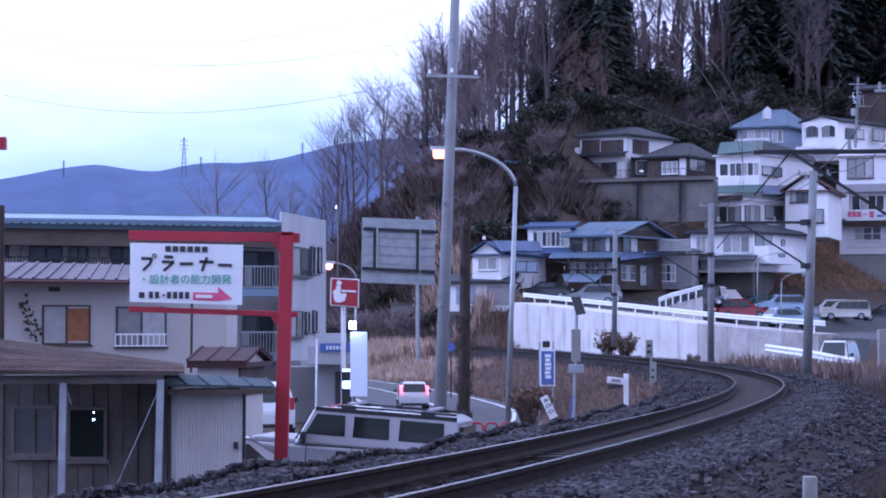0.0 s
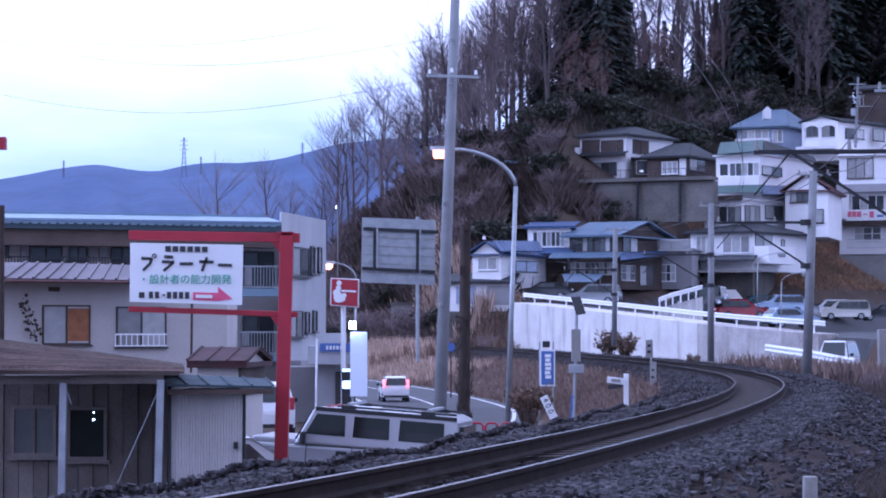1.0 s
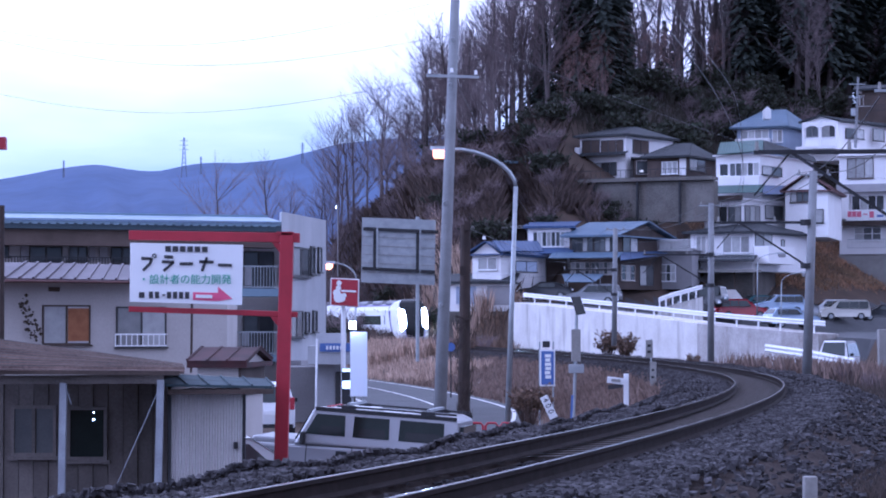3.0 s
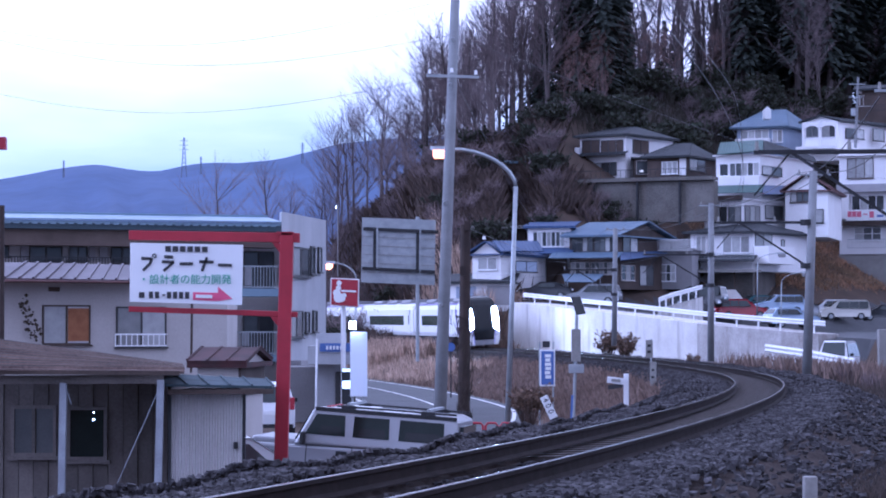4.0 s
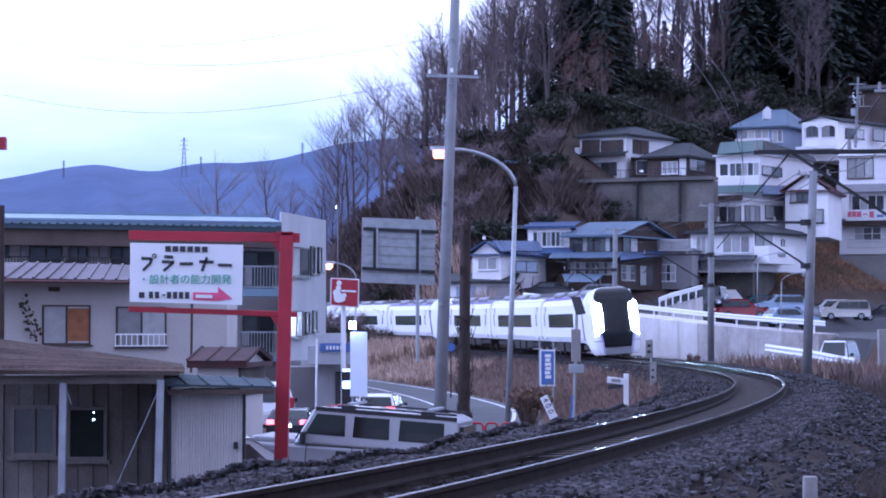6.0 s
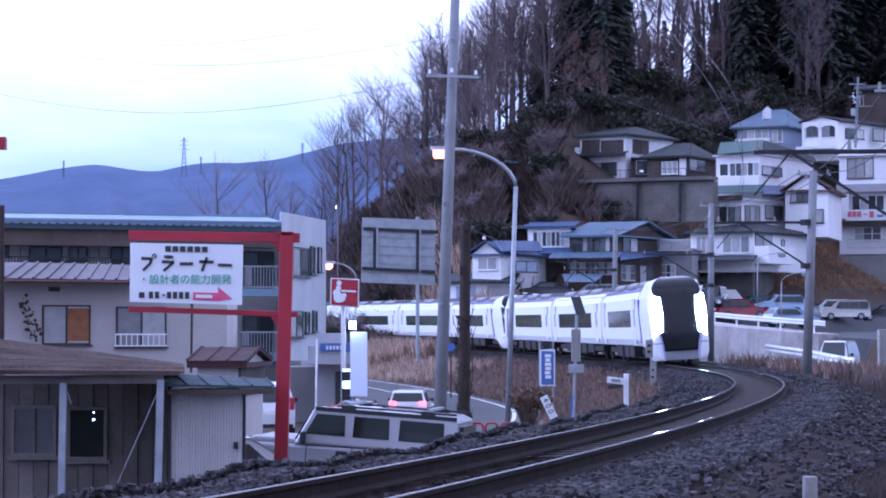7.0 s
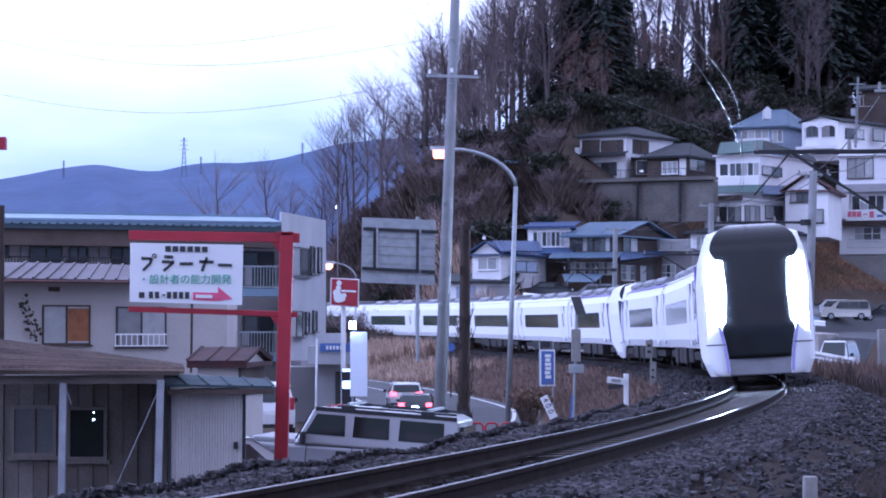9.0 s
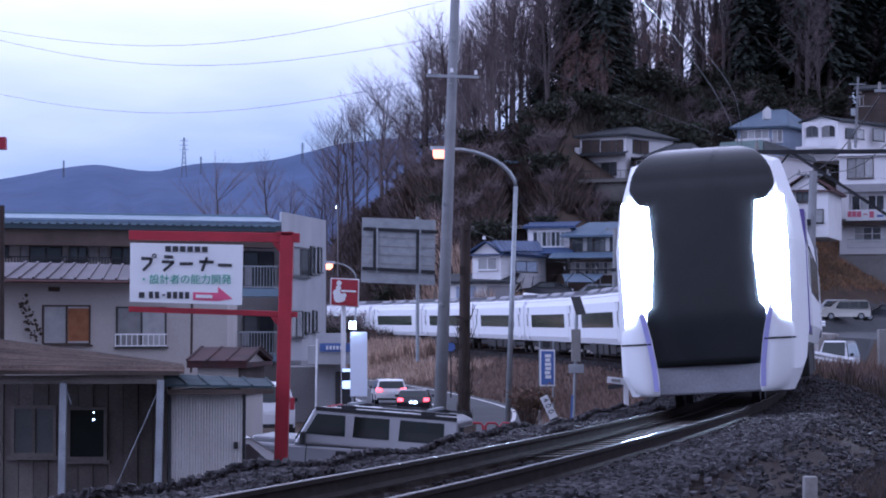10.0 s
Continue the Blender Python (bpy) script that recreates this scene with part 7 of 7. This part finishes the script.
M_BROADLEAF = mat("dark_evergreen_leaves", (0.028, 0.036, 0.02), (0.045, 0.045, 0.028), 1.2, 0.85, bump=0, vary=0.4, island=True)


def blades(name, xy, h0, h1, w, mt, label, seed, lean=0.25, category="grass", zoff=0.0, tuft=1, spread=0.2):
    rng = np.random.RandomState(seed)
    xy = np.repeat(np.asarray(xy), tuft, axis=0)
    n = len(xy)
    xy = xy + rng.normal(0, spread, (n, 2)) * (tuft > 1)
    z = ground_height(xy[:, 0], xy[:, 1]) + zoff
    h = rng.uniform(h0, h1, n)
    a = rng.uniform(0, 6.28, n)
    b = rng.uniform(0, 6.28, n)
    ww = w * rng.uniform(0.6, 1.4, n)
    dx, dy = np.cos(a) * ww / 2, np.sin(a) * ww / 2
    lx, ly = np.cos(b) * h * lean * rng.uniform(0.2, 1, n), np.sin(b) * h * lean * rng.uniform(0.2, 1, n)
    p0 = np.stack([xy[:, 0] - dx, xy[:, 1] - dy, z - 0.08], 1)
    p1 = np.stack([xy[:, 0] + dx, xy[:, 1] + dy, z - 0.08], 1)
    p2 = np.stack([xy[:, 0] + dx * 0.8 + lx * 0.4, xy[:, 1] + dy * 0.8 + ly * 0.4, z + h * 0.6], 1)
    p3 = np.stack([xy[:, 0] + lx, xy[:, 1] + ly, z + h], 1)
    v = np.stack([p0, p1, p2, p3], 1).reshape(-1, 3)
    f = [(4 * i, 4 * i + 1, 4 * i + 2, 4 * i + 3) for i in range(n)]
    return scatter_mesh(name, v, f, mt, label, category)


def along(n, s0, s1, d0, d1, seed, power=1.0):
    """Places beside the line: s along it, d outward."""
    rng = np.random.RandomState(seed)
    s = rng.uniform(s0, s1, n)
    d = d0 + (d1 - d0) * rng.uniform(0, 1, n) ** power
    x, y, th = (np.interp(s, T_S, q) for q in (T_X, T_Y, T_TH))
    return np.stack([x + d * np.cos(th), y - d * np.sin(th)], 1)


def bank(n, s0, s1, k0, k1, seed):
    """Places on the bank between track and road."""
    rng = np.random.RandomState(seed)
    s = rng.uniform(s0, s1, n)
    e = np.interp(s, (-60, 60, 92, 155, 300, 640), (6.4, 6.4, 7.0, 10.0, 13.0, 13.0)) - 0.7
    d = -(1.95 + (e - 1.95) * rng.uniform(k0, k1, n))
    x, y, th = (np.interp(s, T_S, q) for q in (T_X, T_Y, T_TH))
    return np.stack([x + d * np.cos(th), y - d * np.sin(th)], 1)


blades("reed_bed", bank(1700, 172, 245, 0.1, 1.0, 1), 0.8, 1.7, 0.035, M_REED, "tall pale dry reeds on the railway bank", 2, 0.3, tuft=14, spread=0.22)
blades("reed_belt", along(1100, 188, 240, 2.8, 5.5, 61), 1.5, 2.8, 0.04, M_REED, "tall pale reeds behind the line", 62, 0.25, tuft=11, spread=0.25)
blades("reed_fringe", bank(500, 140, 176, 0.3, 1.0, 31), 0.3, 0.8, 0.03, M_REED, "thin dry reeds on the railway bank", 32, 0.35, tuft=6, spread=0.2)
blades("bank_grass", bank(2600, 60, 150, 0.0, 1.0, 3), 0.12, 0.42, 0.028, M_PALE, "brown dead grass on the railway bank", 4, 0.6, tuft=11, spread=0.2)
blades("verge_grass", along(4600, 20, 110, 1.75, 8.5, 5), 0.1, 0.42, 0.014, M_VERGE, "dead grass on the outer slope of the line", 6, 0.6, tuft=6, spread=0.15)
blades("weed_stalks", along(1300, 34, 110, 3.6, 12.0, 7), 0.25, 0.85, 0.008, M_VERGE, "dark dry weed stalks beside the line", 8, 0.4, "weeds", tuft=4, spread=0.15)
blades("near_weeds", along(15000, 6, 50, 1.5, 7.0, 77, 1.3), 0.05, 0.3, 0.01, M_VERGE, "thin dead weeds on the outer shoulder", 78, 0.7, "weeds", tuft=12, spread=0.12)
blades("wall_weeds", along(1800, 75, 160, 2.6, 9.0, 9), 0.2, 0.7, 0.008, M_WEED, "withered weeds below the white wall", 10, 0.5, "weeds", tuft=6, spread=0.25)
blades("lane_weeds", along(900, 66, 108, 4.4, 9.0, 19), 0.4, 1.35, 0.007, M_PALE, "pale dry weeds beside the lane", 20, 0.4, "weeds", tuft=9, spread=0.25)
rng = np.random.RandomState(21)
xy = np.stack([rng.uniform(24, 48, 5000), rng.uniform(222, 252, 5000)], 1)
xy = xy[(xy[:, 1] > 203 + xy[:, 0] - 4) & (xy[:, 1] < 222 + xy[:, 0])]
blades("bank_turf", xy, 0.1, 0.45, 0.05, M_ORANGE, "rust-coloured dead grass bank above the car park", 22, 0.8, tuft=12, spread=0.3)


# ---- trees ----
def limb(sh, p, d, length, r, depth, rng, fine):
    """A limb that forks; the last forks go into the fine mesh."""
    n = 3 if depth > 1 else 2
    for i in range(n):
        q = p + d * (length / n)
        r2 = r * (1 - 0.28 / n * 1.2)
        (fine if depth <= 1 else sh).tube(p, q, r * (0.75 if depth <= 1 else 1), r2 * (0.75 if depth <= 1 else 1), 4 if depth > 2 else 3)
        p, r = q, r2
        d = (d + Vector((rng.gauss(0, 0.09), rng.gauss(0, 0.09), 0.05 + rng.gauss(0, 0.05)))).normalized()
        if depth > 0 and (i > 0 or depth < 3):
            for k in range(2 if depth > 1 else 3):
                a = rng.uniform(0, 6.283)
                side = Vector((math.cos(a), math.sin(a), rng.uniform(0.2, 0.9))).normalized()
                limb(sh, p, (d * 0.75 + side * rng.uniform(0.5, 0.9)).normalized(), length * rng.uniform(0.5, 0.72), r * 0.55, depth - 1, rng, fine)
    if depth > 0:
        limb(sh, p, d, length * 0.7, r * 0.8, depth - 1, rng, fine)


def bare_tree(seed, height, spread, label, haze=None, name="bare_tree"):
    rng = random.Random(seed)
    t = empty(name, Matrix.Translation((0, -400 - seed * 3, -60)), label, "tree", "bare trees")
    wood, fine = Shape(), Shape()
    p, d, r = Vector((0, 0, -1.5)), Vector((rng.gauss(0, 0.03), rng.gauss(0, 0.03), 1)).normalized(), 0.013 * height
    n = 7
    for i in range(n):
        q = p + d * ((height * 0.8 + 1.5) / n)
        wood.tube(p, q, r, r * 0.86, 6)
        p, r = q, r * 0.86
        d = (d + Vector((rng.gauss(0, 0.05), rng.gauss(0, 0.05), 0.03))).normalized()
        if i > 1:
            for k in range(2 + (i > 3)):
                a = rng.uniform(0, 6.283)
                up = rng.uniform(0.7, 1.5)
                side = Vector((math.cos(a), math.sin(a), up)).normalized()
                limb(wood, p, side, height * spread * rng.uniform(0.7, 1.1) * (1.15 - 0.08 * i), r * 0.5, 2, rng, fine)
    limb(wood, p, d, height * 0.12, r * 0.8, 2, rng, fine)
    part("trunk", wood, M_TWIG, t, smooth=False)
    part("crown", fine, haze or M_TWIGHAZE, t, "haze of fine bare twigs")
    return t


def conifer(seed, height, label):
    rng = random.Random(seed)
    t = empty("conifer", Matrix.Translation((20, -400 - seed * 3, -60)), label, "tree", "conifers")
    part("trunk", Shape().tube((0, 0, -1.5), (0, 0, height * 0.97), 0.014 * height, 0.03, 8), M_TWIG, t)
    sh = Shape()
    n = int(height * 24)
    for i in range(n):
        z = height * (0.16 + 0.84 * (i / n))
        k = 1 - (z / height)
        reach = (0.14 * height * (k ** 0.75) + 0.25) * rng.uniform(0.6, 1.15)
        a = rng.uniform(0, 6.283)
        c, s = math.cos(a), math.sin(a)
        drop = reach * rng.uniform(0.15, 0.5)
        for j in range(13):
            f = (j + rng.random()) / 13
            o = Vector((c * reach * f, s * reach * f, z - drop * f * f))
            w = 0.08 + 0.14 * (1 - abs(f - 0.6)) * rng.uniform(0.7, 1.3)
            tl = Vector((rng.gauss(0, 0.5), rng.gauss(0, 0.5), rng.gauss(0, 0.5)))
            u = Vector((-s, c, 0)) * w + tl * 0.25 * w
            v = Vector((c * 0.8, s * 0.8, -0.5 + rng.gauss(0, 0.3))) * w
            sh.face([o - u, o - v * 0.7, o + u, o + v])
    part("crown", sh, M_NEEDLE, t, "dark drooping needle boughs")
    return t


def bush(seed, r, h, mt, label, name="shrub", leaves=0, group="shrubs"):
    rng = random.Random(seed)
    t = empty(name, Matrix.Translation((40, -400 - seed * 3, -60)), label, "shrub", group)
    w, lf = Shape(), Shape()
    for i in range(34):
        a = rng.uniform(0, 6.283)
        e = Vector((math.cos(a) * r * rng.uniform(0.2, 1), math.sin(a) * r * rng.uniform(0.2, 1), h * rng.uniform(0.55, 1.0)))
        mid = e * 0.5 + Vector((rng.gauss(0, 0.06), rng.gauss(0, 0.06), h * 0.08))
        w.tube((0, 0, -0.3), mid, 0.016 * h, 0.01 * h, 4)
        w.tube(mid, e, 0.01 * h, 0.004 * h, 3)
        for j in range(7):
            q = mid.lerp(e, rng.random())
            q2 = q + Vector((rng.gauss(0, 0.22), rng.gauss(0, 0.22), rng.uniform(0.0, 0.35))) * r
            w.tube(q, q2, 0.006 * h, 0.003 * h, 3)
            for k in range(leaves):
                o = q.lerp(q2, rng.random())
                z = 0.05 * h * rng.uniform(0.5, 1.4)
                u, v = Vector((rng.gauss(0, 1), rng.gauss(0, 1), rng.gauss(0, 1))).normalized() * z, Vector((rng.gauss(0, 1), rng.gauss(0, 1), rng.gauss(0, 1))).normalized() * z
                lf.face([o - u, o - v, o + u, o + v])
    part("stem", w, mt, t)
    if leaves:
        part("foliage", lf, M_BROADLEAF if leaves > 4 else M_DEAD, t, "sparse leaves")
    return t


BARE = [bare_tree(41 + i, 16.0, sp, lb) for i, (sp, lb) in enumerate(((0.17, "tall bare broadleaf tree on the wooded slope"), (0.21, "spreading bare tree with fine twigs"), (0.13, "slender bare tree with upright limbs"), (0.24, "wide-crowned leafless tree on the slope"), (0.32, "broad dome-crowned leafless tree on the slope")))]
REDDISH = bare_tree(77, 9.0, 0.26, "reddish-brown leafless tree above the houses", M_REDTWIG)
CONE = [conifer(5, 22.0, "tall dark conifer on the wooded slope"), conifer(6, 18.0, "dark narrow conifer on the wooded slope")]
SCRUB = [bush(3, 1.6, 2.4, M_TWIGHAZE, "leafless brown thicket on the slope"), bush(4, 1.8, 2.2, M_TWIG, "dark evergreen shrub on the slope", leaves=9)]
FIRST = {}


def plant(kind, x, y, scale, rz, z=None):
    z = float(ground_height(np.array([x]), np.array([y]))[0]) if z is None else z
    m = Matrix.Translation((x, y, z)) @ Matrix.Rotation(rz, 4, "Z") @ Matrix.Diagonal((scale, scale, scale, 1))
    if kind not in FIRST:
        FIRST[kind] = True
        kind.matrix_world = m
        return kind
    o = kind.copy()
    scene.collection.objects.link(o)
    o.matrix_world = m
    for c in kind.children:
        q = c.copy()
        scene.collection.objects.link(q)
        q.parent = o
    return o


def woods():
    rng = random.Random(19)
    # dense conifers: a clump over the middle houses and the dark stand above the white houses
    for u0, u1, y0, y1, n, sc in ((0.047, 0.074, 262, 292, 16, (0.95, 1.25)), (0.118, 0.19, 292, 335, 80, (1.2, 1.7)), (0.075, 0.12, 300, 330, 14, (0.5, 0.85)), (0.034, 0.041, 270, 300, 3, (0.8, 1.0))):
        for i in range(n):
            y = rng.uniform(y0, y1)
            plant(CONE[i % 2], rng.uniform(u0, u1) * y, y, rng.uniform(*sc), rng.uniform(0, 6.28))
    # bare trees along the ridge
    for u0, u1, y0, y1, n, sc, kinds in ((0.012, 0.05, 258, 300, 22, (1.1, 1.35), (0, 1, 2, 3)), (0.0, 0.014, 262, 296, 13, (1.0, 1.2), (1, 3, 0)), (-0.012, 0.0, 262, 296, 8, (0.88, 1.08), (4, 3, 0)), (-0.022, -0.012, 262, 296, 5, (0.68, 0.86), (4, 3, 3)), (0.072, 0.122, 285, 320, 26, (1.15, 1.5), (2, 0, 2)), (-0.05, -0.024, 255, 285, 10, (0.8, 0.95), (4, 3, 4)), (-0.05, 0.03, 225, 262, 20, (0.4, 0.7), (1, 3, 0)), (0.125, 0.185, 285, 300, 5, (0.8, 1.1), (0, 1, 3))):
        for i in range(n):
            y = rng.uniform(y0, y1)
            plant(BARE[kinds[i % len(kinds)]], rng.uniform(u0, u1) * y, y, rng.uniform(*sc), rng.uniform(0, 6.28))
    for u, y, k in ((0.056, 256, 1.0), (0.066, 262, 1.0), (0.049, 252, 0.7), (0.064, 254, 0.8), (0.075, 268, 1.1), (0.07, 272, 1.2), (0.11, 284, 0.9), (0.093, 278, 0.9), (0.085, 276, 1.0)):
        plant(REDDISH, u * y, y, k, rng.uniform(0, 6.28))
    # two thin trees standing before the far mountain
    for u, y, k in ((-0.0905, 235, 0.76), (-0.0715, 240, 0.78), (-0.0655, 245, 0.7)):
        plant(BARE[2 if k < 0.75 else 1], u * y, y, k * 1.6, rng.uniform(0, 6.28), -1.8)
    # thickets
    for u0, u1, y0, y1, n, sc, kinds in ((-0.05, 0.02, 212, 262, 60, (0.9, 1.6), (0, 0, 0, 0, 1)), (0.02, 0.045, 222, 262, 34, (0.8, 1.4), (0, 1)), (0.045, 0.12, 247, 285, 52, (1.0, 1.9), (1, 1, 0, 1)), (0.12, 0.185, 270, 292, 34, (1.0, 1.9), (1, 1, 0)), (0.05, 0.11, 222, 233, 14, (0.4, 0.8), (0, 1)), (-0.02, 0.02, 182, 206, 14, (0.4, 0.65), (0, 0, 0)), (0.095, 0.15, 217, 226, 8, (0.3, 0.6), (0, 1))):
        for i in range(n):
            y = rng.uniform(y0, y1)
            plant(SCRUB[kinds[i % len(kinds)]], rng.uniform(u0, u1) * y, y, rng.uniform(*sc), rng.uniform(0, 6.28))


woods()
rng = np.random.RandomState(51)
yy = rng.uniform(207, 268, 9500)
uu = rng.uniform(-0.052, 0.062, 9500)
keep = ((uu < 0.03) & ((yy > 227) | (uu > 0.0) | (uu < -0.026) | (rng.uniform(0, 1, 9500) < 0.3))) | ((yy > 224) & (uu < 0.045)) | ((yy > 226) & (yy < 233))
blades("slope_brush", np.stack([uu * yy, yy], 1)[keep], 0.6, 2.2, 0.014, M_BRUSH, "dense leafless brown brush on the slope", 52, 0.7, "brush", tuft=9, spread=0.5)
yy = rng.uniform(186, 207, 1500)
uu = rng.uniform(-0.03, 0.03, 1500)
blades("low_brush", np.stack([uu * yy, yy], 1), 0.4, 1.3, 0.04, M_DEAD, "low dead brush behind the railway bank", 54, 0.5, "brush", tuft=5, spread=0.4)
yy = rng.uniform(246, 300, 5000)
uu = rng.uniform(0.046, 0.19, 5000)
keep = yy > 244 + 100 * np.maximum(uu - 0.07, 0)
blades("wood_floor_brush", np.stack([uu * yy, yy], 1)[keep], 0.6, 2.0, 0.025, M_UNDERGROWTH, "dark undergrowth of the hillside wood", 56, 0.5, "brush", tuft=4, spread=0.5)
# shrubs by the line
sb_ = bush(12, 0.75, 1.5, M_WEED, "small withered shrub with dry leaves before the white wall", leaves=3)
plant(sb_, 10.68, 158, 1.35, 0.3)
plant(sb_, 11.63, 156, 1.3, 2.0)
plant(sb_, 14.53, 142, 0.7, 1.0)
for k in range(14):
    q = Vector((10.2, 232.0)).lerp(Vector((24.6, 225.4)), (k + 0.5) / 14)
    plant(SCRUB[(0, 0, 1)[k % 3]], q.x, q.y, 0.42 + 0.07 * (k * 5 % 7), k * 1.7)
for k in range(7):
    plant(SCRUB[(0, 1)[k % 2]], 23.4 + 0.8 * k, 220.2 - 0.3 * k, 0.5 + 0.06 * (k * 3 % 5), k * 1.3)
plant(BARE[3], 14.42, 224, 0.27, 1.0)
plant(BARE[3], 16.11, 223, 0.24, 2.0)
rng = random.Random(91)
for k in range(44):
    p = on_track(rng.uniform(26, 84), rng.uniform(3.9, 8.5))
    plant(SCRUB[0], p.x, p.y, rng.uniform(0.16, 0.42), rng.uniform(0, 6.28))
rb = bush(14, 0.62, 0.85, M_WEED, "round brown thicket beside the ballast", leaves=4)
plant(rb, 2.24, 62, 1.0, 0.4, -0.80)
plant(rb, 2.13, 64, 0.8, 2.4, -0.87)

# ---- distance ----
def mountain():
    rng = np.random.RandomState(2)
    us = np.linspace(-0.42, 0.3, 170)
    knots = (-0.42, -0.26, -0.18, -0.135, -0.11, -0.078, -0.05, -0.02, 0.06, 0.3)
    hs = (60, 100, 166, 184, 180, 191, 200, 215, 228, 150)
    v, f = [], []
    for j in range(26):
        k = j / 25
        y = 1700 + 1000 * k
        for u in us:
            base = np.interp(u, knots, hs) * (k ** 0.8)
            nz = noise.noise(Vector((u * 38, k * 3.2, 0.3))) * 26 * k * (1.25 - k) + noise.noise(Vector((u * 120, k * 9, 2.0))) * 7 * (1.1 - k)
            ridge = abs(noise.noise(Vector((u * 55 + k * 2, k * 2, 5.0)))) * 40 * k * (1 - k) * 2
            v.append((u * y * 1.06, y, -4 + base + nz - ridge))
    n = len(us)
    for j in range(25):
        for i in range(n - 1):
            a = j * n + i
            f.append((a, a + 1, a + n + 1, a + n))
    me = bpy.data.meshes.new("mountain")
    me.from_pydata(v, [], f)
    me.polygons.foreach_set("use_smooth", [True] * len(me.polygons))
    # the air's blue haze is put into the base colour and a weak glow
    m = mat("hazed_wooded_mountain", (0.06, 0.085, 0.17), (0.04, 0.06, 0.12), 0.008, 0.95, fine=0.05, bump=0)
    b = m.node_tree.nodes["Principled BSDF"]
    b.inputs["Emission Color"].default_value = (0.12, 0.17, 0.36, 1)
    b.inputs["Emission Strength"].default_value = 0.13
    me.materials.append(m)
    tagged(new("mountain", me), "distant wooded mountain ridge with blue haze painted in", "mountain", kind="structure")


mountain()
PYLON = mat("far_steel", (0.2, 0.22, 0.28), (0.16, 0.18, 0.24), 1, 0.8, bump=0)


def pylon(x, y, z, h):
    g = empty("pylon", Matrix(), "far lattice power pylon on the ridge", "pylon", "pylons")
    s = Shape()
    for a in ((-1, -1), (1, -1), (1, 1), (-1, 1)):
        s.tube((x + a[0] * h * 0.09, y + a[1] * 2, z - 15), (x + a[0] * h * 0.015, y, z + h), 0.5, 0.35, 4)
    for i in range(7):
        k0, k1 = i / 7, (i + 1) / 7
        w0, w1 = h * (0.09 - 0.075 * k0), h * (0.09 - 0.075 * k1)
        s.tube((x - w0, y - 1, z + h * k0), (x + w1, y - 1, z + h * k1), 0.3, n=4)
        s.tube((x + w0, y - 1, z + h * k0), (x - w1, y - 1, z + h * k1), 0.3, n=4)
    part("tower", s, PYLON, g)
    for k in (0.62, 0.76, 0.9):
        part("crossarm", Shape().bar((x - h * 0.13, y, z + h * k), (x + h * 0.13, y, z + h * k), 0.5), PYLON, g)


pylon(-276.30, 2600, 170.54, 34)
pylon(-149.89, 2600, 181.40, 18)
pylon(-404.52, 2600, 168.13, 12)
pylon(-258.24, 2600, 175.37, 9)
for c in BARE + CONE + SCRUB + [REDDISH]:
    if c not in FIRST:
        plant(c, 0, 420, 1.0, 0)



def motions():
    for ob, rows in MOVERS:
        walk(ob, rows)


motions()
